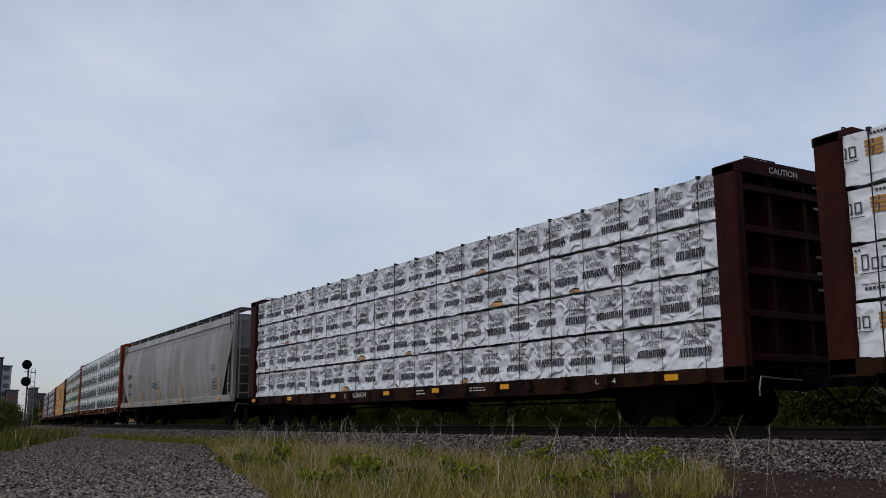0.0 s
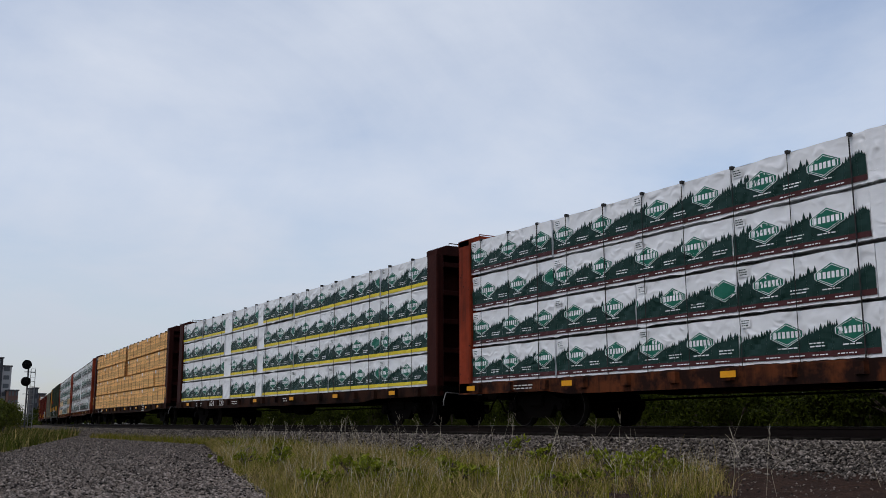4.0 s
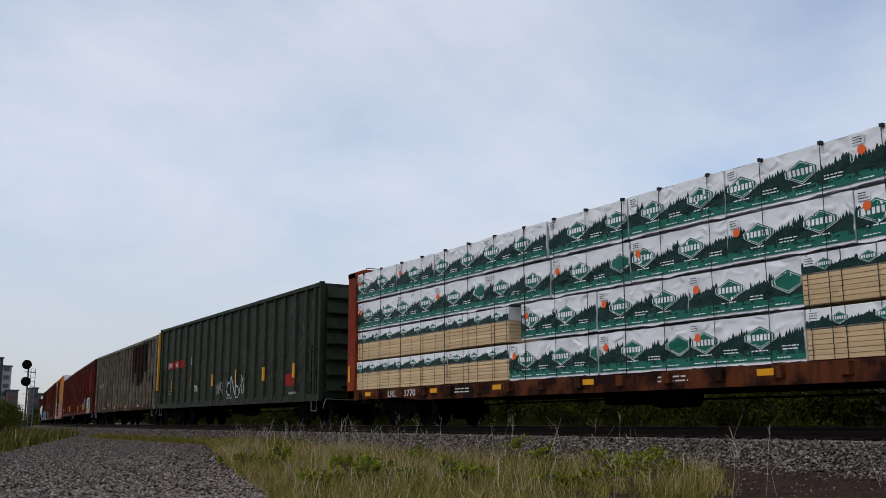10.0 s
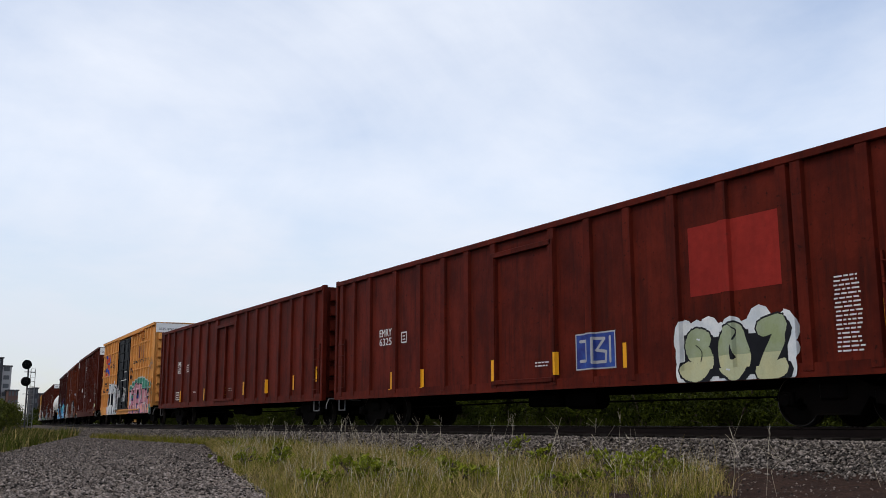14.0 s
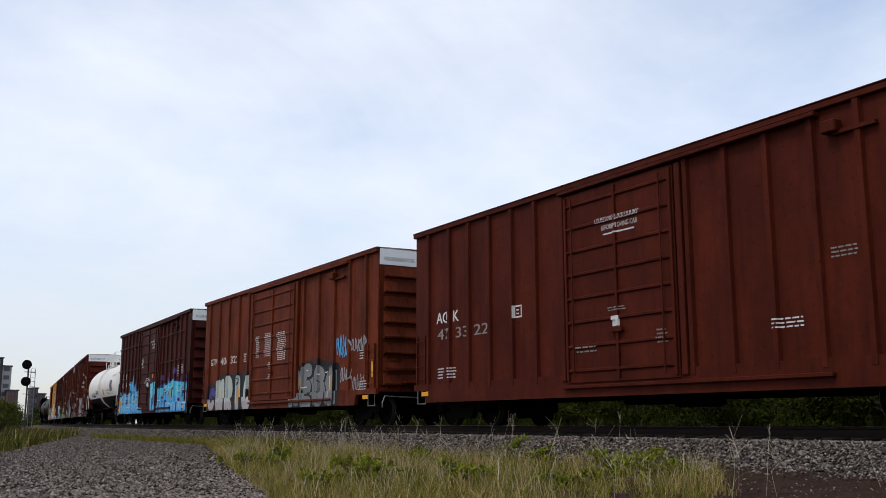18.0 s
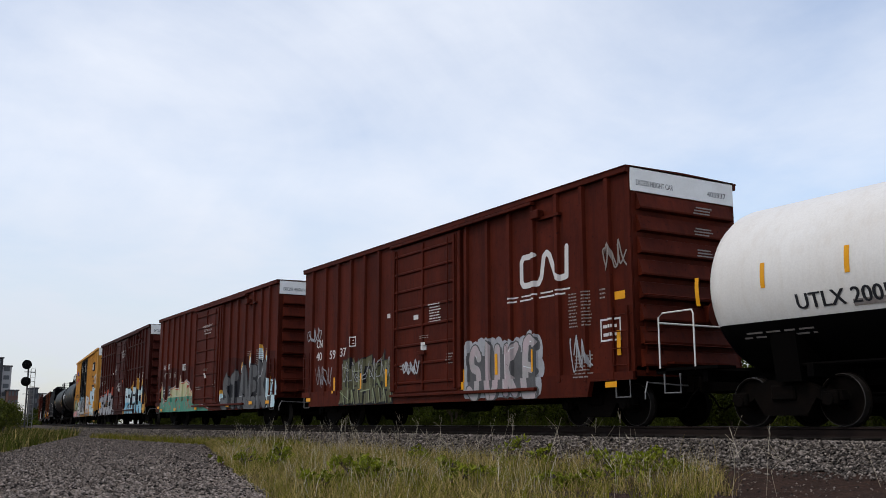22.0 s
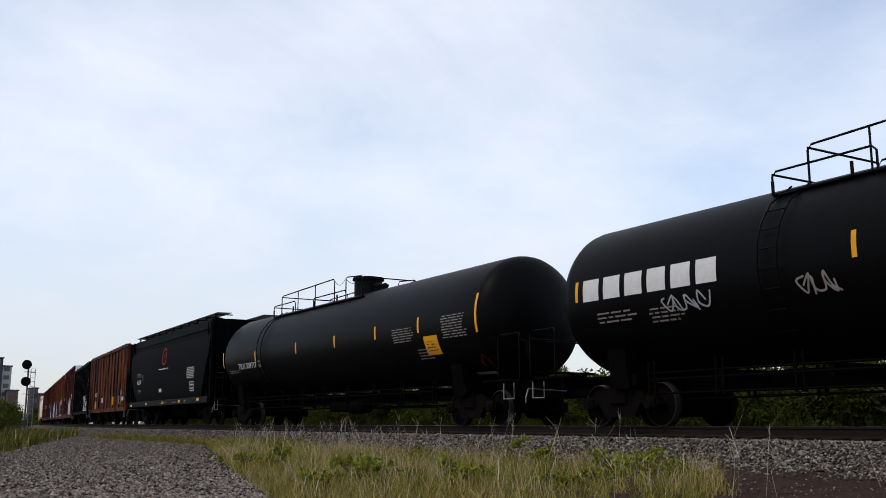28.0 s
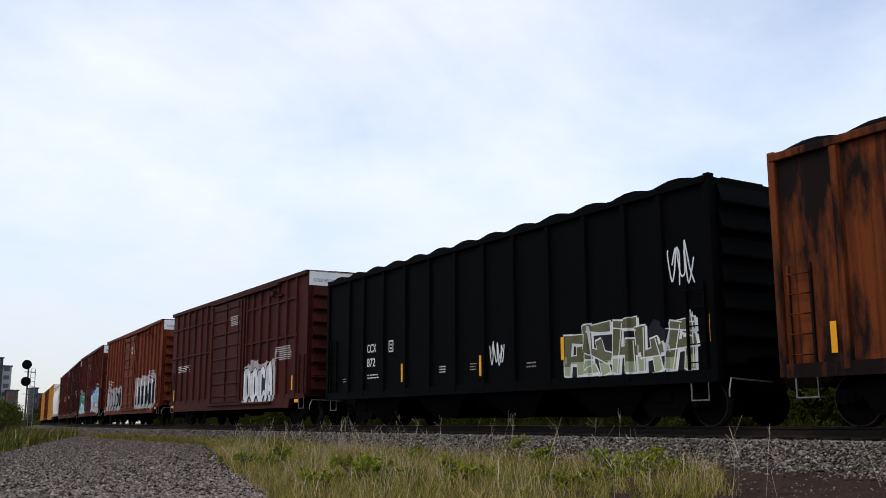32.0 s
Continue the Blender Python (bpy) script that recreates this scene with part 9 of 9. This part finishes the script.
for i in range(90):
    x = rnd.uniform(-26, -6.5)
    y = rnd.uniform(max(verge_edge(x) + 0.4, 5.4), 11.5)
    hgt = rnd.uniform(0.35, 0.85)
    b = Build()
    p = [(0, 0, -0.02), (rnd.uniform(-0.08, 0.08), rnd.uniform(-0.08, 0.08), hgt * 0.5), (rnd.uniform(-0.25, 0.25), rnd.uniform(-0.2, 0.2), hgt)]
    b.rod(p, 0.0019, 4)
    for j in range(rnd.randint(1, 4)):
        t = rnd.uniform(0.35, 0.9)
        m = Vector(p[1]).lerp(Vector(p[2]), t * 0.8)
        b.rod([tuple(m), (m.x + rnd.uniform(-0.22, 0.22), m.y + rnd.uniform(-0.1, 0.1), m.z + rnd.uniform(0.05, 0.25))], 0.0014, 3)
    o = thing("dead_stalk", b, STALK, "bleached dead weed stalk beside the track", "weed", "dead stalks")
    o.location = (x, y, swell(x, y))


# ---- signal mast, cabinet and the town far off ----
def signal_mast(x, y):
    root = tagged(new("railway_signal"), "railway signal mast with two round black targets and a ladder", "signal")
    root.location = (x, y, 0)
    root.rotation_euler = (0, 0, radians(80))
    b = Build().lathe([(0, 0.07), (5.0, 0.06)], 12, "z")
    part("mast", b, ROOFING, root)
    b = Build()
    for dx in (0.20, 0.52):
        b.rod([(dx, 0, 0.0), (dx, 0, 4.9)], 0.025, 5)
    for i in range(15):
        b.rod([(0.20, 0, 0.35 * i + 0.1), (0.52, 0, 0.35 * i + 0.1)], 0.018, 4)
    b.rod([(-0.3, 0, 4.7), (0.52, 0, 4.7)], 0.025, 5)
    b.rod([(-0.3, 0, 3.0), (0.52, 0, 3.0)], 0.025, 5)
    part("ladder", b, GALV, root)
    for z in (5.25, 3.95):
        b = Build().lathe([(-0.05, 0.05), (-0.05, 0.36), (0.0, 0.36), (0.02, 0.1)], 24, "y", 0, (-0.12, -0.2, z))
        t = part("signal_target", b, BLACK, root, "round black signal target")
        b = Build().lathe([(-0.3, 0.11), (-0.05, 0.13), (0.25, 0.13)], 12, "y", 0, (-0.12, -0.2, z))
        part("hood", b, BLACK, t)
    return root


signal_mast(-81.5, 12.1)
b = Build()
b.box(-78.6, -77.9, 9.2, 10.2, 0.0, 1.55, 0, 0.05)
thing("relay_cabinet", b, GALV, "grey steel signal cabinet beside the line", "cabinet")


def building(x, y, wx, wy, hgt, material, storeys, bays, label, roof_box=True):
    root = tagged(new("building"), label, "building", "distant buildings")
    root.location = (x, y, 0)
    b = Build()
    b.box(-wx / 2, wx / 2, -wy / 2, wy / 2, 0, hgt)
    part("wall", b, material, root)
    b = Build()
    b.box(-wx / 2 - 0.3, wx / 2 + 0.3, -wy / 2 - 0.3, wy / 2 + 0.3, hgt, hgt + 0.5)
    if roof_box:
        b.box(-wx * 0.1, wx * 0.3, -wy * 0.25, wy * 0.1, hgt + 0.5, hgt + 3.2)
    part("roof", b, ROOFING, root)
    for i in range(storeys):
        for j in range(bays):
            yy = -wy / 2 + wy * (j + 0.5) / bays
            zz = hgt * (i + 0.45) / storeys
            w = Build()
            w.box(wx / 2 - 0.05, wx / 2 + 0.04, yy - wy / bays * 0.3, yy + wy / bays * 0.3, zz, zz + hgt / storeys * 0.5)
            part("window", w, GLASS_DARK, root)
    return root


building(-420, 44.5, 18, 21, 22.5, CONCRETE, 7, 6, "grey concrete block far beyond the trees", False)
building(-416, 45.5, 14, 12, 25.5, ROOFING, 7, 3, "dark stair tower far beyond the trees", False)
building(-410, 55.2, 12, 3.6, 13.0, BRICKWORK, 4, 3, "low grey building far beyond the trees", False)
building(-400, 63.0, 12, 4.4, 11.5, BRICKWORK, 4, 4, "dark brick building far down the line", False)
building(-396, 61.0, 10, 2.0, 13.5, ROOFING, 4, 2, "dark narrow building far down the line", False)
building(-95, 10.4, 4, 1.4, 5.0, BRICKWORK, 1, 1, "dark brown hut beyond the bushes", False)
rnd = random.Random(5)
v, f = leaf_cloud([(-300 + rnd.uniform(-60, 60), rnd.uniform(-60, 62), rnd.uniform(0.5, 4.5), rnd.uniform(2, 4)) for _ in range(140)] + [(rnd.uniform(-190, 60), rnd.uniform(48, 70), rnd.uniform(0.1, 2.8), rnd.uniform(1.2, 2.6)) for _ in range(420)], 95000, 0.5, 8)
stuff("far_woods", v, f, [LEAF], "low dark woods on the horizon", "trees")


# ---- movement ----
def motions():
    for root, s_mid, half in CARS:
        rows = []
        for i in range(65):
            t = 0.5 * i
            s = s_mid + SPEED * (t - 19.0)
            ax, ay, _ = line(s + half)
            bx, by, _ = line(s - half)
            rows.append((t, pose((ax + bx) / 2, (ay + by) / 2, RAIL, 0, 0, math.degrees(math.atan2(ay - by, ax - bx)))))
        walk(root, rows)


# ---- ties, each a piece of its own near the camera ----
tie_mesh = Build().box(-0.11, 0.11, -1.3, 1.3, -0.16, 0.0, 0, 0.012).mesh("tie", [TIE])
bed = bpy.data.objects["ballast_bed"]
for i in range(290):
    s = 12 - 0.52 * i
    x, y, th = line(s)
    o = new("tie", tie_mesh)
    o.parent = bed
    o.location, o.rotation_euler = (x, y, 0.512), (0, 0, -th)

motions()
